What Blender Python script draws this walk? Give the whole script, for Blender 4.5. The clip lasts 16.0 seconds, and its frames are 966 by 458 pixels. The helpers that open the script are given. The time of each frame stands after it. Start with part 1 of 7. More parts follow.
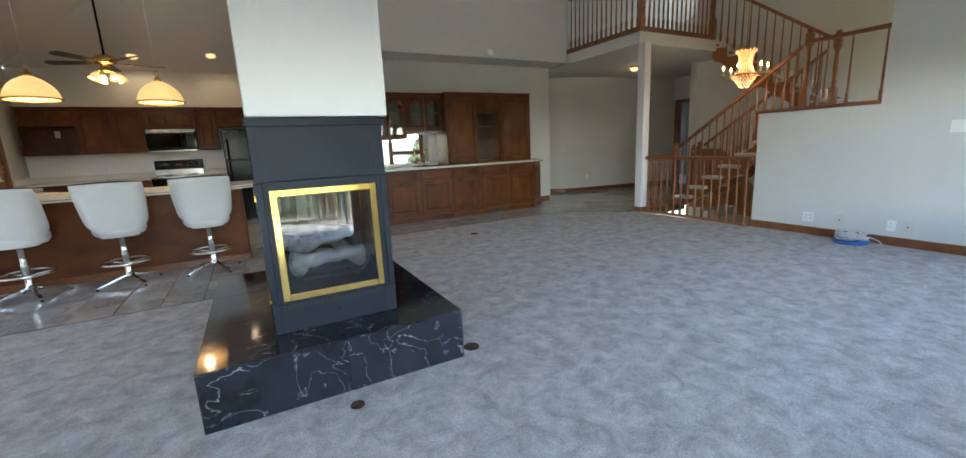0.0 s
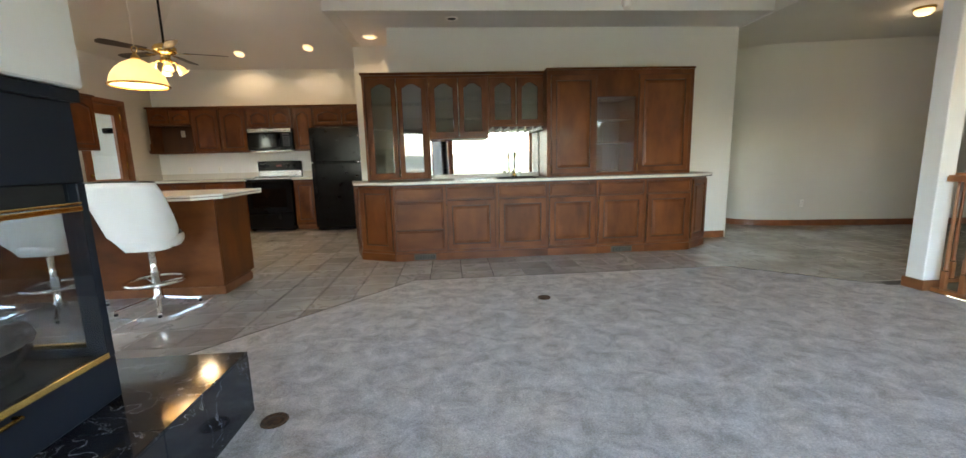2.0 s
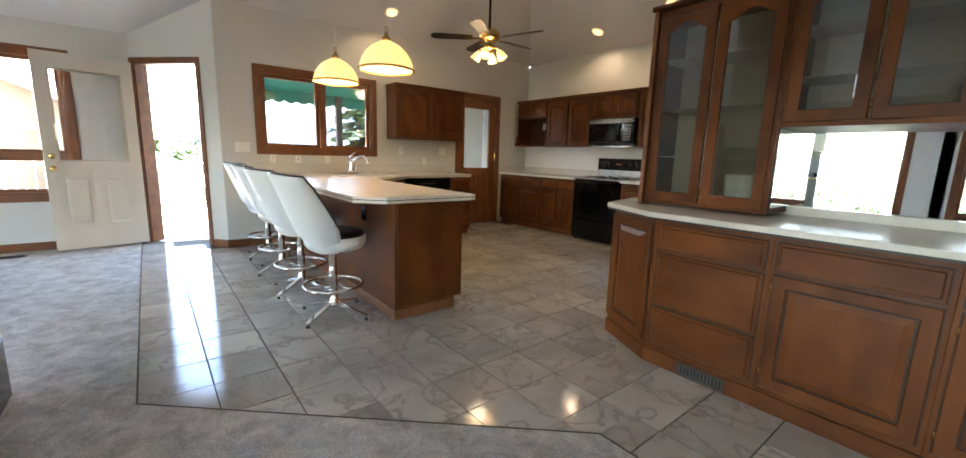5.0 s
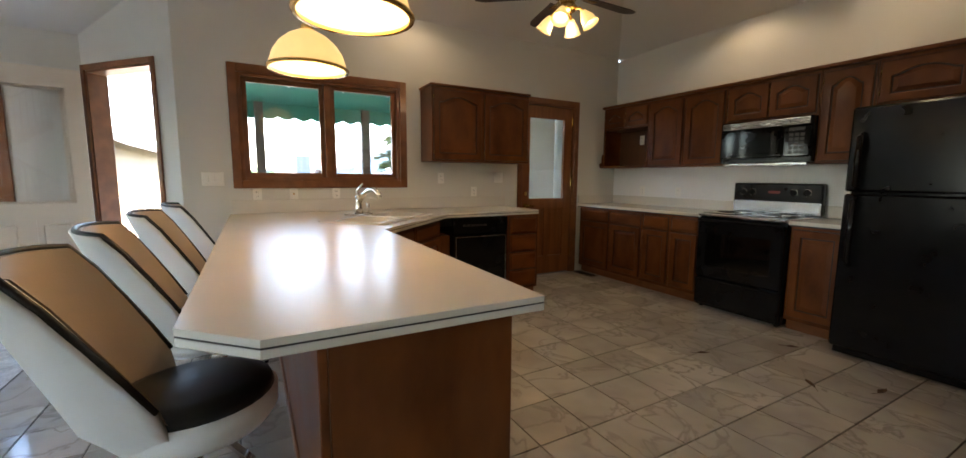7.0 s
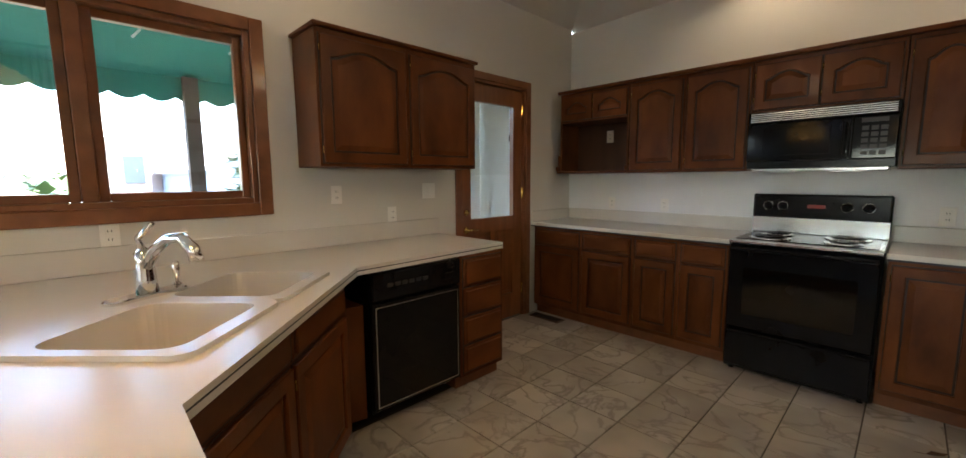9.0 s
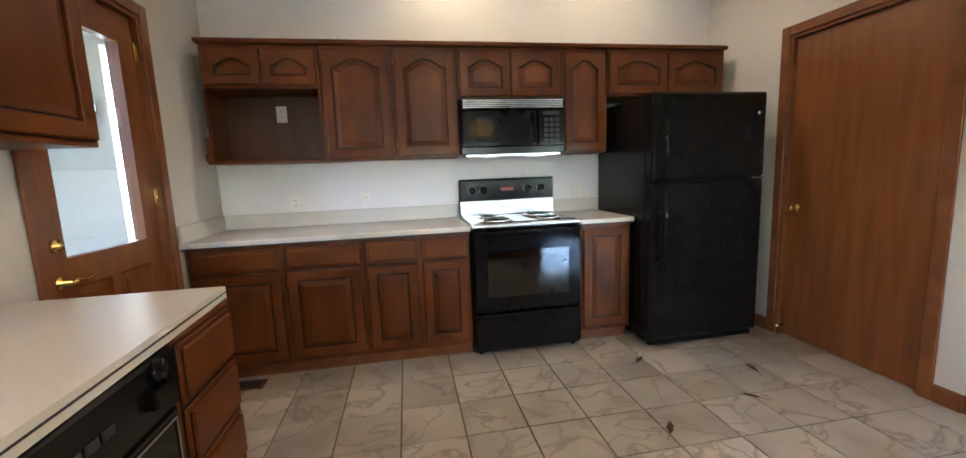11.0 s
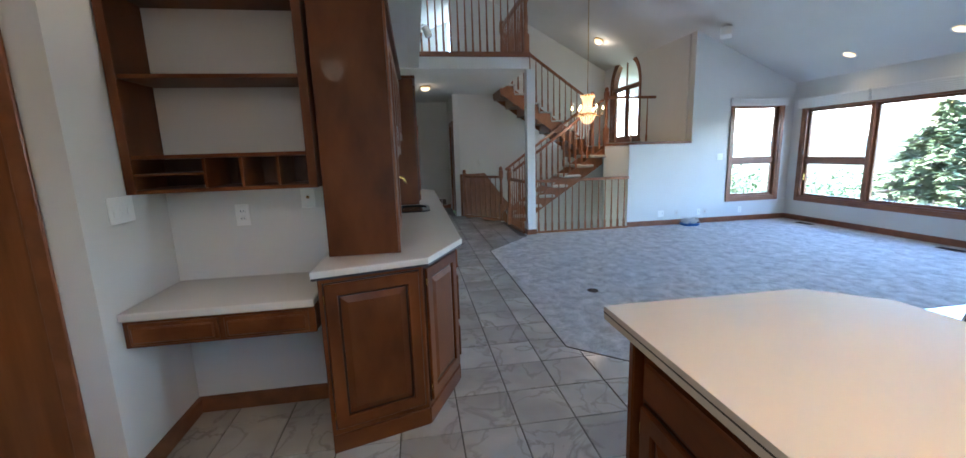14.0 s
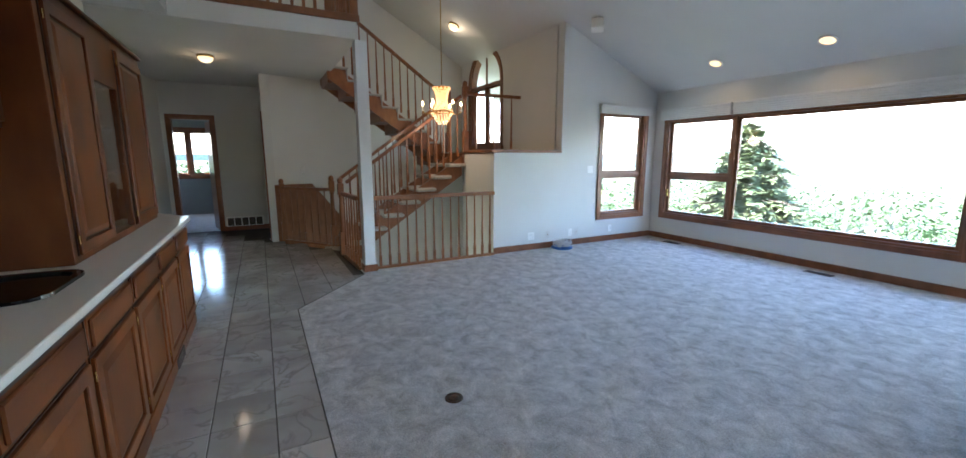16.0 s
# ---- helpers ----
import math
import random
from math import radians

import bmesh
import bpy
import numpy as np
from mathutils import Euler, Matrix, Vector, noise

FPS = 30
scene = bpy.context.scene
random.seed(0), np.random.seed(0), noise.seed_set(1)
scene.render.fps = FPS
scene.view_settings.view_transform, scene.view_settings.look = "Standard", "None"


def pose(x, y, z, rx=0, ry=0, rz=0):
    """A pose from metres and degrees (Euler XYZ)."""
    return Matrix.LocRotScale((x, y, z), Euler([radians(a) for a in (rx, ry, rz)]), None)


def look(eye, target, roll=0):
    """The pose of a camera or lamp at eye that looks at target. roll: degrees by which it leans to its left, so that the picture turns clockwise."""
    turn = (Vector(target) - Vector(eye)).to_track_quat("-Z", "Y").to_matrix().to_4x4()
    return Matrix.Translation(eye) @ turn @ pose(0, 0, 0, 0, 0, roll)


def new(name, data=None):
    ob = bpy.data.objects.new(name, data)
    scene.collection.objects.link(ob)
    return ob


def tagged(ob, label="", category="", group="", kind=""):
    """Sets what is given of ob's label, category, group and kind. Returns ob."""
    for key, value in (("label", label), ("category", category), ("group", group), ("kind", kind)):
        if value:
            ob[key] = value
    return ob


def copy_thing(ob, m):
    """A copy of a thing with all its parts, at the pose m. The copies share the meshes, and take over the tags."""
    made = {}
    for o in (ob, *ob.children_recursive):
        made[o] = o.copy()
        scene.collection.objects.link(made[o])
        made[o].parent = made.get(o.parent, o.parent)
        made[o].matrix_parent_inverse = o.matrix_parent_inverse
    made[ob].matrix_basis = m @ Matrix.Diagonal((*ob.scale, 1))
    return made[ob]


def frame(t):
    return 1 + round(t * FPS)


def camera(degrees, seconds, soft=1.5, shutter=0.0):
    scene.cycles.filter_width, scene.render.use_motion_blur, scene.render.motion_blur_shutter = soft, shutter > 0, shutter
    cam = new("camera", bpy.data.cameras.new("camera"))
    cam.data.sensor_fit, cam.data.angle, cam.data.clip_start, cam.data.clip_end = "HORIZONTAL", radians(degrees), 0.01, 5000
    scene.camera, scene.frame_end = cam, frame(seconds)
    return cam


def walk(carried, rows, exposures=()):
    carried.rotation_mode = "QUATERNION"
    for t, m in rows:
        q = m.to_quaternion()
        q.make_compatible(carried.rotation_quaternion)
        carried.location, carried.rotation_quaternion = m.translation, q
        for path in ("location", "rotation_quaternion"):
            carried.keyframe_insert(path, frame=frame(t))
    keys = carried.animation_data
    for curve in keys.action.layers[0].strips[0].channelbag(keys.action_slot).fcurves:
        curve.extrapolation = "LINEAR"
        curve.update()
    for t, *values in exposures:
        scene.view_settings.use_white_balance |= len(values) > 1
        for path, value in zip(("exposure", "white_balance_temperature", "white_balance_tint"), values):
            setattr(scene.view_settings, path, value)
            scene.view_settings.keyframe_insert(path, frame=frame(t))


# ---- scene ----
cam = camera(98.2, 16.0)
PATH = [
    (0, (0.266, 0.591, 1.228), (1.196, 2.318, 0.837), -2.6),
    (0.5, (0.821, 1.053, 1.24), (1.627, 2.845, 0.87), -2.8),
    (1, (1.269, 1.521, 1.225), (1.926, 3.376, 0.866), -2.2),
    (1.5, (1.804, 1.982, 1.227), (2.221, 3.906, 0.872), -1.9),
    (2, (2.193, 2.51, 1.136), (2.337, 4.478, 0.811), -1.5),
    (2.5, (2.559, 2.972, 1.068), (2.372, 4.939, 0.757), -0.8),
    (3, (2.87, 3.466, 0.954), (2.303, 5.361, 0.655), 0.2),
    (3.5, (2.997, 3.863, 0.93), (2.132, 5.64, 0.625), 1.2),
    (4, (3.07, 4.297, 0.98), (1.899, 5.887, 0.664), 1.7),
    (4.5, (2.982, 4.683, 1.102), (1.586, 6.075, 0.767), 1.7),
    (5, (2.769, 5.005, 1.204), (1.232, 6.236, 0.858), 1.7),
    (7.5, (0.741, 6.39, 1.275), (-1.001, 7.345, 1.04), 0.3),
    (8, (0.30, 6.515, 1.337), (-1.388, 7.556, 1.085), 0.0),
    (9, (-0.49, 6.83, 1.34), (-1.91, 8.22, 1.10), -0.3),
    (9.7, (-1.03, 6.97, 1.34), (-2.05, 8.67, 1.08), -0.8),
    (10.5, (-1.521, 7.123, 1.305), (-1.759, 9.092, 1.05), -1.4),
    (11, (-1.739, 7.303, 1.282), (-1.392, 9.253, 1.005), -2.2),
    (11.5, (-1.852, 7.435, 1.269), (-0.947, 9.199, 1.004), -2.8),
    (12, (-1.859, 7.543, 1.364), (-0.457, 8.939, 1.075), -2.8),
    (12.5, (-1.716, 7.513, 1.476), (-0.015, 8.52, 1.173), -2.9),
    (13, (-1.536, 7.555, 1.548), (0.368, 8.068, 1.212), -2.4),
    (13.5, (-1.272, 7.538, 1.503), (0.696, 7.597, 1.149), -2.1),
    (14, (-0.924, 7.491, 1.406), (1.02, 7.189, 1.05), -1.8),
    (14.5, (-0.556, 7.34, 1.386), (1.327, 6.77, 1.026), -1.2),
    (15, (-0.143, 7.164, 1.421), (1.679, 6.421, 1.066), -0.8),
    (15.5, (0.373, 6.936, 1.406), (2.147, 6.078, 1.065), -0.3),
    (16, (0.838, 6.693, 1.402), (2.581, 5.773, 1.065), -0.0),
]
EXPOSURES = [(0.0, 4.15, 6750, 10), (1.5, 4.64, 6850, 10), (2.2, 4.92, 7000, 10), (3.0, 4.95, 6850, 10), (5.0, 4.75, 6850, 10), (8.0, 4.14, 6650, 10), (11.0, 5.39, 5820, 10), (12.0, 5.62, 5400, 10), (13.0, 5.17, 5300, 10), (14.0, 4.73, 5250, 10), (15.0, 4.50, 5600, 10), (16.0, 4.50, 5800, 10)]
walk(cam, [(t, look(eye, target, roll)) for t, eye, target, roll in PATH], EXPOSURES)

SUN_EL, SUN_AZ = 58.0, 20.0
world = bpy.data.worlds.new("sky")
scene.world = world
world.use_nodes = True
wn = world.node_tree.nodes
sky = wn.new("ShaderNodeTexSky")
sky.sky_type = "NISHITA"
sky.sun_disc = False
sky.sun_elevation, sky.sun_rotation = radians(SUN_EL), radians(SUN_AZ)
wn["Background"].inputs[1].default_value = 0.15
world.node_tree.links.new(sky.outputs[0], wn["Background"].inputs[0])
sun_data = bpy.data.lights.new("sun", "SUN")
sun_data.energy, sun_data.angle, sun_data.color = 2.6, radians(0.5), (1.0, 0.95, 0.88)
sun = new("sun", sun_data)
sun.matrix_world = look((0, 0, 30), Vector((0, 0, 30)) - Vector((math.sin(radians(SUN_AZ)) * math.cos(radians(SUN_EL)), math.cos(radians(SUN_AZ)) * math.cos(radians(SUN_EL)), math.sin(radians(SUN_EL)))))


# ---- materials ----
def rgb(c):
    return (*c, 1.0)


def material(name, col, col2=None, scale=4.0, rough=0.5, metal=0.0, bump=0.0, bscale=60.0, stretch=(1, 1, 1), detail=4.0, rvar=0.0, coat=0.0, emit=0.0, ecol=None, obvar=0.0, mid=0.5, soft=0.25):
    """A surface whose colour runs between col and col2 in a stretched noise, with fine relief."""
    m = bpy.data.materials.new(name)
    m.use_nodes = True
    nt = m.node_tree
    n, l = nt.nodes, nt.links
    p = n["Principled BSDF"]
    p.inputs["Base Color"].default_value = rgb(col)
    p.inputs["Roughness"].default_value, p.inputs["Metallic"].default_value = rough, metal
    p.inputs["Coat Weight"].default_value = coat
    tc = n.new("ShaderNodeTexCoord")
    mp = n.new("ShaderNodeMapping")
    mp.inputs["Scale"].default_value = stretch
    l.new(tc.outputs["Object"], mp.inputs[0])
    if col2:
        tex = n.new("ShaderNodeTexNoise")
        tex.inputs["Scale"].default_value, tex.inputs["Detail"].default_value = scale, detail
        ramp = n.new("ShaderNodeValToRGB")
        ramp.color_ramp.elements[0].position, ramp.color_ramp.elements[1].position = mid - soft, mid + soft
        ramp.color_ramp.elements[0].color, ramp.color_ramp.elements[1].color = rgb(col), rgb(col2)
        l.new(mp.outputs[0], tex.inputs[0])
        l.new(tex.outputs[0], ramp.inputs[0])
        out = ramp.outputs[0]
        if obvar:
            info = n.new("ShaderNodeObjectInfo")
            hsv = n.new("ShaderNodeHueSaturation")
            mr = n.new("ShaderNodeMapRange")
            mr.inputs[3].default_value, mr.inputs[4].default_value = 1 - obvar, 1 + obvar
            l.new(info.outputs["Random"], mr.inputs[0])
            l.new(mr.outputs[0], hsv.inputs["Value"])
            l.new(out, hsv.inputs["Color"])
            off = n.new("ShaderNodeVectorMath")
            off.operation = "MULTIPLY_ADD"
            com = n.new("ShaderNodeCombineXYZ")
            for k in range(3):
                l.new(info.outputs["Random"], com.inputs[k])
            off.inputs[1].default_value = (37.0, 53.0, 29.0)
            l.new(com.outputs[0], off.inputs[0])
            l.new(mp.outputs[0], off.inputs[2])
            l.new(off.outputs[0], tex.inputs[0])
            out = hsv.outputs[0]
        l.new(out, p.inputs["Base Color"])
        if rvar:
            mr2 = n.new("ShaderNodeMapRange")
            mr2.inputs[3].default_value, mr2.inputs[4].default_value = max(0.02, rough - rvar), rough + rvar
            l.new(tex.outputs[0], mr2.inputs[0])
            l.new(mr2.outputs[0], p.inputs["Roughness"])
    if bump:
        bt = n.new("ShaderNodeTexNoise")
        bt.inputs["Scale"].default_value, bt.inputs["Detail"].default_value = bscale, 5.0
        bn = n.new("ShaderNodeBump")
        bn.inputs["Strength"].default_value, bn.inputs["Distance"].default_value = bump, 0.01
        l.new(mp.outputs[0], bt.inputs[0])
        l.new(bt.outputs[0], bn.inputs["Height"])
        l.new(bn.outputs[0], p.inputs["Normal"])
    if emit:
        p.inputs["Emission Color"].default_value = rgb(ecol or col)
        p.inputs["Emission Strength"].default_value = emit
    return m


def glass(name, tint=(1, 1, 1), rough=0.0, trans=1.0, ior=1.45):
    m = bpy.data.materials.new(name)
    m.use_nodes = True
    p = m.node_tree.nodes["Principled BSDF"]
    p.inputs["Base Color"].default_value = rgb(tint)
    p.inputs["Roughness"].default_value = rough
    p.inputs["Transmission Weight"].default_value = trans
    p.inputs["IOR"].default_value = ior
    return m


def pane_glass(name, tint=(1, 1, 1), gloss=0.08):
    """Thin clear sheet: sees straight through, with a faint mirror gloss."""
    m = bpy.data.materials.new(name)
    m.use_nodes = True
    nt = m.node_tree
    nt.nodes.clear()
    o = nt.nodes.new("ShaderNodeOutputMaterial")
    mix = nt.nodes.new("ShaderNodeMixShader")
    a = nt.nodes.new("ShaderNodeBsdfTransparent")
    b = nt.nodes.new("ShaderNodeBsdfGlossy")
    lw = nt.nodes.new("ShaderNodeLayerWeight")
    lw.inputs[0].default_value = 0.5
    pw = nt.nodes.new("ShaderNodeMath")
    pw.operation = "POWER"
    pw.inputs[1].default_value = 4.0
    f = nt.nodes.new("ShaderNodeMath")
    f.operation = "MULTIPLY_ADD"
    f.inputs[1].default_value, f.inputs[2].default_value = 0.85, gloss
    nt.links.new(lw.outputs["Facing"], pw.inputs[0])
    nt.links.new(pw.outputs[0], f.inputs[0])
    a.inputs[0].default_value = rgb(tint)
    b.inputs["Roughness"].default_value = 0.01
    nt.links.new(f.outputs[0], mix.inputs[0])
    nt.links.new(a.outputs[0], mix.inputs[1])
    nt.links.new(b.outputs[0], mix.inputs[2])
    nt.links.new(mix.outputs[0], o.inputs[0])
    return m


def marble(name, base, vein, scale, width, rough, cloud=None, obvar=0.0):
    """Stone with thin wandering veins from folded noise, over soft clouds."""
    m = bpy.data.materials.new(name)
    m.use_nodes = True
    n, l = m.node_tree.nodes, m.node_tree.links
    p = n["Principled BSDF"]
    p.inputs["Roughness"].default_value = rough
    tc = n.new("ShaderNodeTexCoord")
    info = n.new("ShaderNodeObjectInfo")
    com = n.new("ShaderNodeCombineXYZ")
    off = n.new("ShaderNodeVectorMath")
    off.operation = "MULTIPLY_ADD"
    off.inputs[1].default_value = (41.0, 67.0, 23.0) if obvar else (0, 0, 0)
    for k in range(3):
        l.new(info.outputs["Random"], com.inputs[k])
    l.new(com.outputs[0], off.inputs[0])
    l.new(tc.outputs["Object"], off.inputs[2])
    a = n.new("ShaderNodeTexNoise")
    a.inputs["Scale"].default_value, a.inputs["Detail"].default_value, a.inputs["Distortion"].default_value = scale, 6.0, 0.7
    l.new(off.outputs[0], a.inputs[0])
    sub = n.new("ShaderNodeMath")
    sub.operation = "SUBTRACT"
    sub.inputs[1].default_value = 0.5
    ab = n.new("ShaderNodeMath")
    ab.operation = "ABSOLUTE"
    l.new(a.outputs[0], sub.inputs[0])
    l.new(sub.outputs[0], ab.inputs[0])
    r = n.new("ShaderNodeValToRGB")
    r.color_ramp.elements[0].position, r.color_ramp.elements[1].position = 0.0, width
    r.color_ramp.elements[0].color, r.color_ramp.elements[1].color = (1, 1, 1, 1), (0, 0, 0, 1)
    l.new(ab.outputs[0], r.inputs[0])
    c = n.new("ShaderNodeTexNoise")
    c.inputs["Scale"].default_value, c.inputs["Detail"].default_value = scale * 0.6, 3.0
    l.new(off.outputs[0], c.inputs[0])
    cr = n.new("ShaderNodeValToRGB")
    cr.color_ramp.elements[0].position, cr.color_ramp.elements[1].position = 0.35, 0.65
    cr.color_ramp.elements[0].color, cr.color_ramp.elements[1].color = rgb(base), rgb(cloud or base)
    l.new(c.outputs[0], cr.inputs[0])
    gate = n.new("ShaderNodeMath")
    gate.operation = "MULTIPLY"
    l.new(r.outputs[0], gate.inputs[0])
    l.new(c.outputs[0], gate.inputs[1])
    mix = n.new("ShaderNodeMix")
    mix.data_type = "RGBA"
    l.new(gate.outputs[0], mix.inputs[0])
    l.new(cr.outputs[0], mix.inputs[6])
    mix.inputs[7].default_value = rgb(vein)
    out = mix.outputs[2]
    if obvar:
        hsv = n.new("ShaderNodeHueSaturation")
        mr = n.new("ShaderNodeMapRange")
        mr.inputs[3].default_value, mr.inputs[4].default_value = 1 - obvar, 1 + obvar
        l.new(info.outputs["Random"], mr.inputs[0])
        l.new(mr.outputs[0], hsv.inputs["Value"])
        l.new(out, hsv.inputs["Color"])
        out = hsv.outputs[0]
    l.new(out, p.inputs["Base Color"])
    return m


M_WALL = material("wall_paint", (0.655, 0.625, 0.565), (0.70, 0.67, 0.61), 1.3, 0.75, bump=0.12, bscale=140)
M_CEIL = material("ceiling_paint", (0.675, 0.65, 0.605), (0.725, 0.70, 0.655), 1.5, 0.85, bump=0.25, bscale=90)
M_COLUMN = material("white_paint", (0.74, 0.73, 0.70), (0.78, 0.77, 0.74), 2.0, 0.6, bump=0.06, bscale=120)
M_CARPET = material("carpet", (0.43, 0.395, 0.355), (0.76, 0.715, 0.665), 7.5, 0.95, bump=1.0, bscale=230, detail=14.0, soft=0.125)
tex_n = [q for q in M_CARPET.node_tree.nodes if q.bl_idname == "ShaderNodeTexNoise" and q.inputs["Scale"].default_value < 10][0]
tex_n.inputs["Roughness"].default_value = 0.74
tex_n.inputs["Distortion"].default_value = 0.45
cn, cl = M_CARPET.node_tree.nodes, M_CARPET.node_tree.links
fibre = cn.new("ShaderNodeTexNoise")
fibre.inputs["Scale"].default_value, fibre.inputs["Detail"].default_value, fibre.inputs["Roughness"].default_value = 110.0, 6.0, 0.75
cl.new(cn["Mapping"].outputs[0], fibre.inputs[0])
fr = cn.new("ShaderNodeValToRGB")
fr.color_ramp.elements[0].position, fr.color_ramp.elements[1].position = 0.34, 0.62
fr.color_ramp.elements[0].color, fr.color_ramp.elements[1].color = (0.66, 0.64, 0.62, 1), (1.10, 1.10, 1.10, 1)
cl.new(fibre.outputs[0], fr.inputs[0])
fm = cn.new("ShaderNodeMix")
fm.data_type, fm.blend_type = "RGBA", "MULTIPLY"
fm.inputs[0].default_value = 1.0
cl.new(cn["Color Ramp"].outputs[0], fm.inputs[6])
cl.new(fr.outputs[0], fm.inputs[7])
cl.new(fm.outputs[2], cn["Principled BSDF"].inputs["Base Color"])
M_WOOD = material("stained_maple", (0.070, 0.0185, 0.0045), (0.185, 0.056, 0.0135), 3.4, 0.40, bump=0.05, bscale=30, stretch=(1.7, 1.7, 0.8), rvar=0.08, coat=0.04, obvar=0.12)
M_WOODH = material("stained_maple_level", (0.070, 0.0185, 0.0045), (0.185, 0.056, 0.0135), 3.4, 0.40, bump=0.05, bscale=30, stretch=(0.8, 1.7, 1.7), rvar=0.08, coat=0.04, obvar=0.12)
# Near-black plate that shows in door grooves and round drawer fronts.
M_GROOVE = material("near_black_groove", (0.020, 0.006, 0.002), (0.034, 0.010, 0.003), 9.0, 0.45)
M_BLADE = material("blackened_wood", (0.016, 0.009, 0.006), (0.030, 0.016, 0.010), 4.0, 0.35, stretch=(0.5, 4, 4))
# Darker brown for the backs of open cabinets and the register frames.
M_DARKBROWN = material("dark_cabinet_inside", (0.06, 0.022, 0.010), (0.10, 0.038, 0.016), 3.0, 0.45, stretch=(3, 3, 0.7))
for m_ in (M_WOOD, M_WOODH):
    m_.node_tree.nodes["Principled BSDF"].inputs["Specular IOR Level"].default_value = 0.22
M_OAK = material("oak_veneer", (0.17, 0.056, 0.015), (0.29, 0.102, 0.030), 7.0, 0.35, bump=0.08, bscale=60, stretch=(2.5, 2.5, 0.22), coat=0.2)
M_TRIM = material("oak_trim", (0.15, 0.050, 0.016), (0.26, 0.092, 0.030), 6.0, 0.38, bump=0.05, bscale=50, stretch=(1.5, 1.5, 1.5), coat=0.15)
M_RAIL = material("oak_rail", (0.20, 0.072, 0.024), (0.32, 0.12, 0.042), 6.0, 0.35, stretch=(2, 2, 1), coat=0.2, obvar=0.1)
M_LAMINATE = material("white_laminate", (0.67, 0.625, 0.56), (0.70, 0.655, 0.59), 3.0, 0.26, bump=0.02, bscale=200)
M_SPLASH = material("backsplash", (0.80, 0.79, 0.78), (0.84, 0.83, 0.82), 3.0, 0.35)
M_EDGE = material("dark_edge", (0.03, 0.025, 0.025), rough=0.4)
M_BLACK = material("black_enamel", (0.006, 0.006, 0.007), (0.009, 0.009, 0.010), 5.0, 0.07, bump=0.006, bscale=60)
M_BLACKTEX = material("black_pebbled", (0.006, 0.006, 0.007), (0.010, 0.010, 0.011), 8.0, 0.16, bump=0.03, bscale=420)
for m_ in (M_BLACK, M_BLACKTEX):
    m_.node_tree.nodes["Principled BSDF"].inputs["Specular IOR Level"].default_value = 0.26
M_FIREBOX = material("black_steel", (0.011, 0.014, 0.020), (0.016, 0.020, 0.028), 3.0, 0.48, bump=0.03, bscale=200)
M_FIREBOX.node_tree.nodes["Principled BSDF"].inputs["Specular IOR Level"].default_value = 0.24
M_SOOT = material("firebox_inside", (0.010, 0.010, 0.010), (0.022, 0.021, 0.02), 6.0, 0.8)
M_LOG = material("ceramic_log", (0.10, 0.09, 0.08), (0.48, 0.45, 0.42), 11.0, 0.9, bump=0.8, bscale=40)
M_BRASS = material("polished_brass", (0.80, 0.55, 0.16), (0.86, 0.62, 0.22), 6.0, 0.16, metal=1.0)
M_GOLD = material("antique_brass", (0.62, 0.42, 0.14), (0.74, 0.52, 0.20), 8.0, 0.22, metal=1.0)
M_CHROME = material("chrome", (0.80, 0.78, 0.74), (0.86, 0.84, 0.80), 8.0, 0.10, metal=1.0)
M_STEEL = material("brushed_steel", (0.62, 0.62, 0.62), (0.70, 0.70, 0.70), 20.0, 0.24, metal=1.0)
M_VINYL = material("white_vinyl", (0.80, 0.79, 0.77), (0.85, 0.84, 0.82), 3.0, 0.38, bump=0.05, bscale=150)
M_PIPING = material("black_piping", (0.015, 0.014, 0.014), rough=0.4)
M_TAN = material("tan_vinyl", (0.50, 0.40, 0.30), (0.56, 0.45, 0.35), 3.0, 0.45, bump=0.05, bscale=150)
M_WHITE = material("white_plastic", (0.87, 0.84, 0.78), rough=0.35)
M_CREAM = material("cream_door_paint", (0.66, 0.57, 0.46), (0.72, 0.63, 0.52), 2.0, 0.45, bump=0.04, bscale=40)
M_GROUT = material("grout", (0.060, 0.050, 0.042), (0.105, 0.090, 0.075), 12.0, 0.9)
M_TILE = marble("marble_tile", (0.38, 0.35, 0.312), (0.22, 0.198, 0.172), 3.4, 0.030, 0.11, (0.54, 0.505, 0.458), 0.10)
M_HEARTH = marble("black_marble", (0.010, 0.011, 0.013), (0.62, 0.64, 0.67), 5.0, 0.0035, 0.09, (0.022, 0.024, 0.030), 0.06)
M_PANE = pane_glass("window_pane", gloss=0.05)
M_SMOKE = pane_glass("smoked_pane", (0.72, 0.71, 0.66), 0.09)
M_FIREPANE = pane_glass("fireplace_pane", (0.80, 0.82, 0.83), 0.045)
M_MIRROR = material("mirror", (0.88, 0.90, 0.89), rough=0.01, metal=1.0)
M_BULB = material("lit_bulb", (1, 0.8, 0.5), emit=1.2, ecol=(1.0, 0.66, 0.26))
M_CAN = material("lit_downlight", (1, 0.85, 0.6), emit=0.085, ecol=(1.0, 0.64, 0.28))
M_DISPLAY = material("red_display", (0.10, 0.012, 0.008), rough=0.3, emit=0.004, ecol=(1.0, 0.10, 0.04))
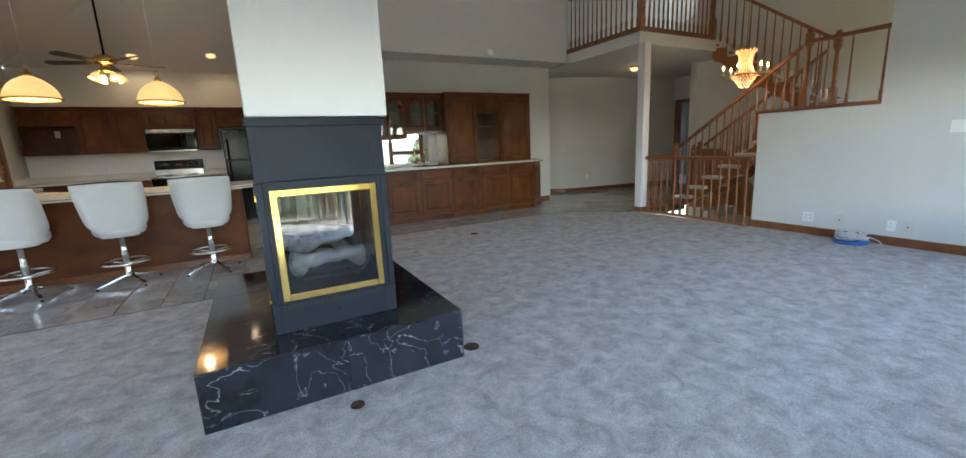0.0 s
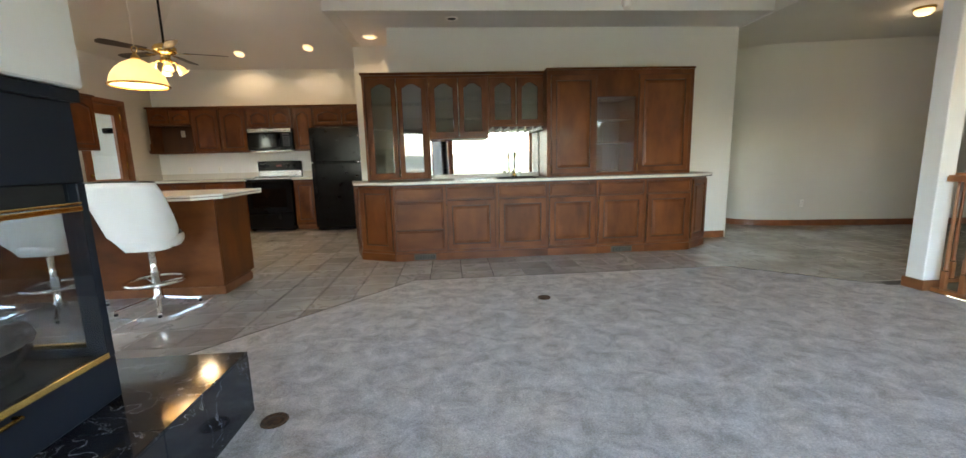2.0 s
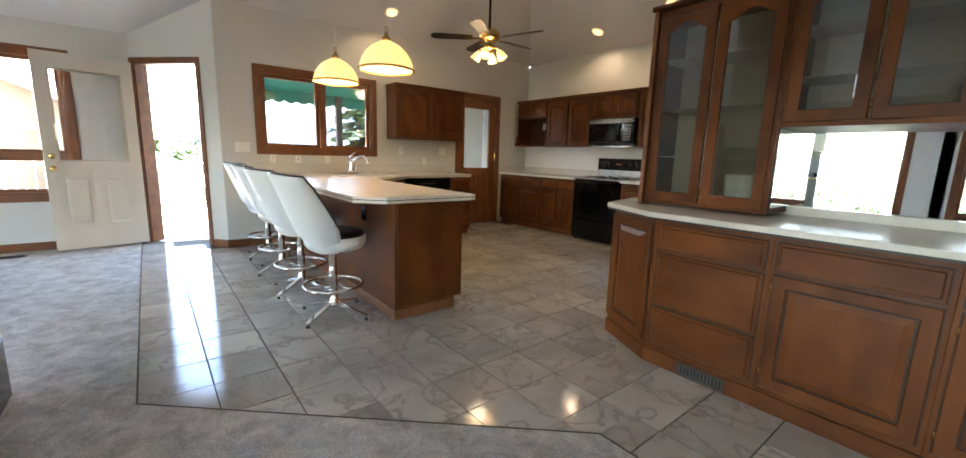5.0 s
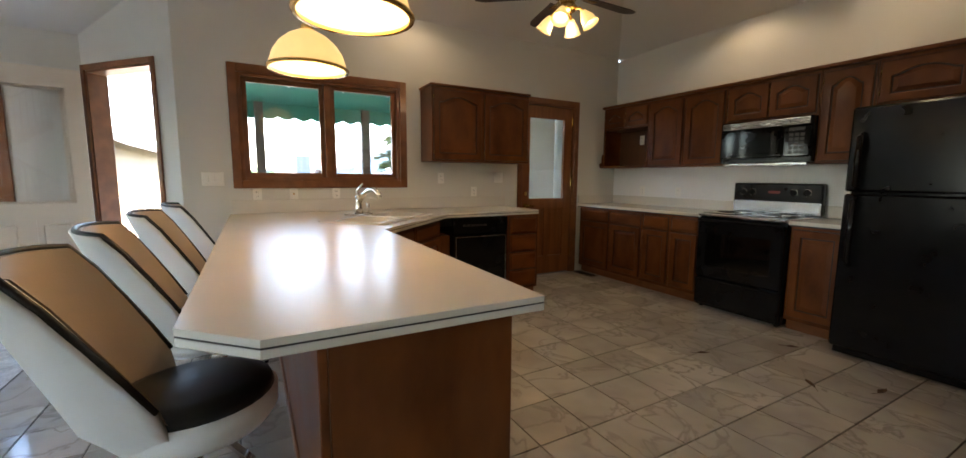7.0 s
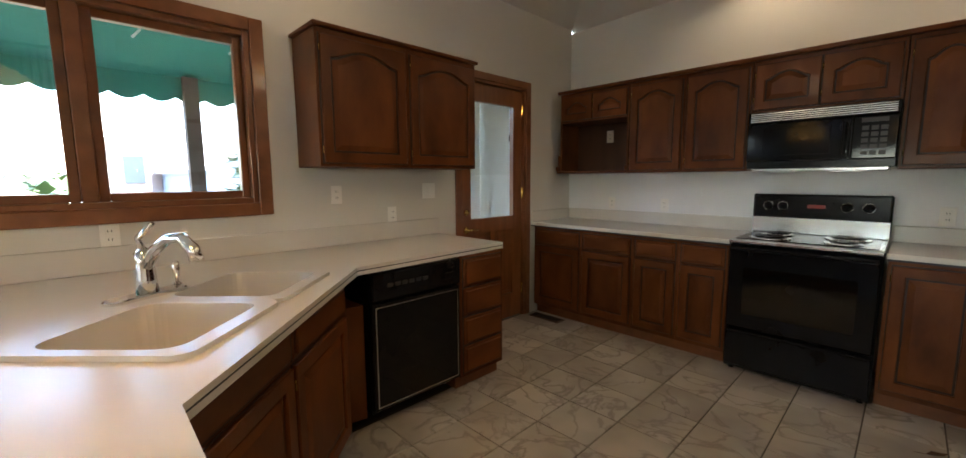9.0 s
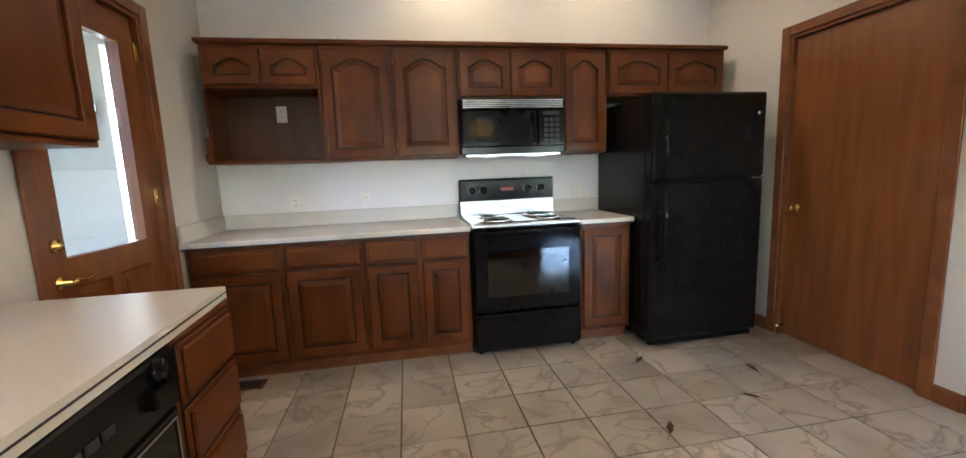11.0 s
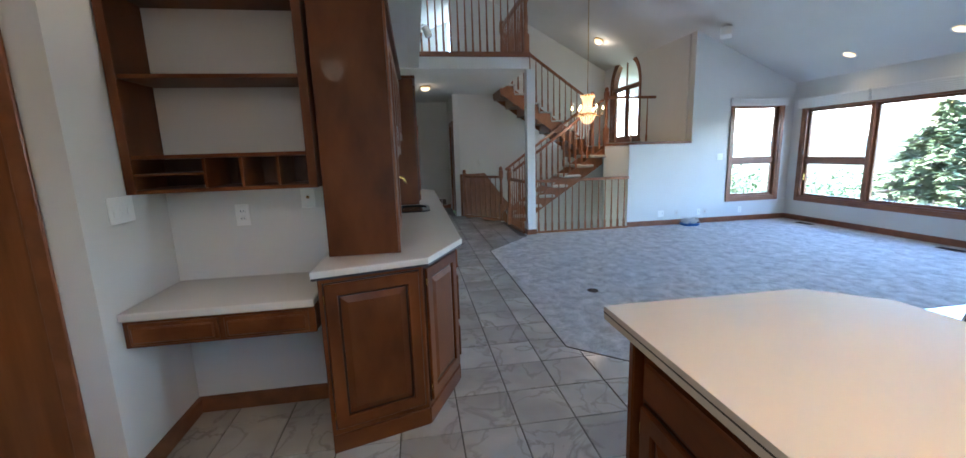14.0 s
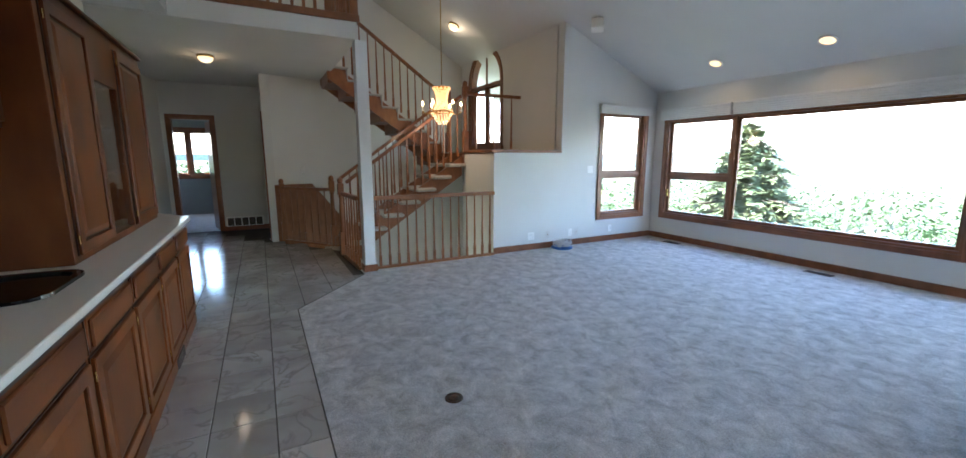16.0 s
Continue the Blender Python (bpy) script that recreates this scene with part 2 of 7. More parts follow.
M_SHADE = material("alabaster_shade", (0.80, 0.62, 0.38), (0.88, 0.72, 0.48), 10.0, 0.35, emit=0.055, ecol=(1.0, 0.60, 0.20))
M_CRYSTAL = material("crystal", (0.85, 0.62, 0.42), (0.95, 0.8, 0.62), 60.0, 0.08, emit=0.08, ecol=(1.0, 0.45, 0.16))
M_ROLL = material("roller_shade", (0.70, 0.67, 0.62), (0.75, 0.72, 0.67), 5.0, 0.8, bump=0.1, bscale=300)
M_STAIRCARPET = material("stair_carpet", (0.50, 0.46, 0.41), (0.62, 0.58, 0.53), 8.0, 0.95, bump=0.8, bscale=300)
M_BLUE = material("blue_plastic", (0.03, 0.14, 0.42), rough=0.35)
M_CORD = material("white_cord", (0.66, 0.64, 0.60), (0.72, 0.70, 0.66), 30.0, 0.6)
M_HOLE = material("dark_hole", (0.02, 0.014, 0.010), (0.10, 0.05, 0.02), 60.0, 0.9)
M_DARK = material("dark_gap", (0.02, 0.02, 0.02), rough=0.8)
M_PORCH = material("porch_paint", (0.50, 0.48, 0.42), (0.57, 0.55, 0.48), 1.5, 0.8)
# Dimness of the room past the hall door is put into this darker paint.
M_ROOMSHADE = material("room_shade_paint", (0.30, 0.32, 0.33), (0.36, 0.38, 0.39), 2.0, 0.8)


# ---- mesh building ----
class Geo:
    """Collects vertices and faces; every shape goes through the matrix m."""

    def __init__(self, m=None):
        self.v, self.f, self.smooth, self.m = [], [], [], m or Matrix()

    def add(self, vs, fs, smooth=False, m=None):
        k = len(self.v)
        mm = self.m @ m if m else self.m
        self.v += [tuple(mm @ Vector(p)) for p in vs]
        self.f += [tuple(k + i for i in f) for f in fs]
        self.smooth += [smooth] * len(fs)
        return self

    def box(self, x0, y0, z0, x1, y1, z1, c=0.0, m=None):
        if c <= 0:
            vs = [(x, y, z) for z in (z0, z1) for y in (y0, y1) for x in (x0, x1)]
            return self.add(vs, [(0, 2, 3, 1), (4, 5, 7, 6), (0, 1, 5, 4), (2, 6, 7, 3), (0, 4, 6, 2), (1, 3, 7, 5)], m=m)
        c = min(c, (x1 - x0) * 0.45, (y1 - y0) * 0.45, (z1 - z0) * 0.45)
        b = bmesh.new()
        X, Y, Z = (x0, x1), (y0, y1), (z0, z1)
        for i in (0, 1):
            for j in (0, 1):
                for k in (0, 1):
                    s = [(1 if q == 0 else -1) * c for q in (i, j, k)]
                    b.verts.new((X[i], Y[j] + s[1], Z[k] + s[2]))
                    b.verts.new((X[i] + s[0], Y[j], Z[k] + s[2]))
                    b.verts.new((X[i] + s[0], Y[j] + s[1], Z[k]))
        vs = [tuple(q.co) for q in b.verts]
        b.free()
        idx = lambda i, j, k, a: ((i * 2 + j) * 2 + k) * 3 + a
        fs = []
        fs += [(idx(0, 0, 0, 0), idx(0, 0, 1, 0), idx(0, 1, 1, 0), idx(0, 1, 0, 0)), (idx(1, 0, 0, 0), idx(1, 1, 0, 0), idx(1, 1, 1, 0), idx(1, 0, 1, 0))]
        fs += [(idx(0, 0, 0, 1), idx(1, 0, 0, 1), idx(1, 0, 1, 1), idx(0, 0, 1, 1)), (idx(0, 1, 0, 1), idx(0, 1, 1, 1), idx(1, 1, 1, 1), idx(1, 1, 0, 1))]
        fs += [(idx(0, 0, 0, 2), idx(0, 1, 0, 2), idx(1, 1, 0, 2), idx(1, 0, 0, 2)), (idx(0, 0, 1, 2), idx(1, 0, 1, 2), idx(1, 1, 1, 2), idx(0, 1, 1, 2))]
        for i in (0, 1):
            for j in (0, 1):
                fs.append((idx(i, j, 0, 0), idx(i, j, 1, 0), idx(i, j, 1, 1), idx(i, j, 0, 1)))
                fs.append((idx(i, 0, j, 0), idx(i, 0, j, 2), idx(i, 1, j, 2), idx(i, 1, j, 0)))
                fs.append((idx(0, i, j, 1), idx(1, i, j, 1), idx(1, i, j, 2), idx(0, i, j, 2)))
                for k in (0, 1):
                    fs.append((idx(i, j, k, 0), idx(i, j, k, 1), idx(i, j, k, 2)))
        return self.add(vs, fs, m=m)

    def prism(self, pts, z0, z1, c=0.0, m=None):
        """An outline in x, y pushed up from z0 to z1, its top edge chamfered by c."""
        n = len(pts)
        P = [Vector((p[0], p[1])) for p in pts]
        area = sum(P[i].x * P[(i + 1) % n].y - P[(i + 1) % n].x * P[i].y for i in range(n))
        if area < 0:
            P.reverse()
        rings = [[(p.x, p.y, z0) for p in P]]
        if c > 0:
            inner = []
            for i in range(n):
                a, b, d = P[i - 1], P[i], P[(i + 1) % n]
                e1, e2 = (b - a).normalized(), (d - b).normalized()
                n1, n2 = Vector((-e1.y, e1.x)), Vector((-e2.y, e2.x))
                q = (n1 + n2)
                q = q / max(0.3, q.length_squared) * 2
                inner.append(b + q * c)
            rings.append([(p.x, p.y, z1 - c) for p in P])
            rings.append([(p.x, p.y, z1) for p in inner])
        else:
            rings.append([(p.x, p.y, z1) for p in P])
        vs = [p for r in rings for p in r]
        fs = [tuple(reversed(range(n)))]
        for k in range(len(rings) - 1):
            for i in range(n):
                j = (i + 1) % n
                fs.append((k * n + i, k * n + j, (k + 1) * n + j, (k + 1) * n + i))
        fs.append(tuple((len(rings) - 1) * n + i for i in range(n)))
        return self.add(vs, fs, m=m)

    def lathe(self, prof, n=20, m=None, smooth=True):
        """Profile of (radius, height) turned about z."""
        vs, fs = [], []
        for r, z in prof:
            for i in range(n):
                a = 2 * math.pi * i / n
                vs.append((r * math.cos(a), r * math.sin(a), z))
        for k in range(len(prof) - 1):
            for i in range(n):
                j = (i + 1) % n
                fs.append((k * n + i, k * n + j, (k + 1) * n + j, (k + 1) * n + i))
        loop = math.hypot(prof[0][0] - prof[-1][0], prof[0][1] - prof[-1][1]) < 0.02
        if prof[0][0] > 1e-4 and not loop:
            fs.append(tuple(reversed(range(n))))
        if prof[-1][0] > 1e-4 and not loop:
            fs.append(tuple((len(prof) - 1) * n + i for i in range(n)))
        return self.add(vs, fs, smooth, m)

    def tube(self, pts, r, n=8, closed=False, m=None):
        """A round rod along points; r is a number or one per point."""
        P = [Vector(p) for p in pts]
        k = len(P)
        R = r if isinstance(r, (list, tuple)) else [r] * k
        vs, fs, up = [], [], None
        for i in range(k):
            a = P[(i - 1) % k] if (closed or i > 0) else P[i]
            b = P[(i + 1) % k] if (closed or i < k - 1) else P[i]
            d = (b - a).normalized()
            if up is None:
                up = Vector((0, 0, 1)) if abs(d.z) < 0.9 else Vector((1, 0, 0))
            s = d.cross(up)
            s.normalize()
            up = s.cross(d).normalized()
            for j in range(n):
                t = 2 * math.pi * j / n
                vs.append(tuple(P[i] + (s * math.cos(t) + up * math.sin(t)) * R[i]))
        for i in range(k if closed else k - 1):
            i2 = (i + 1) % k
            for j in range(n):
                j2 = (j + 1) % n
                fs.append((i * n + j, i * n + j2, i2 * n + j2, i2 * n + j))
        if not closed:
            fs.append(tuple(reversed(range(n))))
            fs.append(tuple((k - 1) * n + j for j in range(n)))
        return self.add(vs, fs, True, m)

    def beam(self, a, b, w, h, m=None):
        """A square-edged bar from a to b, w wide and h deep."""
        a, b = Vector(a), Vector(b)
        d = (b - a).normalized()
        up = Vector((0, 0, 1)) if abs(d.z) < 0.95 else Vector((0, 1, 0))
        s = d.cross(up).normalized() * (w / 2)
        u = s.cross(d).normalized() * (h / 2)
        vs = [tuple(p + q) for p in (a, b) for q in (-s - u, s - u, s + u, -s + u)]
        return self.add(vs, [(0, 1, 2, 3), (7, 6, 5, 4), (0, 4, 5, 1), (1, 5, 6, 2), (2, 6, 7, 3), (3, 7, 4, 0)], m=m)

    def taper(self, pts, inset, z0, z1, m=None):
        """A raised field: from the outline at z0 in to a smaller one at z1."""
        P = [Vector(p) for p in pts]
        lo, hi = Vector((min(p.x for p in P), min(p.y for p in P))), Vector((max(p.x for p in P), max(p.y for p in P)))
        c, h = (lo + hi) / 2, (hi - lo) / 2
        q = [(c.x + (p.x - c.x) * (h.x - inset) / h.x, c.y + (p.y - c.y) * (h.y - inset) / h.y) for p in P]
        n = len(P)
        vs = [(p.x, p.y, z0) for p in P] + [(x, y, z1) for x, y in q]
        return self.add(vs, [(i, (i + 1) % n, n + (i + 1) % n, n + i) for i in range(n)] + [tuple(n + i for i in range(n))], m=m)

    def mesh(self, name, mat):
        d = bpy.data.meshes.new(name)
        d.from_pydata(self.v, [], self.f)
        d.polygons.foreach_set("use_smooth", self.smooth)
        d.materials.append(mat)
        b = bmesh.new()
        b.from_mesh(d)
        bmesh.ops.recalc_face_normals(b, faces=b.faces)
        b.to_mesh(d)
        b.free()
        d.update()
        return d


def part(name, geo, mat, parent=None, label=""):
    """Links geo as one mesh object, under parent when given."""
    ob = new(name, geo.mesh(name, mat) if isinstance(geo, Geo) else geo)
    if parent:
        ob.parent = parent
    return tagged(ob, label)


def thing(name, label, category, m=None, group=""):
    """An Empty at a thing's base; its parts are meshes under it."""
    ob = new(name)
    ob.empty_display_size = 0.1
    ob.matrix_world = m or Matrix()
    return tagged(ob, label, category, group)


def structure(name, geo, mat, label, category=""):
    return tagged(part(name, geo, mat), label, category or name.split("_")[0], kind="structure")
# ---- structure ----
SLOPE = 0.43
def ceil_z(x, y):
    """Height of the hipped ceiling over the open rooms."""
    return min(2.28 + SLOPE * y, 7.44 - SLOPE * y, 4.183 + SLOPE * x)


def wall(name, a, b, th, label, holes=(), top=None, z0=0.0, mat=M_WALL, cuts=()):
    """A wall from a to b in plan, th thick to its left, with holes (u0, z0, u1, z1); top: height, or None to follow the ceiling."""
    A, Bv = Vector(a), Vector(b)
    L = (Bv - A).length
    d = (Bv - A) / L
    nrm = Vector((-d.y, d.x))
    us = sorted({0.0, L, *[h[0] for h in holes], *[h[2] for h in holes], *[c for c in cuts]})
    g = Geo()
    zt = (lambda u: top) if top is not None else (lambda u: ceil_z(*(A + d * u)) + 0.02)
    for u0, u1 in zip(us, us[1:]):
        if u1 - u0 < 1e-4:
            continue
        hs = sorted((h[1], h[3]) for h in holes if h[0] < u1 - 1e-4 and h[2] > u0 + 1e-4)
        segs, z = [], z0
        for h0, h1 in hs:
            if h0 > z + 1e-4:
                segs.append((z, z, h0, h0))
            z = h1
        segs.append((z, z, zt(u0), zt(u1)))
        for s0, s1, t0, t1 in segs:
            p0, p1 = A + d * u0, A + d * u1
            q0, q1 = p0 + nrm * th, p1 + nrm * th
            vs = [(*p0, s0), (*p1, s1), (*q1, s1), (*q0, s0), (*p0, t0), (*p1, t1), (*q1, t1), (*q0, t0)]
            g.add(vs, [(3, 2, 1, 0), (4, 5, 6, 7), (0, 1, 5, 4), (1, 2, 6, 5), (2, 3, 7, 6), (3, 0, 4, 7)])
    return structure(name, g, mat, label, "wall")


XW, YN, XE, YS, XP = -3.09, 10.68, 6.085, 0.50, 0.90
# south wall with the big corner window, and the bay behind the fireplace with a glass door
wall("wall_south", (1.95, YS), (6.27, YS), -0.15, "cream painted wall with a long view window", [(0.27, 0.43, 3.87, 2.02)], cuts=(1, 2, 3))
wall("wall_east", (XE, YS), (XE, 2.55), -0.15, "cream painted wall with a corner window", [(0.27, 0.44, 1.23, 2.13)])
wall("wall_stair_low", (XE, 2.55), (XE, 3.75), -0.12, "low cream wall beside the stair landing", top=1.47)
wall("wall_bay_side", (1.95, -0.45), (1.95, YS), -0.15, "short cream return wall of the window bay", top=2.47)
wall("wall_bay", (-3.95, -0.45), (2.10, -0.45), -0.15, "cream wall with a wide glass deck door", [(2.3, 0.02, 5.4, 2.05)], top=2.45)
wall("wall_west", (-3.95, 4.94), (-3.95, -0.6), -0.15, "cream wall with a window beside the deck door", [(0.59, 0.62, 2.42, 2.14)], cuts=(3, 4))
wall("wall_door", (XW, 5.71), (-3.95, 4.94), -0.15, "short slanted wall holding the deck door", [(0.25, 0.0, 1.10, 2.17)])
wall("wall_kitchen_west", (XW, YN), (XW, 5.71), -0.15, "cream kitchen wall with a double window", [(0.74, 0.0, 1.56, 2.16), (3.09, 1.21, 4.53, 2.14)], cuts=(2, 4.0))
wall("wall_kitchen_north", (1.05, YN), (-3.24, YN), -0.15, "cream kitchen wall behind the range", cuts=(1, 2, 3))
wall("wall_pantry", (XP, 8.78), (XP, YN), -0.12, "cream wall with the pantry door", [(0.185, 0.0, 1.085, 2.105)], cuts=(1.5,))
wall("wall_desk_side", (XP + 0.12, 8.78), (1.60, 8.78), 0.12, "cream side wall of the desk nook", top=2.745)
wall("wall_desk", (1.485, 8.15), (1.485, 8.78), -0.115, "cream wall above the built-in desk", top=2.745)
wall("wall_bar", (1.485, 7.95), (5.95, 7.95), 0.20, "cream wall behind the wet bar", top=2.745)
wall("wall_bulkhead", (XP, 7.35), (5.95, 7.35), 0.15, "cream upper wall above the wet bar", z0=2.735, cuts=(0.67, 2, 3, 4))
wall("wall_upper_west", (XP, 7.50), (XP, 8.78), -0.12, "cream end of the upper storey", z0=2.735, cuts=(0.5, 1))
wall("wall_stair_back", (8.66, 6.55), (9.70, 2.55), 0.15, "cream stairwell wall", top=5.0)
wall("wall_stair_south", (6.27, 2.55), (9.85, 2.55), -0.15, "cream stairwell wall with an arched window", [(1.68, 1.62, 2.99, 3.60)], top=5.0, z0=1.2)
wall("wall_hall_end", (10.20, 9.6), (10.20, 6.4), 0.15, "cream hall end wall with an open door", [(1.55, 0.0, 2.17, 2.10)], top=2.72)
wall("wall_hall_side", (10.35, 6.60), (8.66, 6.60), 0.12, "cream hall side wall", [(0.75, 0.0, 1.55, 2.08)], top=2.72)
wall("wall_under_stair", (6.27, 2.55), (9.70, 2.55), -0.15, "cream wall below the landing", top=1.2, z0=-2.6)
wall("wall_stair_lower", (9.70, 2.55), (8.78, 6.6), -0.15, "cream wall of the lower stair flight", top=0.0, z0=-2.6)
wall("wall_well_west", (6.02, 2.55), (6.02, 5.65), -0.1, "cream wall of the stair well below the floor", top=-0.25, z0=-2.6)
wall("wall_upper_back", (5.95, 9.2), (10.3, 9.2), 0.15, "cream wall of the upper hallway", z0=2.95, top=5.2)
wall("wall_upper_east", (10.2, 6.5), (10.2, 9.2), -0.15, "cream end wall of the upper hallway", z0=2.95, top=5.2)
wall("wall_upper_side", (5.95, 7.50), (5.95, 9.2), 0.12, "cream side wall of the upper hallway", z0=2.95, top=5.2)

structure("wall_shelf", Geo().box(6.208, 2.56, -0.2, 7.06, 3.75, 1.470), M_WALL, "cream boxed plant shelf beside the stair landing", "wall")
wall("wall_porch", (-4.7, 10.9), (-4.7, 8.4), -0.1, "pale wall seen through the side door pane", top=2.8, z0=-0.5, mat=M_PORCH)
# Unseen roof, added only to shade the porch behind the door pane.
structure("ceiling_porch", Geo().box(-4.8, 8.2, 2.5, -3.26, 11.0, 2.6), M_WALL, "unseen flat roof added to shade the side porch", "ceiling")
# Gap in the end wall is made up to show a bright strip.
wall("wall_porch_end", (-3.26, 10.95), (-4.8, 10.95), -0.1, "pale end wall of the porch beside a narrow opening", [(0.50, 0.75, 0.62, 2.3)], top=2.5, z0=-0.5, mat=M_PORCH)
# Two unseen walls, added to stop daylight leaking in from the rear.
wall("wall_north_rear", (10.35, YN), (1.07, YN), -0.15, "plain unseen wall added to keep daylight out of the rear rooms", top=2.85)
wall("wall_rear_east", (10.36, 9.85), (10.36, 10.7), -0.15, "plain unseen wall added to keep daylight out of the rear rooms", top=2.85)
# Unseen wall, added to cut the daylight that reaches the porch.
wall("wall_porch_front", (-3.26, 8.42), (-4.15, 8.42), 0.1, "pale unseen wall added to dim the porch beside its opening", top=2.5, z0=-0.5, mat=M_PORCH)
structure("floor_porch", Geo().box(-4.8, 8.2, -0.25, -3.26, 11.0, -0.06), M_GROUT, "grey porch floor", "floor")

# curved hall wall
g = Geo()
cur = [(5.92, 9.75), (6.35, 9.55), (6.62, 9.20), (6.78, 8.92), (7.02, 8.74), (7.45, 8.62), (8.0, 8.52), (8.7, 8.40), (9.5, 8.28), (10.2, 8.18)]
fine = []
for i in range(len(cur) - 1):
    p0, p1, p2, p3 = [Vector(cur[max(0, min(len(cur) - 1, i + k))]) for k in (-1, 0, 1, 2)]
    for s in range(5):
        t = s / 5
        fine.append(0.5 * (2 * p1 + (p2 - p0) * t + (2 * p0 - 5 * p1 + 4 * p2 - p3) * t * t + (3 * p1 - p0 - 3 * p2 + p3) * t ** 3))
fine.append(Vector(cur[-1]))
vs = [(p.x, p.y, z) for z in (0, 2.72) for p in fine]
n = len(fine)
g.add(vs, [(i, i + 1, n + i + 1, n + i) for i in range(n - 1)], True)
g.add([(p.x, p.y + 0.15, z) for z in (0, 2.72) for p in fine], [(i, i + 1, n + i + 1, n + i) for i in range(n - 1)], True)
structure("wall_hall_curved", g, M_WALL, "smooth curved cream hall wall", "wall")
g = Geo()
for p, q in zip(fine, fine[1:]):
    g.beam((p.x, p.y - 0.012, 0.045), (q.x, q.y - 0.012, 0.045), 0.02, 0.09)
structure("baseboard_curved", g, M_TRIM, "bent oak baseboard along the curved wall", "baseboard")

# ceilings
def sheet(name, pts, th, mat, label):
    g = Geo()
    n = len(pts)
    g.add([*pts, *[(x, y, z + th) for x, y, z in pts]], [tuple(range(n)), tuple(n + i for i in reversed(range(n))), *[(i, (i + 1) % n, n + (i + 1) % n, n + i) for i in range(n)]])
    return structure(name, g, mat, label, "ceiling")


def cz(x, y, k):
    return (x, y, (2.28 + SLOPE * y, 7.44 - SLOPE * y, 4.183 + SLOPE * x)[k])


sheet("ceiling_south", [cz(-3.95, 0.475, 0), cz(1.57, 6.0, 0), cz(10.4, 6.0, 0), cz(10.4, 0.29, 0), cz(-3.95, 0.29, 0)], 0.12, M_CEIL, "sloped off-white ceiling rising from the view windows")
sheet("ceiling_north", [cz(-3.1, 10.69, 1), cz(1.57, 6.0, 1), cz(10.4, 6.0, 1), cz(10.4, 10.85, 1), cz(-3.1, 10.85, 1)], 0.12, M_CEIL, "sloped off-white kitchen ceiling")
sheet("ceiling_west", [cz(-3.95, 0.475, 2), cz(1.57, 6.0, 2), cz(-3.1, 10.69, 2), cz(-4.2, 10.85, 2), cz(-4.2, 0.2, 2)], 0.12, M_CEIL, "sloped off-white hip of the ceiling")
sheet("ceiling_bay", [(-4.1, -0.6, 2.45), (2.1, -0.6, 2.45), (2.1, 0.44, 2.45), (-4.1, 0.44, 2.45)], 0.1, M_CEIL, "flat off-white ceiling of the window bay")
g = Geo().box(XP + 0.12, 7.50, 2.74, 5.95, 9.0, 2.81)
structure("ceiling_bar", g, M_CEIL, "flat off-white ceiling above the wet bar", "ceiling")
# upper floor slab over the hall, with its white edge
g = Geo().box(5.96, 5.60, 2.72, 10.35, 9.8, 2.94)
structure("ceiling_hall", g, M_WALL, "flat off-white hall ceiling under the upper hallway", "ceiling")
g = Geo().box(1.6, 7.5, 2.82, 5.95, 9.8, 2.93)
structure("floor_upper", g, M_STAIRCARPET, "carpeted floor of the upper storey", "floor")

# floors
TILE_EDGE = [(-3.72, 4.87), (0.36, 4.87), (1.80, 6.48), (4.95, 6.48), (5.88, 5.66)]
g = Geo().prism([(-4.1, -0.6), (2.0, -0.6), (2.0, 0.3), (6.2, 0.3), (6.2, 3.75), (6.00, 3.75), (6.00, 5.66), (5.88, 5.66), (4.95, 6.48), (1.80, 6.48), (0.36, 4.87), (-4.1, 4.87)], -0.10, 0.0)
carpet = structure("floor_carpet", g, M_CARPET, "worn beige wall-to-wall carpet", "floor")
g = Geo().prism([(-4.1, 4.87), (0.36, 4.87), (1.80, 6.48), (4.95, 6.48), (5.88, 5.66), (7.35, 5.66), (8.66, 6.6), (10.4, 6.6), (10.4, 10.0), (6, 10.0), (1.0, 10.9), (-3.3, 10.9), (-3.3, 6.0)], -0.12, -0.010)
structure("floor_tile_bed", g, M_GROUT, "grey grout bed under the marble floor tiles", "floor")
g = Geo().box(5.9, 2.4, -2.7, 9.9, 6.7, -2.6)
structure("floor_lower", g, M_STAIRCARPET, "carpeted lower storey floor", "floor")
g = Geo()
for a, b in zip(TILE_EDGE, TILE_EDGE[1:]):
    g.beam((*a, 0.0), (*b, 0.0), 0.006, 0.006)
structure("trim_tile_edge", g, M_GROUT, "narrow edge between carpet and tile", "trim")

# post under the balcony corner
g = Geo().box(5.965, 5.495, 0, 6.11, 5.635, 2.72, 0.006)
structure("post", g, M_COLUMN, "square white post under the balcony corner", "post")

# baseboards
def baseboard(name, a, b, side=1, h=0.085):
    A, Bv = Vector(a), Vector(b)
    d = (Bv - A).normalized()
    nrm = Vector((-d.y, d.x)) * side
    g = Geo().beam((*(A + nrm * 0.007), h / 2), (*(Bv + nrm * 0.007), h / 2), 0.014, h)
    g.beam((*(A + nrm * 0.005), h + 0.004), (*(Bv + nrm * 0.005), h + 0.004), 0.009, 0.008)
    return structure(name, g, M_TRIM, "dark-stained oak baseboard", "baseboard")


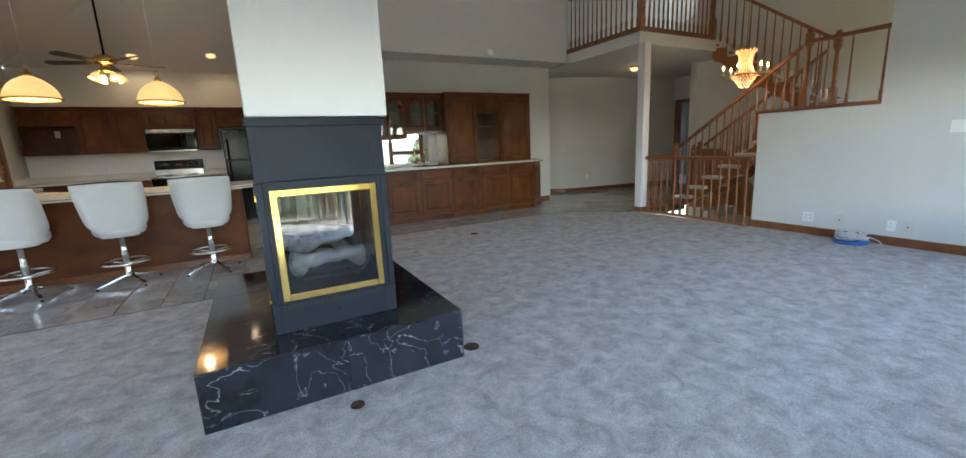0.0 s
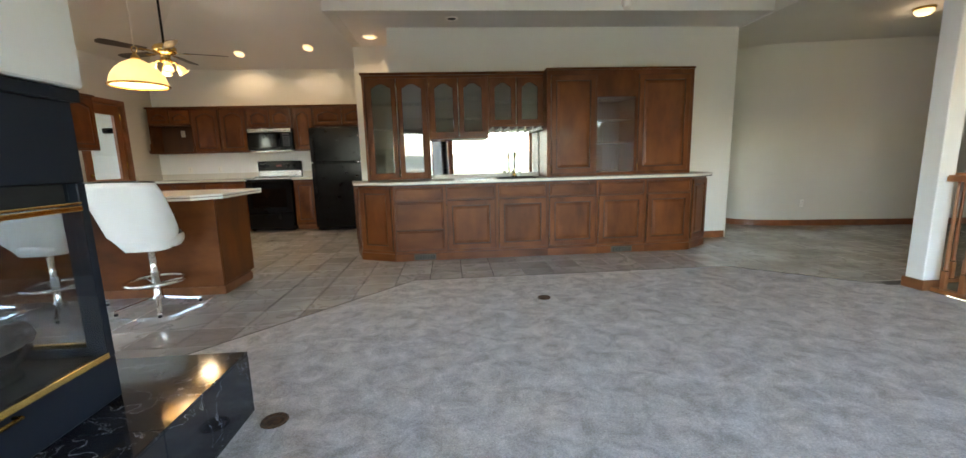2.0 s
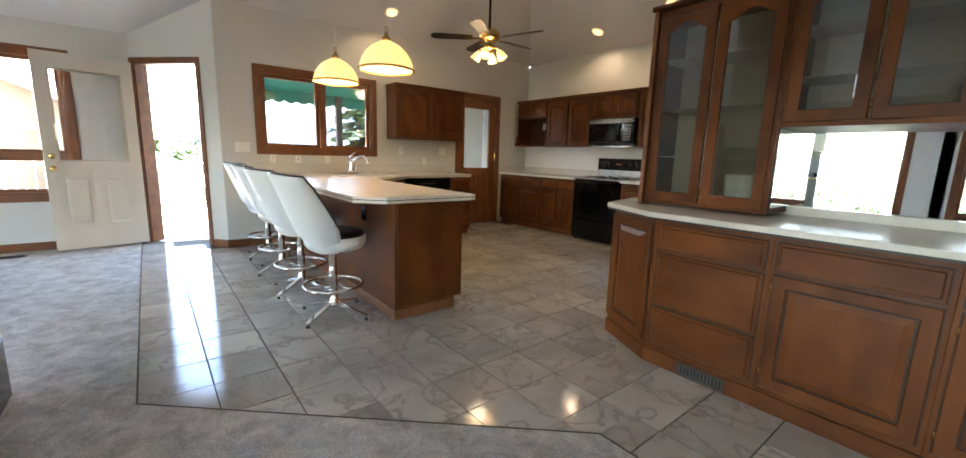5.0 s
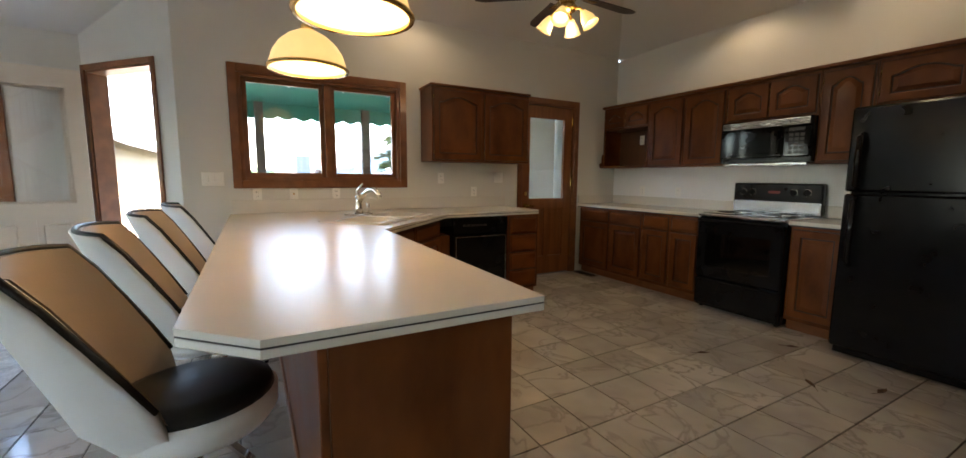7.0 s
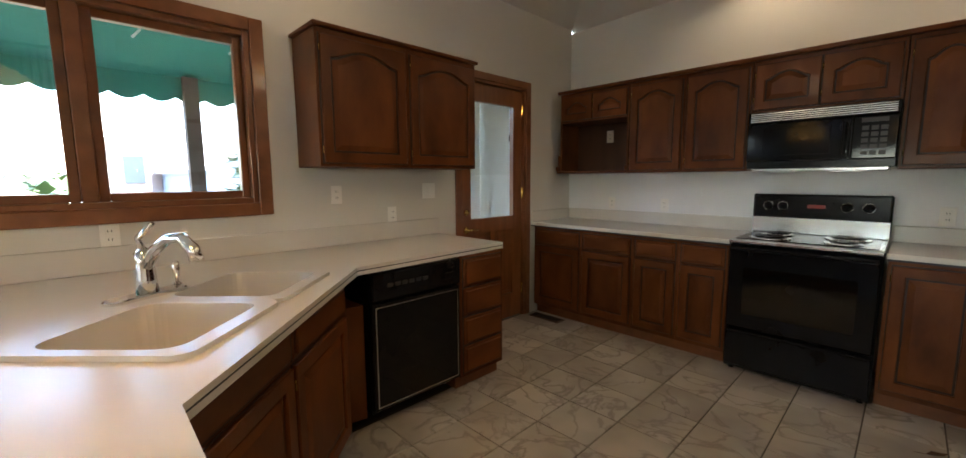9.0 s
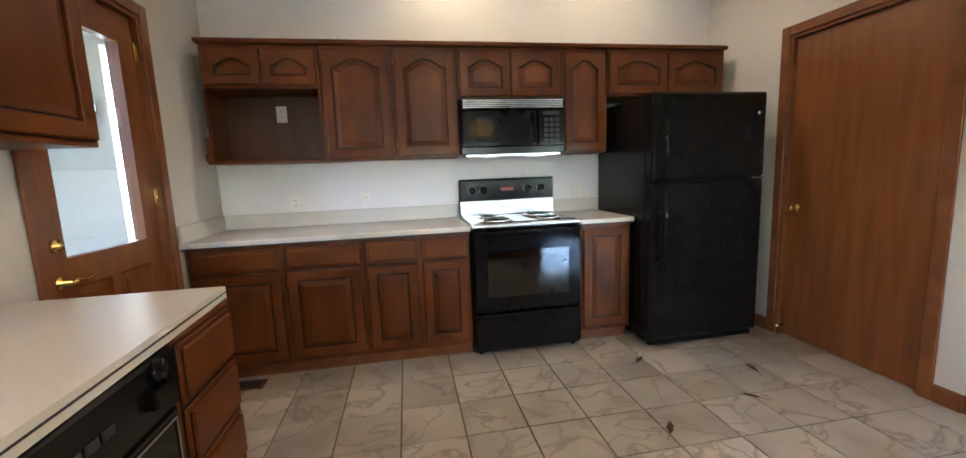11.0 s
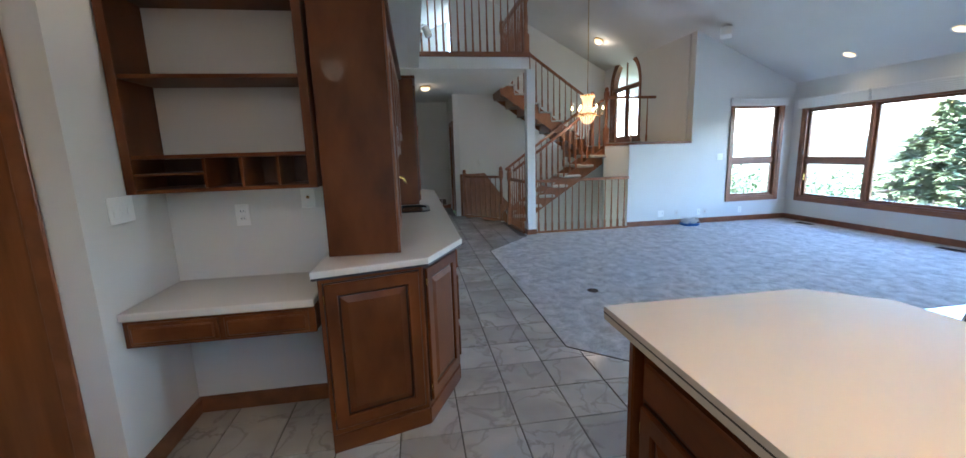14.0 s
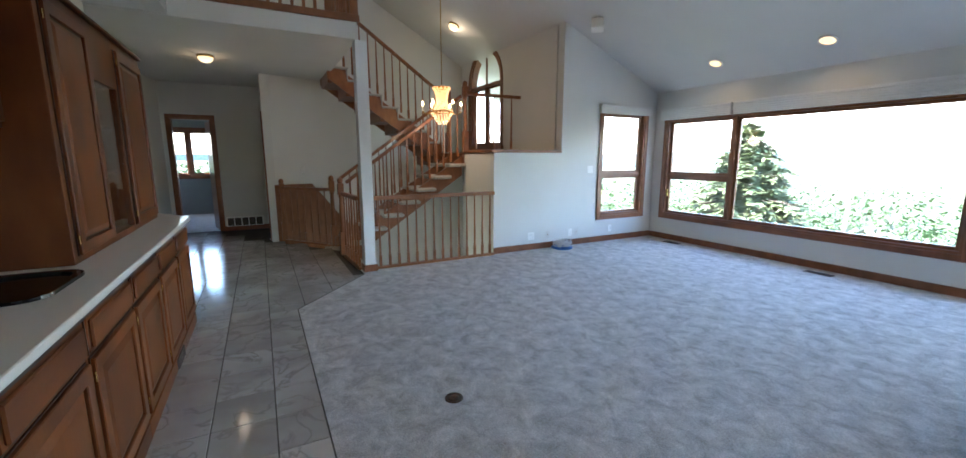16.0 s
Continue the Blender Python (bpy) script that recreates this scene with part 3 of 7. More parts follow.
baseboard("baseboard_south", (1.95, YS), (XE, YS))
baseboard("baseboard_east", (XE, YS), (XE, 3.75))
baseboard("baseboard_west", (-3.95, 4.85), (-3.95, -0.45))
baseboard("baseboard_door", (XW, 5.71), (-3.235, 5.58))
baseboard("baseboard_kitchen", (XW, 6.30), (XW, 5.71))
baseboard("baseboard_pantry", (XP, 8.78), (XP, 8.90), 1)
baseboard("baseboard_pantry_end", (XP, 8.78), (1.485, 8.78), -1)
baseboard("baseboard_desk", (1.485, 8.78), (1.485, 7.98), -1)
baseboard("baseboard_fridge", (XP, 9.935), (XP, YN), 1)
baseboard("baseboard_bar_end", (5.92, 7.95), (5.92, 8.15), -1)
baseboard("baseboard_bar", (5.36, 7.95), (5.92, 7.95), -1)
baseboard("baseboard_hall_end", (10.20, 7.38), (10.20, 6.6), -1)
g = Geo().box(5.95, 5.48, 0, 6.125, 5.65, 0.085, 0.004)
structure("baseboard_post", g, M_TRIM, "oak baseboard round the white post", "baseboard")
# stair ledge cap
g = Geo().box(6.055, 2.56, 1.471, 6.30, 3.80, 1.510, 0.008).box(6.302, 3.66, 1.471, 7.06, 3.80, 1.510, 0.008)
structure("trim_ledge", g, M_TRIM, "oak cap on the low stair wall", "trim")


# ---- windows and doors ----
def frame_bars(u0, z0, u1, z1, w, d0, d1, c=0.004):
    g = Geo()
    g.box(u0, d0, z0, u0 + w, d1, z1, c).box(u1 - w, d0, z0, u1, d1, z1, c)
    g.box(u0 + w, d0, z0, u1 - w, d1, z0 + w, c).box(u0 + w, d0, z1 - w, u1 - w, d1, z1, c)
    return g


def window(name, a, ang, u0, z0, u1, z1, label, splits=(), rails=None, trim=0.07, shade=False, th=0.15):
    """A window in a wall that starts at a and runs at ang degrees; inside is local -y... the glass stands mid-wall."""
    root = thing(name, label, "window", pose(*a, 0, 0, ang))
    root["kind"] = "structure"
    t = trim
    part("casing", frame_bars(u0 - t, z0 - t, u1 + t, z1 + t, t, -0.022, -0.002), M_TRIM, root)
    part("jamb", frame_bars(u0, z0, u1, z1, 0.03, -0.010, th - 0.02), M_TRIM, root)
    xs = [u0 + 0.03, *splits, u1 - 0.03]
    for k in range(len(xs) - 1):
        a0, a1 = xs[k] + (0.03 if k else 0), xs[k + 1] - (0.03 if k < len(xs) - 2 else 0)
        if k:
            part("mullion", Geo().box(xs[k] - 0.03, 0.0, z0 + 0.03, xs[k] + 0.03, th - 0.03, z1 - 0.03, 0.004), M_TRIM, root)
        zs = [z0 + 0.03, *((rails or {}).get(k, [])), z1 - 0.03]
        for j in range(len(zs) - 1):
            b0, b1 = zs[j] + (0.025 if j else 0), zs[j + 1] - (0.025 if j < len(zs) - 2 else 0)
            if j:
                part("meeting_rail", Geo().box(a0, 0.02, zs[j] - 0.025, a1, th - 0.04, zs[j] + 0.025, 0.004), M_TRIM, root)
            sash = part("sash", frame_bars(a0, b0, a1, b1, 0.04, 0.04, 0.085), M_TRIM, root)
            pane = part("pane", Geo().box(a0 + 0.038, 0.060, b0 + 0.038, a1 - 0.038, 0.064, b1 - 0.038), M_PANE, sash)
            pane.visible_shadow = False
            if j == 0 and len(zs) > 2:
                part("crank", Geo().box(a0 + 0.008, 0.015, b0 + 0.28, a0 + 0.03, 0.04, b0 + 0.40, 0.004), M_GOLD, sash)
    return root


south_win = window("window_south", (5.82, YS, 0), 180, 0.0, 0.43, 3.60, 2.02, "oak-framed picture window over the valley", splits=(1.14,), rails={0: [1.10]})
east_win = window("window_east", (XE, 1.73, 0), -90, 0.0, 0.44, 0.96, 2.13, "oak-framed corner window with two stacked panes", rails={0: [1.12]})
west_win = window("window_west", (-3.95, 2.52, 0), 90, 0.0, 0.62, 1.83, 2.14, "oak-framed window facing the deck", rails={0: [1.06]})
kit_win = window("window_kitchen", (XW, 6.15, 0), 90, 0.0, 1.21, 1.44, 2.14, "oak-framed double kitchen window under an awning", splits=(0.74,))


def shade(a, ang, u0, u1, z0, z1, label):
    root = thing("roller_shade", label, "window shade", pose(*a, 0, 0, ang), "rolled-up window shades")
    part("valance", Geo().box(u0, -0.085, z1 - 0.04, u1, -0.024, z1, 0.006), M_ROLL, root)
    g = Geo()
    nseg = 5
    for k in range(nseg):
        za, zb = z0 + (z1 - 0.04 - z0) * k / nseg, z0 + (z1 - 0.04 - z0) * (k + 1) / nseg
        g.box(u0 + 0.005, -0.075 + 0.004 * (k % 2), za, u1 - 0.005, -0.026, zb - 0.002, 0.005)
    part("folds", g, M_ROLL, root)


shade((5.88, YS, 0), 180, -0.06, 1.17, 2.02, 2.20, "pleated grey shade drawn up above the side window")
shade((5.88, YS, 0), 180, 1.19, 3.80, 2.02, 2.20, "pleated grey shade drawn up above the picture window")
shade((XE, 1.80, 0), -90, -0.04, 1.13, 2.10, 2.24, "pleated grey shade drawn up above the corner window")


def door_frame(name, a, ang, w, h, label, cw=0.065, depth=0.15):
    root = thing(name, label, "door frame", pose(*a, 0, 0, ang))
    root["kind"] = "structure"
    for side in (-0.018, depth + 0.002):
        g = Geo().box(-cw, side, 0, 0, side + 0.016, h + cw, 0.004).box(w, side, 0, w + cw, side + 0.016, h + cw, 0.004).box(0, side, h, w, side + 0.016, h + cw, 0.004)
        part("casing", g, M_TRIM, root)
    part("jamb", Geo().box(-0.002, -0.004, 0, 0.018, depth + 0.004, h).box(w - 0.018, -0.004, 0, w + 0.002, depth + 0.004, h).box(0.018, -0.004, h - 0.018, w - 0.018, depth + 0.004, h + 0.001), M_TRIM, root)
    return root


def knob_geo(x, y, z, side=-1):
    g = Geo()
    m = Matrix.Translation((x, y, z)) @ Matrix.Rotation(radians(90 * -side), 4, "X")
    g.lathe([(0.030, 0), (0.030, 0.006), (0.012, 0.010), (0.011, 0.030), (0.024, 0.040), (0.027, 0.052), (0.020, 0.064), (0.0, 0.068)], 16, m)
    return g


def lever_geo(x, y, z, way=1):
    g = Geo()
    g.lathe([(0.030, 0), (0.028, 0.008), (0.011, 0.012), (0.010, 0.045)], 16, Matrix.Translation((x, y, z)) @ Matrix.Rotation(radians(90), 4, "X"))
    g.tube([(x, y - 0.045, z), (x + 0.03 * way, y - 0.048, z + 0.006), (x + 0.07 * way, y - 0.045, z - 0.004), (x + 0.11 * way, y - 0.045, z + 0.004)], [0.011, 0.009, 0.008, 0.007], 8)
    return g


# pantry door (flat oak slab)
door_frame("door_frame_pantry", (XP, 9.865, 0), -90, 0.90, 2.105, "dark oak casing of the pantry door", depth=0.12)
pd = thing("door_pantry", "flat oak veneer door, closed, with a brass knob", "door", pose(XP + 0.025, 9.845, 0, 0, 0, -90))
pd["kind"] = "structure"
part("slab", Geo().box(0.002, 0, 0.008, 0.858, 0.036, 2.083, 0.003), M_OAK, pd)
part("door_knob", knob_geo(0.07, 0, 0.94), M_BRASS, pd, "polished brass knob")
part("door_stop", Geo().tube([(0.02, 0, 0.07), (0.02, -0.06, 0.07)], 0.012), M_BRASS, pd)

# kitchen side door with a half light
door_frame("door_frame_kitchen", (XW, 9.12, 0), 90, 0.82, 2.16, "dark oak casing of the kitchen side door")
kd = thing("door_kitchen", "dark oak half-glazed side door, closed", "door", pose(XW - 0.03, 9.14, 0, 0, 0, 90))
kd["kind"] = "structure"
part("slab", Geo().box(0.0, 0, 0.01, 0.12, 0.042, 2.14).box(0.66, 0, 0.01, 0.78, 0.042, 2.14).box(0.12, 0, 0.01, 0.66, 0.042, 0.24).box(0.12, 0, 0.86, 0.66, 0.042, 0.99).box(0.12, 0, 1.99, 0.66, 0.042, 2.14).box(0.36, 0, 0.24, 0.42, 0.042, 0.86), M_OAK, kd)
for x0 in (0.12, 0.42):
    part("panel", Geo().box(x0, 0.010, 0.24, x0 + 0.24, 0.032, 0.86, 0.008).box(x0 + 0.04, 0.002, 0.28, x0 + 0.20, 0.012, 0.82, 0.008), M_OAK, kd)
p = part("pane", Geo().box(0.12, 0.018, 0.99, 0.66, 0.024, 1.99), M_PANE, kd)
p.visible_shadow = False
part("handle", lever_geo(0.065, 0, 0.90, 1), M_BRASS, kd, "brass lever handle")
part("deadbolt", Geo().lathe([(0.028, 0), (0.026, 0.014), (0.012, 0.018), (0.010, 0.03)], 14, Matrix.Translation((0.065, 0, 1.05)) @ Matrix.Rotation(radians(90), 4, "X")), M_BRASS, kd)
for z in (0.22, 1.15, 1.92):
    part("hinge", Geo().box(0.775, -0.012, z, 0.800, 0.0, z + 0.10, 0.003).tube([(0.787, -0.014, z - 0.004), (0.787, -0.014, z + 0.104)], 0.007), M_BRASS, kd)

# deck door standing open against the west wall
dd = (Vector((-3.95, 4.94)) - Vector((XW, 5.71))).normalized()
p0 = Vector((XW, 5.71)) + dd * 0.25
door_frame("door_frame_deck", (*(p0 + dd * 0.85), 0), math.degrees(math.atan2(-dd.y, -dd.x)), 0.85, 2.17, "dark oak casing of the open deck door", cw=0.05)
leaf_a = math.degrees(math.atan2(4.131 - 4.955, -3.732 + 3.88))
ld = thing("door_deck", "cream half-glazed panel door standing wide open", "door", pose(-3.88, 4.945, 0, 0, 0, leaf_a))
ld["kind"] = "structure"
part("slab", Geo().box(0, 0, 0.02, 0.11, 0.044, 2.15).box(0.71, 0, 0.02, 0.82, 0.044, 2.15).box(0.11, 0, 0.02, 0.71, 0.044, 0.26).box(0.11, 0, 0.86, 0.71, 0.044, 1.00).box(0.11, 0, 1.99, 0.71, 0.044, 2.15).box(0.37, 0, 0.26, 0.45, 0.044, 0.86), M_CREAM, ld)
for x0, x1 in ((0.11, 0.37), (0.45, 0.71)):
    part("panel", Geo().box(x0, 0.012, 0.26, x1, 0.032, 0.86).box(x0 + 0.035, 0.002, 0.30, x1 - 0.035, 0.042, 0.82, 0.012), M_CREAM, ld)
p = part("pane", Geo().box(0.11, 0.020, 1.00, 0.71, 0.026, 1.99), M_PANE, ld)
p.visible_shadow = False
part("glazing_bead", frame_bars(0.11, 1.00, 0.71, 1.99, 0.02, -0.002, 0.02).box(0.13, 0.006, 1.02, 0.150, 0.012, 1.97), M_CREAM, ld)
for s in (-1, 1):
    part("door_knob", knob_geo(0.76, 0.0 if s < 0 else 0.044, 0.93, s), M_BRASS, ld, "aged brass knob")
    part("deadbolt", knob_geo(0.76, 0.0 if s < 0 else 0.044, 1.06, s), M_BRASS, ld)

# hall doors
door_frame("door_frame_hall", (10.20, 8.05, 0), -90, 0.62, 2.10, "dark oak casing of the open hall door")
hd = thing("door_hall", "dark oak slab door standing open", "door", pose(10.22, 7.42, 0, 0, 0, 12))
hd["kind"] = "structure"
part("slab", Geo().box(0, 0, 0.01, 0.62, 0.036, 2.07, 0.003), M_OAK, hd)
door_frame("door_frame_side", (9.60, 6.60, 0), 180, 0.80, 2.08, "dark oak casing of a closed hall door", depth=0.12)
sd = thing("door_side", "dark oak slab door, closed", "door", pose(9.58, 6.58, 0, 0, 0, 180))
sd["kind"] = "structure"
part("slab", Geo().box(0, 0, 0.01, 0.76, 0.036, 2.06, 0.003), M_OAK, sd)

# room behind the hall door
g = Geo().box(10.35, 6.3, -0.05, 13.6, 9.9, -0.002)
structure("floor_bedroom", g, M_STAIRCARPET, "dim carpeted floor beyond the hall door", "floor")
g = Geo().box(10.35, 6.3, 2.6, 13.6, 9.9, 2.7)
structure("ceiling_bedroom", g, M_CEIL, "ceiling beyond the hall door", "ceiling")
wall("wall_bedroom_far", (13.4, 9.8), (13.4, 6.3), 0.15, "wall with a window beyond the hall door, shade put into its paint", [(1.10, 0.95, 2.60, 2.05)], top=2.6, mat=M_ROOMSHADE)
wall("wall_bedroom_north", (10.35, 9.7), (13.4, 9.7), 0.15, "wall beyond the hall door, shade put into its paint", top=2.6, mat=M_ROOMSHADE)
wall("wall_bedroom_south", (13.4, 6.45), (10.35, 6.45), 0.15, "wall beyond the hall door, shade put into its paint", top=2.6, mat=M_ROOMSHADE)
window("window_bedroom", (13.4, 8.70, 0), -90, 0.0, 0.95, 1.50, 2.05, "dark-framed window beyond the hall door", splits=(0.5,))

# glass deck door in the bay
gd = window("door_glass", (1.45, -0.45, 0), 180, 0.0, 0.02, 3.1, 2.05, "oak-framed sliding glass deck door", splits=(1.55,), trim=0.06)

# arched stair window
aw = thing("window_arched", "tall arched oak window above the stair landing", "window", pose(9.26, 2.55, 0, 0, 0, 180))
aw["kind"] = "structure"
R, CX, ZS, Z0 = 0.655, 0.655, 2.85, 1.62
def arch_band(r0, r1, y0, y1, n=20):
    g = Geo()
    for k in range(n):
        a0, a1 = math.pi * k / n, math.pi * (k + 1) / n
        q = [(CX + r * math.cos(a), y, ZS + r * math.sin(a)) for a in (a0, a1) for r in (r0, r1) for y in (y0, y1)]
        g.add(q, [(0, 1, 3, 2), (4, 6, 7, 5), (0, 4, 5, 1), (2, 3, 7, 6), (0, 2, 6, 4), (1, 5, 7, 3)])
    return g
g = arch_band(R, R + 0.07, -0.022, -0.002)
g.box(-0.07, -0.022, Z0, 0, -0.002, ZS).box(2 * R, -0.022, Z0, 2 * R + 0.07, -0.002, ZS).box(-0.1, -0.05, Z0 - 0.06, 2 * R + 0.1, -0.002, Z0)
part("casing", g, M_TRIM, aw)
g = arch_band(R - 0.05, R, -0.0, 0.13)
g.box(0, 0, Z0, 0.05, 0.13, ZS).box(2 * R - 0.05, 0, Z0, 2 * R, 0.13, ZS).box(0.05, 0, Z0, 2 * R - 0.05, 0.13, Z0 + 0.05).box(0.05, 0, ZS - 0.06, 2 * R - 0.05, 0.13, ZS)
part("jamb", g, M_TRIM, aw)
part("mullion", Geo().box(R - 0.035, 0.02, Z0 + 0.05, R + 0.035, 0.11, ZS - 0.06).box(R - 0.012, 0.03, ZS, R + 0.012, 0.06, ZS + R - 0.05), M_TRIM, aw)
for x0, x1 in ((0.05, R - 0.035), (R + 0.035, 2 * R - 0.05)):
    s = part("sash", frame_bars(x0, Z0 + 0.05, x1, ZS - 0.06, 0.035, 0.04, 0.08), M_TRIM, aw)
    q = part("pane", Geo().box(x0 + 0.03, 0.058, Z0 + 0.08, x1 - 0.03, 0.062, ZS - 0.09), M_PANE, s)
    q.visible_shadow = False
# wall above the square opening, cut to the arch
g = Geo()
n = 24
for k in range(n):
    a0, a1 = math.pi * k / n, math.pi * (k + 1) / n
    q = []
    for a in (a0, a1):
        for rr in (0, 1):
            for y in (2.40, 2.55):
                x = 9.26 - CX - R * math.cos(a)
                q.append((x, y, ZS + R * math.sin(a) if rr == 0 else 3.6))
    g.add(q, [(0, 1, 3, 2), (4, 6, 7, 5), (0, 4, 5, 1), (2, 3, 7, 6), (0, 2, 6, 4), (1, 5, 7, 3)])
structure("wall_arch_head", g, M_WALL, "cream wall round the arched window head", "wall")
# ---- cabinets ----
def arch_outline(x0, z0, x1, z1, rise, n=10):
    """Rectangle whose top is an eased cathedral arch; rise 0 gives a plain one."""
    if rise <= 0:
        return [(x0, z0), (x1, z0), (x1, z1), (x0, z1)]
    pts = [(x0, z0), (x1, z0)]
    for k in range(n + 1):
        t = k / n
        s = 1 - abs(2 * t - 1)
        e = min(1.0, max(0.0, (s - 0.12) / 0.88))
        pts.append((x1 + (x0 - x1) * t, z1 - rise + rise * math.sin(e * math.pi / 2) ** 1.0))
    return pts


UP = Matrix(((1, 0, 0, 0), (0, 0, -1, 0), (0, 1, 0, 0), (0, 0, 0, 1)))  # outline x, z stands up; depth goes to -y


def door(root, x0, z0, x1, z1, arch=0.0, pane=None, mat=M_WOOD, name="door", stile=0.058):
    """A framed cabinet door proud of y = 0, with a raised panel or a pane."""
    t, w, c = 0.02, min(stile, (x1 - x0) * 0.24), 0.004
    xi0, xi1, zi0, zi1 = x0 + w, x1 - w, z0 + w, z1 - w
    inner = arch_outline(xi0, zi0, xi1, zi1, arch)
    n = len(inner)
    flat = [(x0, z0), (x1, z0), (x1, z1)] + [(x, z1) for x, z in inner[3:-1]] + [(x0, z1)]
    mx, mz = (x0 + x1) / 2, (z0 + z1) / 2
    near = [(x + c * (1 if x < x0 + 1e-4 else -1 if x > x1 - 1e-4 else 0), z + c * (1 if z < mz else -1)) for x, z in flat]
    wide = [(mx + (x - mx) * (1 + c / (xi1 - mx)), mz + (z - mz) * (1 + c / (zi1 - mz))) for x, z in inner]
    rings = [(flat, -0.001), (flat, -t + c), (near, -t), (wide, -t), (inner, -t + c), (inner, -0.001)]
    g = Geo()
    g.add([(x, y, z) for pts, y in rings for x, z in pts], [(k * n + i, k * n + (i + 1) % n, (k + 1) % 6 * n + (i + 1) % n, (k + 1) % 6 * n + i) for k in range(6) for i in range(n)])
    d = part(name, g, mat, root)
    if pane:
        p = part("pane", Geo().box(xi0 - 0.004, -0.010, zi0 - 0.004, xi1 + 0.004, -0.006, zi1 + 0.002), pane, d)
        p.visible_shadow = False
    else:
        part("recess", Geo().box(x0 - 0.005, -0.006, z0 - 0.005, x1 + 0.005, -0.0005, z1 + 0.005), M_GROOVE, d, "near-black groove and lip")
        k_ = min(0.010, (xi1 - xi0) * 0.06)
        bv = min(0.030, (xi1 - xi0) * 0.2)
        raised = Geo().prism(arch_outline(xi0 + k_, zi0 + k_, xi1 - k_, zi1 - k_, arch), 0.004, 0.0095, 0.0, UP)
        raised.taper(arch_outline(xi0 + k_, zi0 + k_, xi1 - k_, zi1 - k_, arch), bv, 0.0095, 0.0185, UP)
        part("panel", raised, mat, d)
    for zz in (z0 + 0.05, z1 - 0.09):
        part("hinge", Geo().tube([(x0 - 0.003, -0.014, zz), (x0 - 0.003, -0.014, zz + 0.04)], 0.004, 6), M_GOLD, d)
    return d


def drawer(root, x0, z0, x1, z1, mat=M_WOODH):
    g = Geo().box(x0, -0.010, z0, x1, -0.001, z1, 0.004).box(x0 + 0.014, -0.022, z0 + 0.014, x1 - 0.014, -0.009, z1 - 0.014, 0.011)
    d = part("drawer_front", g, mat, root)
    part("lip", Geo().box(x0 - 0.005, -0.006, z0 - 0.005, x1 + 0.005, -0.0005, z1 + 0.005), M_GROOVE, d, "near-black lip")
    return d


def base_body(root, w, h, depth, toe=0.09, mat=M_WOOD, flush=False):
    part("body", Geo().box(0, 0, toe, w, depth, h, 0.002), mat, root)
    if flush:
        part("plinth", Geo().box(0.0, -0.010, 0, w, depth, toe - 0.001, 0.002), M_WOODH, root)
    else:
        part("toe_kick", Geo().box(0.0, 0.055, 0, w, depth, toe - 0.001), M_TRIM, root)


def base_unit(x0, x1, m, fronts, label, h=0.875, depth=0.58, toe=0.09, group="", flush=False):
    """A base cabinet from x0 to x1 along the run m. fronts: 'd' drawer over door, 'D' full door, '3' three drawers, '2' drawer over a pair."""
    root = thing("base_cabinet", label, "cabinet", m @ Matrix.Translation((x0, 0, 0)), group)
    w = x1 - x0
    base_body(root, w, h, depth, toe, flush=flush)
    e = 0.022
    if fronts == "d":
        drawer(root, e, h - 0.165, w - e, h - 0.03)
        door(root, e, toe + 0.035, w - e, h - 0.185)
    elif fronts == "D":
        door(root, e, toe + 0.035, w - e, h - 0.03)
    elif fronts == "3":
        zs = [toe + 0.035, toe + 0.275, h - 0.185, h - 0.03]
        drawer(root, e, zs[0], w - e, zs[1] - 0.012)
        drawer(root, e, zs[1], w - e, zs[2] - 0.008)
        drawer(root, e, zs[2] + 0.012, w - e, zs[3])
    elif fronts == "4":
        for k in range(4):
            z = toe + 0.02 + k * (h - toe - 0.04) / 4
            drawer(root, e, z + 0.006, w - e, z + (h - toe - 0.04) / 4 - 0.006)
    return root


def upper_unit(x0, x1, z0, z1, m, doors, label, depth=0.32, arch=0.05, pane=None, group="", shelves=0, hollow=False):
    root = thing("wall_cabinet", label, "cabinet", m @ Matrix.Translation((x0, 0, 0)), group)
    w, e = x1 - x0, 0.02
    if hollow or pane:
        g = Geo().box(0, 0, z0, 0.02, depth, z1).box(w - 0.02, 0, z0, w, depth, z1).box(0.02, 0, z0, w - 0.02, depth, z0 + 0.03).box(0.02, 0, z1 - 0.03, w - 0.02, depth, z1)
        part("body", g, M_WOOD, root)
        part("back", Geo().box(0.02, depth - 0.012, z0 + 0.03, w - 0.02, depth - 0.002, z1 - 0.03), M_WALL if pane else M_DARKBROWN, root)
        for k in range(shelves):
            z = z0 + (z1 - z0) * (k + 1) / (shelves + 1)
            part("shelf", Geo().box(0.022, 0.03, z, w - 0.022, depth - 0.014, z + 0.008), M_ROLL if pane else M_WOODH, root)
    else:
        part("body", Geo().box(0, 0, z0, w, depth, z1, 0.002), M_WOOD, root)
    dw = (w - 2 * e - (doors - 1) * 0.012) / max(1, doors)
    for k in range(doors):
        a = e + k * (dw + 0.012)
        door(root, a, z0 + 0.022, a + dw, z1 - 0.035, arch, pane)
    return root


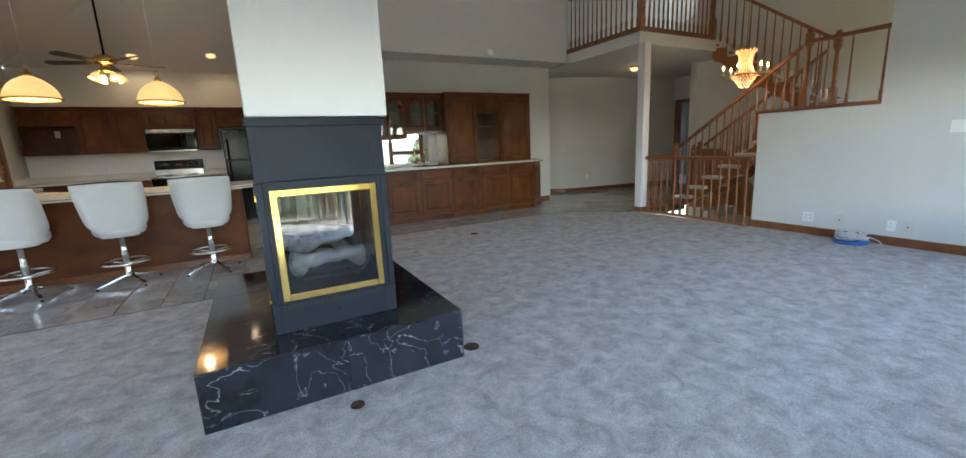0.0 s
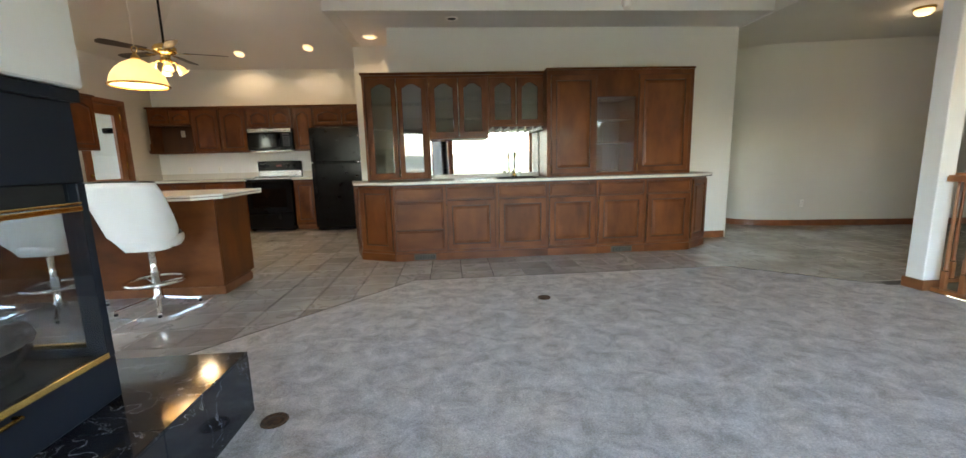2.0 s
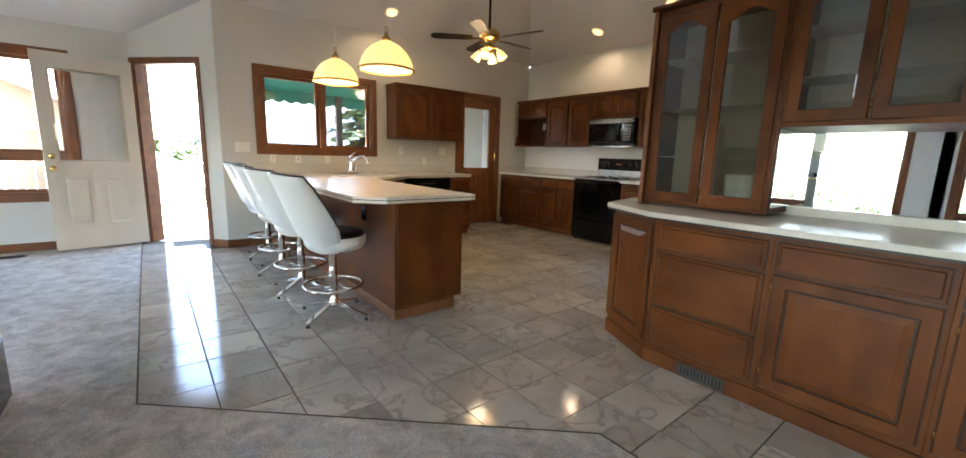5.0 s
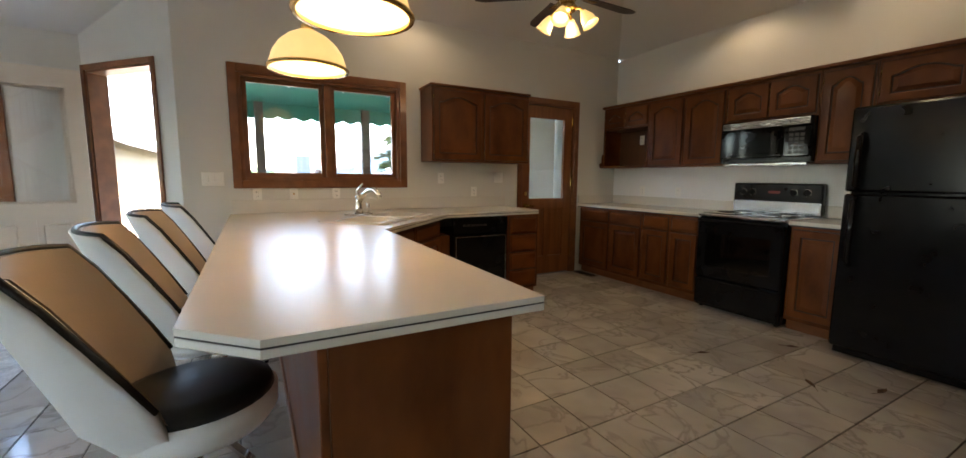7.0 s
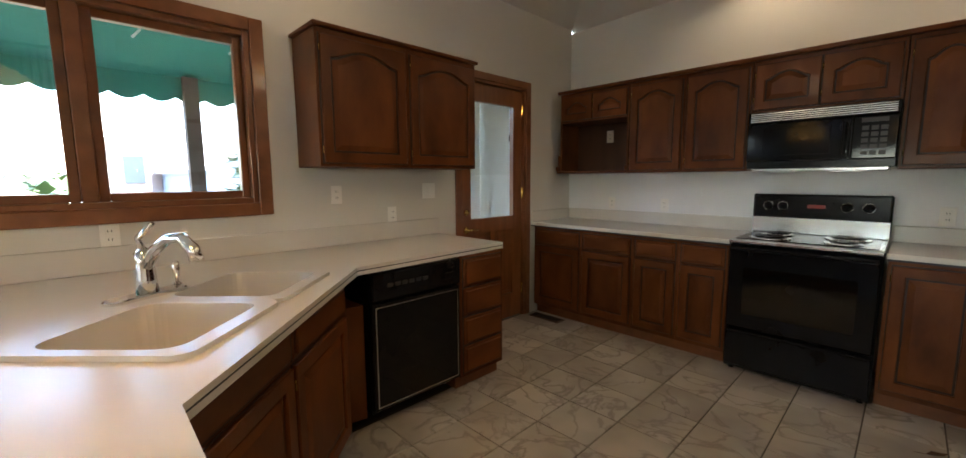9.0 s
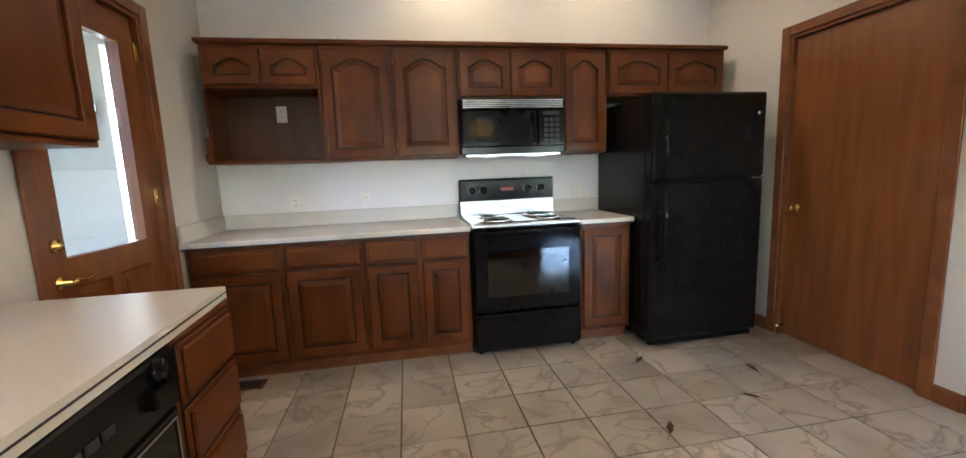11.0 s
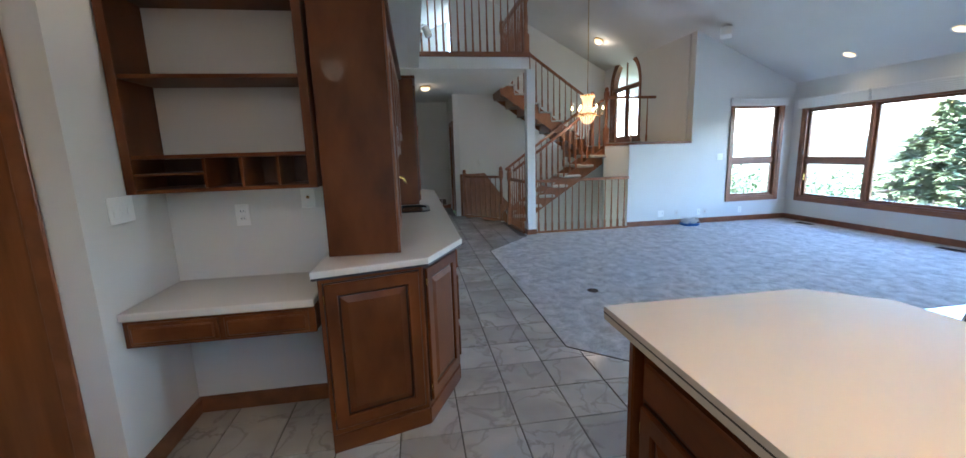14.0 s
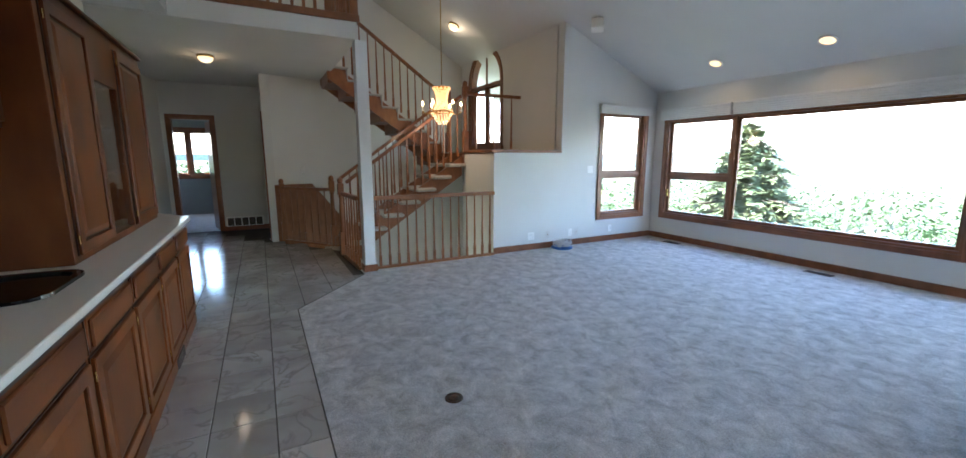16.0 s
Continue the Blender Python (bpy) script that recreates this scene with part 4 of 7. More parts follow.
def pierced(pts, inner, z0, z1):
    """An outline with one hole, pushed up from z0 to z1."""
    b = bmesh.new()
    edges = []
    for loop in (pts, inner):
        vs = [b.verts.new((p[0], p[1], z1)) for p in loop]
        edges += [b.edges.new((vs[i - 1], vs[i])) for i in range(len(vs))]
    faces = [f for f in bmesh.ops.triangle_fill(b, edges=edges, use_beauty=True)["geom"] if isinstance(f, bmesh.types.BMFace)]
    up = bmesh.ops.extrude_face_region(b, geom=faces)["geom"]
    for v in up:
        if isinstance(v, bmesh.types.BMVert):
            v.co.z = z0
    b.verts.index_update()
    g = Geo().add([tuple(v.co) for v in b.verts], [tuple(v.index for v in f.verts) for f in b.faces])
    b.free()
    return g


def counter(name, pts, z, label, th=0.042, mat=M_LAMINATE, hole=False):
    root = thing(name, label, "countertop", Matrix.Translation((0, 0, z - th)))
    if hole:
        part("slab", pierced(pts, SINK_HOLE, 0.0245, th), mat, root)
        part("edge_strip", pierced([(p[0] * 0.999 - 0.001, p[1] * 0.999 + 0.007) for p in pts], SINK_HOLE, 0.0195, 0.0243), M_EDGE, root, "dark edge line")
        part("lower_edge", pierced(pts, SINK_HOLE, 0.0, 0.0193), mat, root)
        return root
    part("slab", Geo().prism(pts, 0.012, th, 0.004), mat, root)
    P = [Vector(p) for p in pts]
    c = sum(P, Vector((0, 0))) / len(P)
    part("edge_strip", Geo().prism([tuple(p + (c - p).normalized() * 0.004) for p in P], 0.0, 0.0115), M_EDGE, root, "dark edge line")
    return root


# kitchen north run (local x along world x, front to -y)
NRUN = Matrix.Translation((0, 10.07, 0))
base_unit(-3.07, -2.535, NRUN, "d", "stained maple base cabinet beside the kitchen side door", group="north base cabinets", depth=0.60)
base_unit(-2.535, -2.045, NRUN, "d", "stained maple base cabinet with a drawer", group="north base cabinets", depth=0.60)
base_unit(-2.045, -1.685, NRUN, "d", "narrow stained maple base cabinet with a drawer", group="north base cabinets", depth=0.60)
base_unit(-1.685, -1.345, NRUN, "d", "narrow stained maple base cabinet beside the range", group="north base cabinets", depth=0.60)
base_unit(-0.55, -0.165, NRUN, "D", "narrow stained maple base cabinet beside the refrigerator", group="north base cabinets", depth=0.60)
counter("countertop", [(-3.085, 10.03), (-1.34, 10.03), (-1.34, 10.675), (-3.085, 10.675)], 0.915, "white laminate countertop with a dark edge line")
counter("countertop", [(-0.555, 10.03), (-0.155, 10.03), (-0.155, 10.675), (-0.555, 10.675)], 0.915, "short white laminate countertop beside the refrigerator")
for x0, x1 in ((-3.08, -1.345), (-0.55, -0.16)):
    tagged(part("splashback", Geo().box(x0, 10.655, 0.916, x1, 10.678, 1.02, 0.003), M_LAMINATE), "white laminate upstand behind the countertop", "backsplash")
tagged(part("splashback", Geo().box(-3.085, 10.03, 0.916, -3.062, 10.654, 1.02, 0.003), M_LAMINATE), "white laminate upstand beside the kitchen side door", "backsplash")
structure("trim_wall_panel", Geo().box(-3.08, 10.672, 1.021, 0.15, 10.679, 1.385), M_SPLASH, "white washable panel behind the countertop", "trim")

NUP = Matrix.Translation((0, 10.36, 0))
upper_unit(-2.985, -2.265, 1.87, 2.15, NUP, 2, "short maple wall cabinet with two arched doors over an open niche", group="north wall cabinets")
nic = thing("open_niche", "open dark wooden shelf niche under a wall cabinet", "shelf", NUP @ Matrix.Translation((-2.985, 0, 0)))
part("side", Geo().prism([(0.0, 1.385), (0.0, 1.868), (0.018, 1.868), (0.018, 1.385)], -0.31, 0.0, 0, UP), M_WOOD, nic)
part("side", Geo().box(0.702, 0.0, 1.385, 0.719, 0.31, 1.868), M_WOOD, nic)
part("back", Geo().box(0.018, 0.295, 1.40, 0.702, 0.308, 1.868), M_DARKBROWN, nic)
part("shelf", Geo().box(0.0, -0.06, 1.385, 0.719, 0.31, 1.405, 0.004), M_WOODH, nic)
for x in (-0.012, 0.713):
    part("bracket", Geo().prism([(x, 1.385), (x + 0.018, 1.385), (x + 0.018, 1.56), (x, 1.56)], 0.0, 0.02, 0.004, UP).box(x, -0.06, 1.405, x + 0.018, 0.0, 1.45, 0.008), M_WOOD, nic)
upper_unit(-2.262, -1.80, 1.385, 2.15, NUP, 1, "tall maple wall cabinet with an arched door", group="north wall cabinets", arch=0.06)
upper_unit(-1.797, -1.345, 1.385, 2.15, NUP, 1, "tall maple wall cabinet with an arched door", group="north wall cabinets", arch=0.06)
upper_unit(-1.342, -0.565, 1.785, 2.15, NUP, 2, "short maple wall cabinet above the microwave", group="north wall cabinets")
upper_unit(-0.562, -0.205, 1.385, 2.15, NUP, 1, "narrow maple wall cabinet with an arched door", group="north wall cabinets", arch=0.06)
upper_unit(-0.202, 0.79, 1.80, 2.15, NUP, 2, "wide short maple wall cabinet above the refrigerator", group="north wall cabinets")
tagged(part("cabinet_moulding", Geo().box(-3.0, 10.325, 2.145, 0.80, 10.67, 2.175, 0.005), M_WOODH), "narrow maple moulding along the wall cabinets", "moulding")

# west wall cabinet
WUP = pose(-2.775, 7.82, 0, 0, 0, 90)
upper_unit(0.0, 0.58, 1.41, 2.15, WUP, 1, "maple wall cabinet beside the kitchen window", group="west wall cabinets", arch=0.06, depth=0.31)
upper_unit(0.582, 1.17, 1.41, 2.15, WUP, 1, "maple wall cabinet beside the kitchen side door", group="west wall cabinets", arch=0.06, depth=0.31)
tagged(part("cabinet_moulding", Geo().box(-3.085, 7.80, 2.151, -2.745, 9.0, 2.172, 0.005), M_WOODH), "narrow maple moulding over the west cabinets", "moulding")

# peninsula
PEN = [(-3.085, 6.04), (0.10, 6.04), (0.265, 6.205), (0.272, 6.922), (-1.43, 6.945), (-2.345, 7.79), (-2.385, 8.87), (-3.085, 8.87)]
pen = thing("peninsula", "maple-panelled kitchen peninsula with a raised-grain front", "kitchen island")
part("front_panel", Geo().box(-3.085, 6.33, 0.0, 0.118, 6.355, 0.872, 0.003), M_WOODH, pen)
part("end_panel", Geo().box(0.095, 6.356, 0.0, 0.12, 6.84, 0.0895, 0.002).box(0.095, 6.356, 0.09, 0.12, 6.915, 0.872, 0.003), M_WOOD, pen)
part("base_moulding", Geo().box(-3.085, 6.318, 0.0, 0.132, 6.329, 0.075, 0.003).box(0.121, 6.33, 0.0, 0.132, 6.845, 0.075, 0.003), M_TRIM, pen)
part("body", Geo().prism([(-3.08, 6.356), (0.094, 6.356), (0.094, 6.86), (-1.56, 6.86), (-2.42, 7.70), (-2.40, 7.84), (-3.08, 7.84)], 0.09, 0.70), M_WOOD, pen)
part("outlet", Geo().box(-0.45, 6.322, 0.66, -0.37, 6.329, 0.78, 0.003), M_BLACK, pen)
PK = pose(0.09, 6.885, 0, 0, 0, 180)
for k, (a, b) in enumerate(((0.0, 0.52), (0.52, 1.04), (1.04, 1.56))):
    base_unit(a, b, PK, "d", "maple base cabinet on the kitchen side of the peninsula", depth=0.02, group="peninsula cabinets")
SK = pose(-1.51, 6.93, 0, 0, 0, 135)
su = thing("sink_cabinet", "dark maple corner cabinet with two doors under the sink", "cabinet", SK)
part("body", Geo().box(0.02, 0.03, 0.09, 1.14, 0.10, 0.872, 0.002), M_WOOD, su)
for a, b in ((0.04, 0.56), (0.58, 1.10)):
    q = door(su, a, 0.12, b, 0.70)
    q.location.y = 0.03
    q = drawer(su, a, 0.72, b, 0.845)
    q.location.y = 0.03
EK = pose(-2.38, 7.86, 0, 0, 0, 90)
base_unit(0.62, 1.00, EK, "4", "maple drawer cabinet at the end of the sink run", depth=0.75, group="peninsula cabinets")
dw = thing("dishwasher", "black built-in dishwasher under the countertop", "dishwasher", EK)
part("body", Geo().box(0.01, 0.02, 0.09, 0.61, 0.6, 0.865, 0.003), M_BLACK, dw)
part("door", Geo().box(0.012, -0.012, 0.11, 0.608, 0.018, 0.70, 0.006), M_BLACK, dw)
part("control_panel", Geo().box(0.012, -0.022, 0.71, 0.608, 0.018, 0.865, 0.008), M_BLACKTEX, dw)
part("door_trim", frame_bars(0.03, 0.13, 0.59, 0.68, 0.006, -0.016, -0.011, 0), M_STEEL, dw)
part("latch", Geo().box(0.47, -0.045, 0.755, 0.55, -0.020, 0.80, 0.006), M_BLACKTEX, dw)
part("dial", Geo().lathe([(0.03, 0), (0.027, 0.014), (0.0, 0.016)], 16, Matrix.Translation((0.52, -0.022, 0.835)) @ Matrix.Rotation(radians(90), 4, "X")), M_BLACKTEX, dw)
for k in range(6):
    part("button", Geo().box(0.10 + k * 0.045, -0.027, 0.78, 0.135 + k * 0.045, -0.021, 0.80, 0.002), M_EDGE, dw)
# the worktop, with the sink cut out
# sink lies along the slanted edge; rim stands on the worktop
SM = pose(-2.17, 7.13, 0.915, 0, 0, 135)
SINK_HOLE = [tuple((SM @ Vector((u, v, 0))).to_2d()) for u, v in ((-0.44, -0.225), (0.44, -0.225), (0.44, 0.18), (-0.44, 0.18))]
counter("countertop", PEN, 0.915, hole=True, label="broad white laminate worktop with a dark edge line")
tagged(part("splashback", Geo().box(-3.085, 6.06, 0.916, -3.062, 8.87, 1.035, 0.003), M_LAMINATE), "white laminate upstand under the kitchen window", "backsplash")
sink = thing("kitchen_sink", "cream double-bowl sink set in the worktop", "sink", SM)
def rim(u0, v0, u1, v1, r, n=5):
    pts = []
    for cx, cy, a0 in ((u1 - r, v0 + r, -90), (u1 - r, v1 - r, 0), (u0 + r, v1 - r, 90), (u0 + r, v0 + r, 180)):
        for k in range(n + 1):
            a = radians(a0 + 90 * k / n)
            pts.append((cx + r * math.cos(a), cy + r * math.sin(a)))
    return pts
def ring(outer, inner, z0, z1, zi):
    """A raised rim from an outer to an inner outline of equal count, with the bowl's wall down to zi."""
    n = len(outer)
    g = Geo()
    vs = [(*p, z0) for p in outer] + [(p[0] * 0.99, p[1] * 0.99, z1) for p in outer] + [(*p, z1) for p in inner] + [(*p, zi) for p in inner]
    fs = []
    for k in range(3):
        for i in range(n):
            j = (i + 1) % n
            fs.append((k * n + i, k * n + j, (k + 1) * n + j, (k + 1) * n + i))
    fs.append(tuple(3 * n + i for i in range(n)))
    g.add(vs, fs, False)
    return g
for u0, u1 in ((-0.47, 0.0), (0.0, 0.47)):
    part("bowl", ring(rim(u0, -0.27, u1, 0.275, 0.05), rim(u0 + 0.04, -0.215, u1 - 0.04, 0.17, 0.06), 0.001, 0.014, -0.155), M_LAMINATE, sink)
    part("drain", Geo().lathe([(0.045, 0), (0.045, 0.003), (0.03, 0.0035), (0.028, 0.001)], 18, Matrix.Translation(((u0 + u1) / 2, -0.02, -0.154))), M_STEEL, sink)
fau = thing("faucet", "chrome single-lever kitchen faucet with a pull-out head", "faucet", SM @ pose(0.04, 0.235, 0.014, 0, 0, -20) @ Matrix.Scale(1.22, 4))
part("base_plate", Geo().prism(rim(-0.11, -0.03, 0.11, 0.03, 0.029), 0, 0.012, 0.004), M_CHROME, fau)
part("body", Geo().lathe([(0.028, 0.012), (0.026, 0.05), (0.022, 0.10), (0.024, 0.13), (0.0, 0.15)], 18), M_CHROME, fau)
part("spout", Geo().tube([(0, 0, 0.08), (0, -0.05, 0.14), (0, -0.11, 0.175), (0, -0.17, 0.18), (0, -0.21, 0.15), (0, -0.22, 0.12)], [0.018, 0.016, 0.015, 0.015, 0.017, 0.018], 12), M_CHROME, fau)
part("lever", Geo().tube([(0, 0, 0.135), (0.0, 0.02, 0.17), (0.0, -0.05, 0.215)], [0.010, 0.009, 0.007], 8), M_CHROME, fau)
spr = thing("side_sprayer", "chrome side sprayer beside the faucet", "faucet", SM @ pose(0.17, 0.225, 0.014))
part("collar", Geo().lathe([(0.022, 0), (0.018, 0.012), (0.012, 0.016)], 14), M_CHROME, spr)
part("head", Geo().lathe([(0.010, 0.012), (0.012, 0.05), (0.015, 0.085), (0.010, 0.10), (0, 0.104)], 14), M_CHROME, spr)

# range
rg = thing("range", "black freestanding electric range with coil burners", "stove", Matrix.Translation((-1.335, 10.02, 0)))
W = 0.775
part("body", Geo().box(0.003, 0.03, 0.02, W - 0.003, 0.63, 0.895, 0.004), M_BLACK, rg)
od = part("oven_door", Geo().box(0.008, -0.012, 0.315, W - 0.008, 0.028, 0.865, 0.010), M_BLACK, rg)
part("window", Geo().box(0.10, -0.0145, 0.42, W - 0.10, -0.011, 0.74), M_SMOKE, od)
part("handle", Geo().box(0.01, -0.040, 0.850, W - 0.01, -0.013, 0.878, 0.010), M_BLACKTEX, od)
part("drawer", Geo().box(0.008, -0.010, 0.045, W - 0.008, 0.028, 0.300, 0.008), M_BLACK, rg)
part("drawer_lip", Geo().box(0.02, -0.030, 0.285, W - 0.02, -0.008, 0.303, 0.006), M_BLACKTEX, rg)
part("cooktop", Geo().box(0, -0.018, 0.896, W, 0.63, 0.926, 0.008), M_STEEL, rg)
part("burner_plate", Geo().box(0.03, 0.03, 0.9265, W - 0.03, 0.52, 0.930), M_BLACK, rg)
for bx, by, br in ((0.20, 0.15, 0.10), (0.58, 0.15, 0.075), (0.20, 0.40, 0.075), (0.58, 0.40, 0.10)):
    b = part("burner", Geo().lathe([(br + 0.02, 0.0), (br + 0.02, 0.006), (br, 0.004), (0.02, 0.001)], 24, Matrix.Translation((bx, by, 0.931))), M_CHROME, rg, "chrome drip bowl")
    coil = [(bx + (0.02 + (br - 0.025) * k / 60) * math.cos(k * 0.42), by + (0.02 + (br - 0.025) * k / 60) * math.sin(k * 0.42), 0.944) for k in range(61)]
    part("coil", Geo().tube(coil, 0.006, 6), M_BLACKTEX, b)
bp = part("backguard", Geo().box(0, 0.555, 0.927, W, 0.63, 1.215, 0.010), M_BLACK, rg)
part("chrome_strip", Geo().box(0.004, 0.548, 0.932, W - 0.004, 0.556, 1.045, 0.003), M_STEEL, rg)
part("control_panel", Geo().box(0.012, 0.546, 1.05, W - 0.012, 0.556, 1.20, 0.003), M_BLACKTEX, rg)
part("display", Geo().box(0.335, 0.543, 1.118, 0.435, 0.5465, 1.142), M_DISPLAY, rg)
for kx in (0.10, 0.19, 0.55, 0.66):
    k = part("knob", Geo().lathe([(0.030, 0), (0.028, 0.012), (0.020, 0.014), (0.018, 0.03), (0, 0.032)], 18, Matrix.Translation((kx, 0.546, 1.13)) @ Matrix.Rotation(radians(90), 4, "X")), M_BLACKTEX, rg)
    part("ring", Geo().lathe([(0.034, 0), (0.034, 0.003), (0.030, 0.004)], 18, Matrix.Translation((kx, 0.546, 1.13)) @ Matrix.Rotation(radians(90), 4, "X")), M_STEEL, k)
for x in (0.03, W - 0.06):
    part("foot", Geo().box(x, 0.05, 0, x + 0.03, 0.10, 0.021), M_BLACKTEX, rg)

# microwave
mw = thing("microwave", "black over-range microwave with a louvred vent", "microwave", Matrix.Translation((-1.335, 10.28, 1.40)))
part("body", Geo().box(0, 0.03, 0, 0.768, 0.39, 0.383, 0.004), M_BLACKTEX, mw)
md = part("door", Geo().box(0.0, 0.0, 0.045, 0.555, 0.029, 0.305, 0.008), M_BLACK, mw)
part("window", Geo().box(0.10, -0.004, 0.085, 0.46, 0.001, 0.265, 0.002), M_BLACK, md)
part("handle", Geo().box(0.515, -0.035, 0.07, 0.542, -0.001, 0.285, 0.010), M_BLACK, md)
part("keypad", Geo().box(0.56, 0.0, 0.045, 0.768, 0.029, 0.305, 0.008), M_BLACK, mw)
part("display", Geo().box(0.60, -0.003, 0.265, 0.72, 0.001, 0.290), M_EDGE, mw)
for r in range(5):
    for c in range(3):
        part("key", Geo().box(0.605 + c * 0.042, -0.002, 0.07 + r * 0.037, 0.636 + c * 0.042, 0.001, 0.095 + r * 0.037), M_EDGE, mw)
part("vent_frame", Geo().box(0.0, 0.006, 0.308, 0.768, 0.029, 0.383, 0.004), M_BLACK, mw)
for k in range(5):
    part("louvre", Geo().box(0.015, -0.004, 0.316 + k * 0.0125, 0.753, 0.008, 0.323 + k * 0.0125, 0.002), M_STEEL, mw)
part("bottom_plate", Geo().box(0.03, 0.03, -0.022, 0.74, 0.36, -0.001, 0.004).box(0.14, 0.05, -0.028, 0.30, 0.20, -0.021).box(0.46, 0.05, -0.028, 0.62, 0.20, -0.021), M_STEEL, mw)

# refrigerator
fr = thing("refrigerator", "black two-door top-freezer refrigerator", "refrigerator", Matrix.Translation((-0.145, 9.84, 0)))
part("body", Geo().box(0.005, 0.085, 0.03, 0.855, 0.80, 1.735, 0.006), M_BLACKTEX, fr)
for z0, z1, nm in ((0.06, 1.155, "lower_door"), (1.170, 1.74, "freezer_door")):
    d = part(nm, Geo().box(0.0, 0.0, z0, 0.86, 0.078, z1, 0.014), M_BLACKTEX, fr)
    h0, h1 = (0.66, 1.135) if z0 < 1 else (1.185, 1.56)
    part("handle", Geo().tube([(0.075, -0.004, h0), (0.075, -0.05, h0 + 0.03), (0.075, -0.058, (h0 + h1) / 2), (0.075, -0.05, h1 - 0.03), (0.075, -0.004, h1)], [0.016, 0.020, 0.020, 0.020, 0.016], 10), M_BLACK, d)
part("hinge", Geo().box(0.76, -0.004, 1.156, 0.85, 0.05, 1.169, 0.002), M_STEEL, fr)
part("badge", Geo().lathe([(0.014, 0), (0.013, 0.004), (0, 0.005)], 14, Matrix.Translation((0.80, 0.0, 1.60)) @ Matrix.Rotation(radians(90), 4, "X")), M_STEEL, fr)
part("grille", Geo().box(0.02, 0.03, 0.012, 0.84, 0.07, 0.055, 0.004), M_BLACK, fr)
for x in (0.05, 0.78):
    part("roller", Geo().tube([(x, 0.06, 0.015), (x + 0.03, 0.06, 0.015)], 0.015, 10), M_STEEL, fr)

# desk nook
dk = thing("built_in_desk", "white laminate desk top over two maple drawers", "desk", Matrix.Translation((0.975, 7.98, 0.02)))
part("top", Geo().box(0, 0.0, 0.725, 0.505, 0.795, 0.762, 0.005), M_LAMINATE, dk)
part("apron", Geo().box(0.02, 0.002, 0.60, 0.50, 0.79, 0.724), M_WOOD, dk)
for y0, y1 in ((0.03, 0.385), (0.41, 0.765)):
    g = Geo(Matrix.Translation((0.02, 0, 0)) @ Matrix.Rotation(radians(-90), 4, "Z")).box(-y1, -0.014, 0.612, -y0, -0.001, 0.712, 0.004).box(-y1 + 0.014, -0.028, 0.626, -y0 - 0.014, -0.013, 0.698, 0.010)
    part("drawer_front", g, M_WOODH, dk)
hu = thing("desk_hutch", "open maple wall shelf with pigeonholes above the desk", "shelf", Matrix.Translation((1.19, 7.955, 0)))
part("side", Geo().box(0, 0, 1.27, 0.29, 0.02, 2.17, 0.002), M_WOOD, hu)
part("side", Geo().box(0, 0.80, 1.27, 0.29, 0.82, 2.17, 0.002), M_WOOD, hu)
part("top", Geo().box(0, 0.021, 2.145, 0.29, 0.799, 2.17, 0.002), M_WOODH, hu)
part("bottom", Geo().box(0, 0.021, 1.27, 0.29, 0.799, 1.288, 0.002), M_WOODH, hu)
for z in (1.425, 1.775):
    part("shelf", Geo().box(0.01, 0.021, z, 0.29, 0.799, z + 0.018, 0.002), M_WOODH, hu)
part("back", Geo().box(0.277, 0.021, 1.289, 0.288, 0.799, 1.424), M_DARKBROWN, hu)
for y in (0.17, 0.33, 0.49):
    part("divider", Geo().box(0.012, y, 1.289, 0.275, y + 0.012, 1.424), M_WOOD, hu)
part("divider", Geo().box(0.012, 0.503, 1.350, 0.275, 0.798, 1.360), M_WOODH, hu)
part("face_frame", Geo().box(-0.014, 0, 1.27, -0.001, 0.04, 2.17, 0.002).box(-0.014, 0.78, 1.27, -0.001, 0.82, 2.17, 0.002).box(-0.014, 0.041, 2.12, -0.001, 0.779, 2.17, 0.002), M_WOOD, hu)

# ---- wet bar ----
BAR = Matrix.Translation((0, 7.29, 0))
bc = [(1.11, 1.53), (1.53, 2.115), (2.115, 2.71), (2.71, 3.305), (3.305, 3.89), (3.89, 4.475), (4.475, 5.04)]
base_unit(1.53, 2.115, BAR, "3", "maple bar cabinet with three drawers", group="bar base cabinets", depth=0.655, flush=True)
for a, b in bc[2:]:
    base_unit(a, b, BAR, "d", "maple bar cabinet with a raised-panel door", group="bar base cabinets", depth=0.655, flush=True)
BA, BB, BC = Vector((0.975, 7.955)), Vector((1.115, 7.49)), Vector((1.525, 7.292))
for p, q, lab in ((BA, BB, "maple end cabinet of the wet bar facing the kitchen"), (BB, BC, "slanted corner bar cabinet with one door")):
    base_unit(0, (q - p).length, pose(*p, 0, 0, 0, math.degrees(math.atan2(q.y - p.y, q.x - p.x))), "D", lab, depth=0.02, group="bar base cabinets", flush=True)
part_body = thing("bar_corner", "maple corner block of the wet bar", "cabinet")
part("body", Geo().prism([(1.005, 7.94), (1.135, 7.512), (1.527, 7.320), (1.527, 7.94)], 0.002, 0.872), M_WOOD, part_body)
base_unit(0, math.hypot(0.34, 0.25), pose(5.045, 7.305, 0, 0, 0, math.degrees(math.atan2(0.25, 0.34))), "D", "slanted end cabinet of the wet bar", depth=0.02, group="bar base cabinets", flush=True)
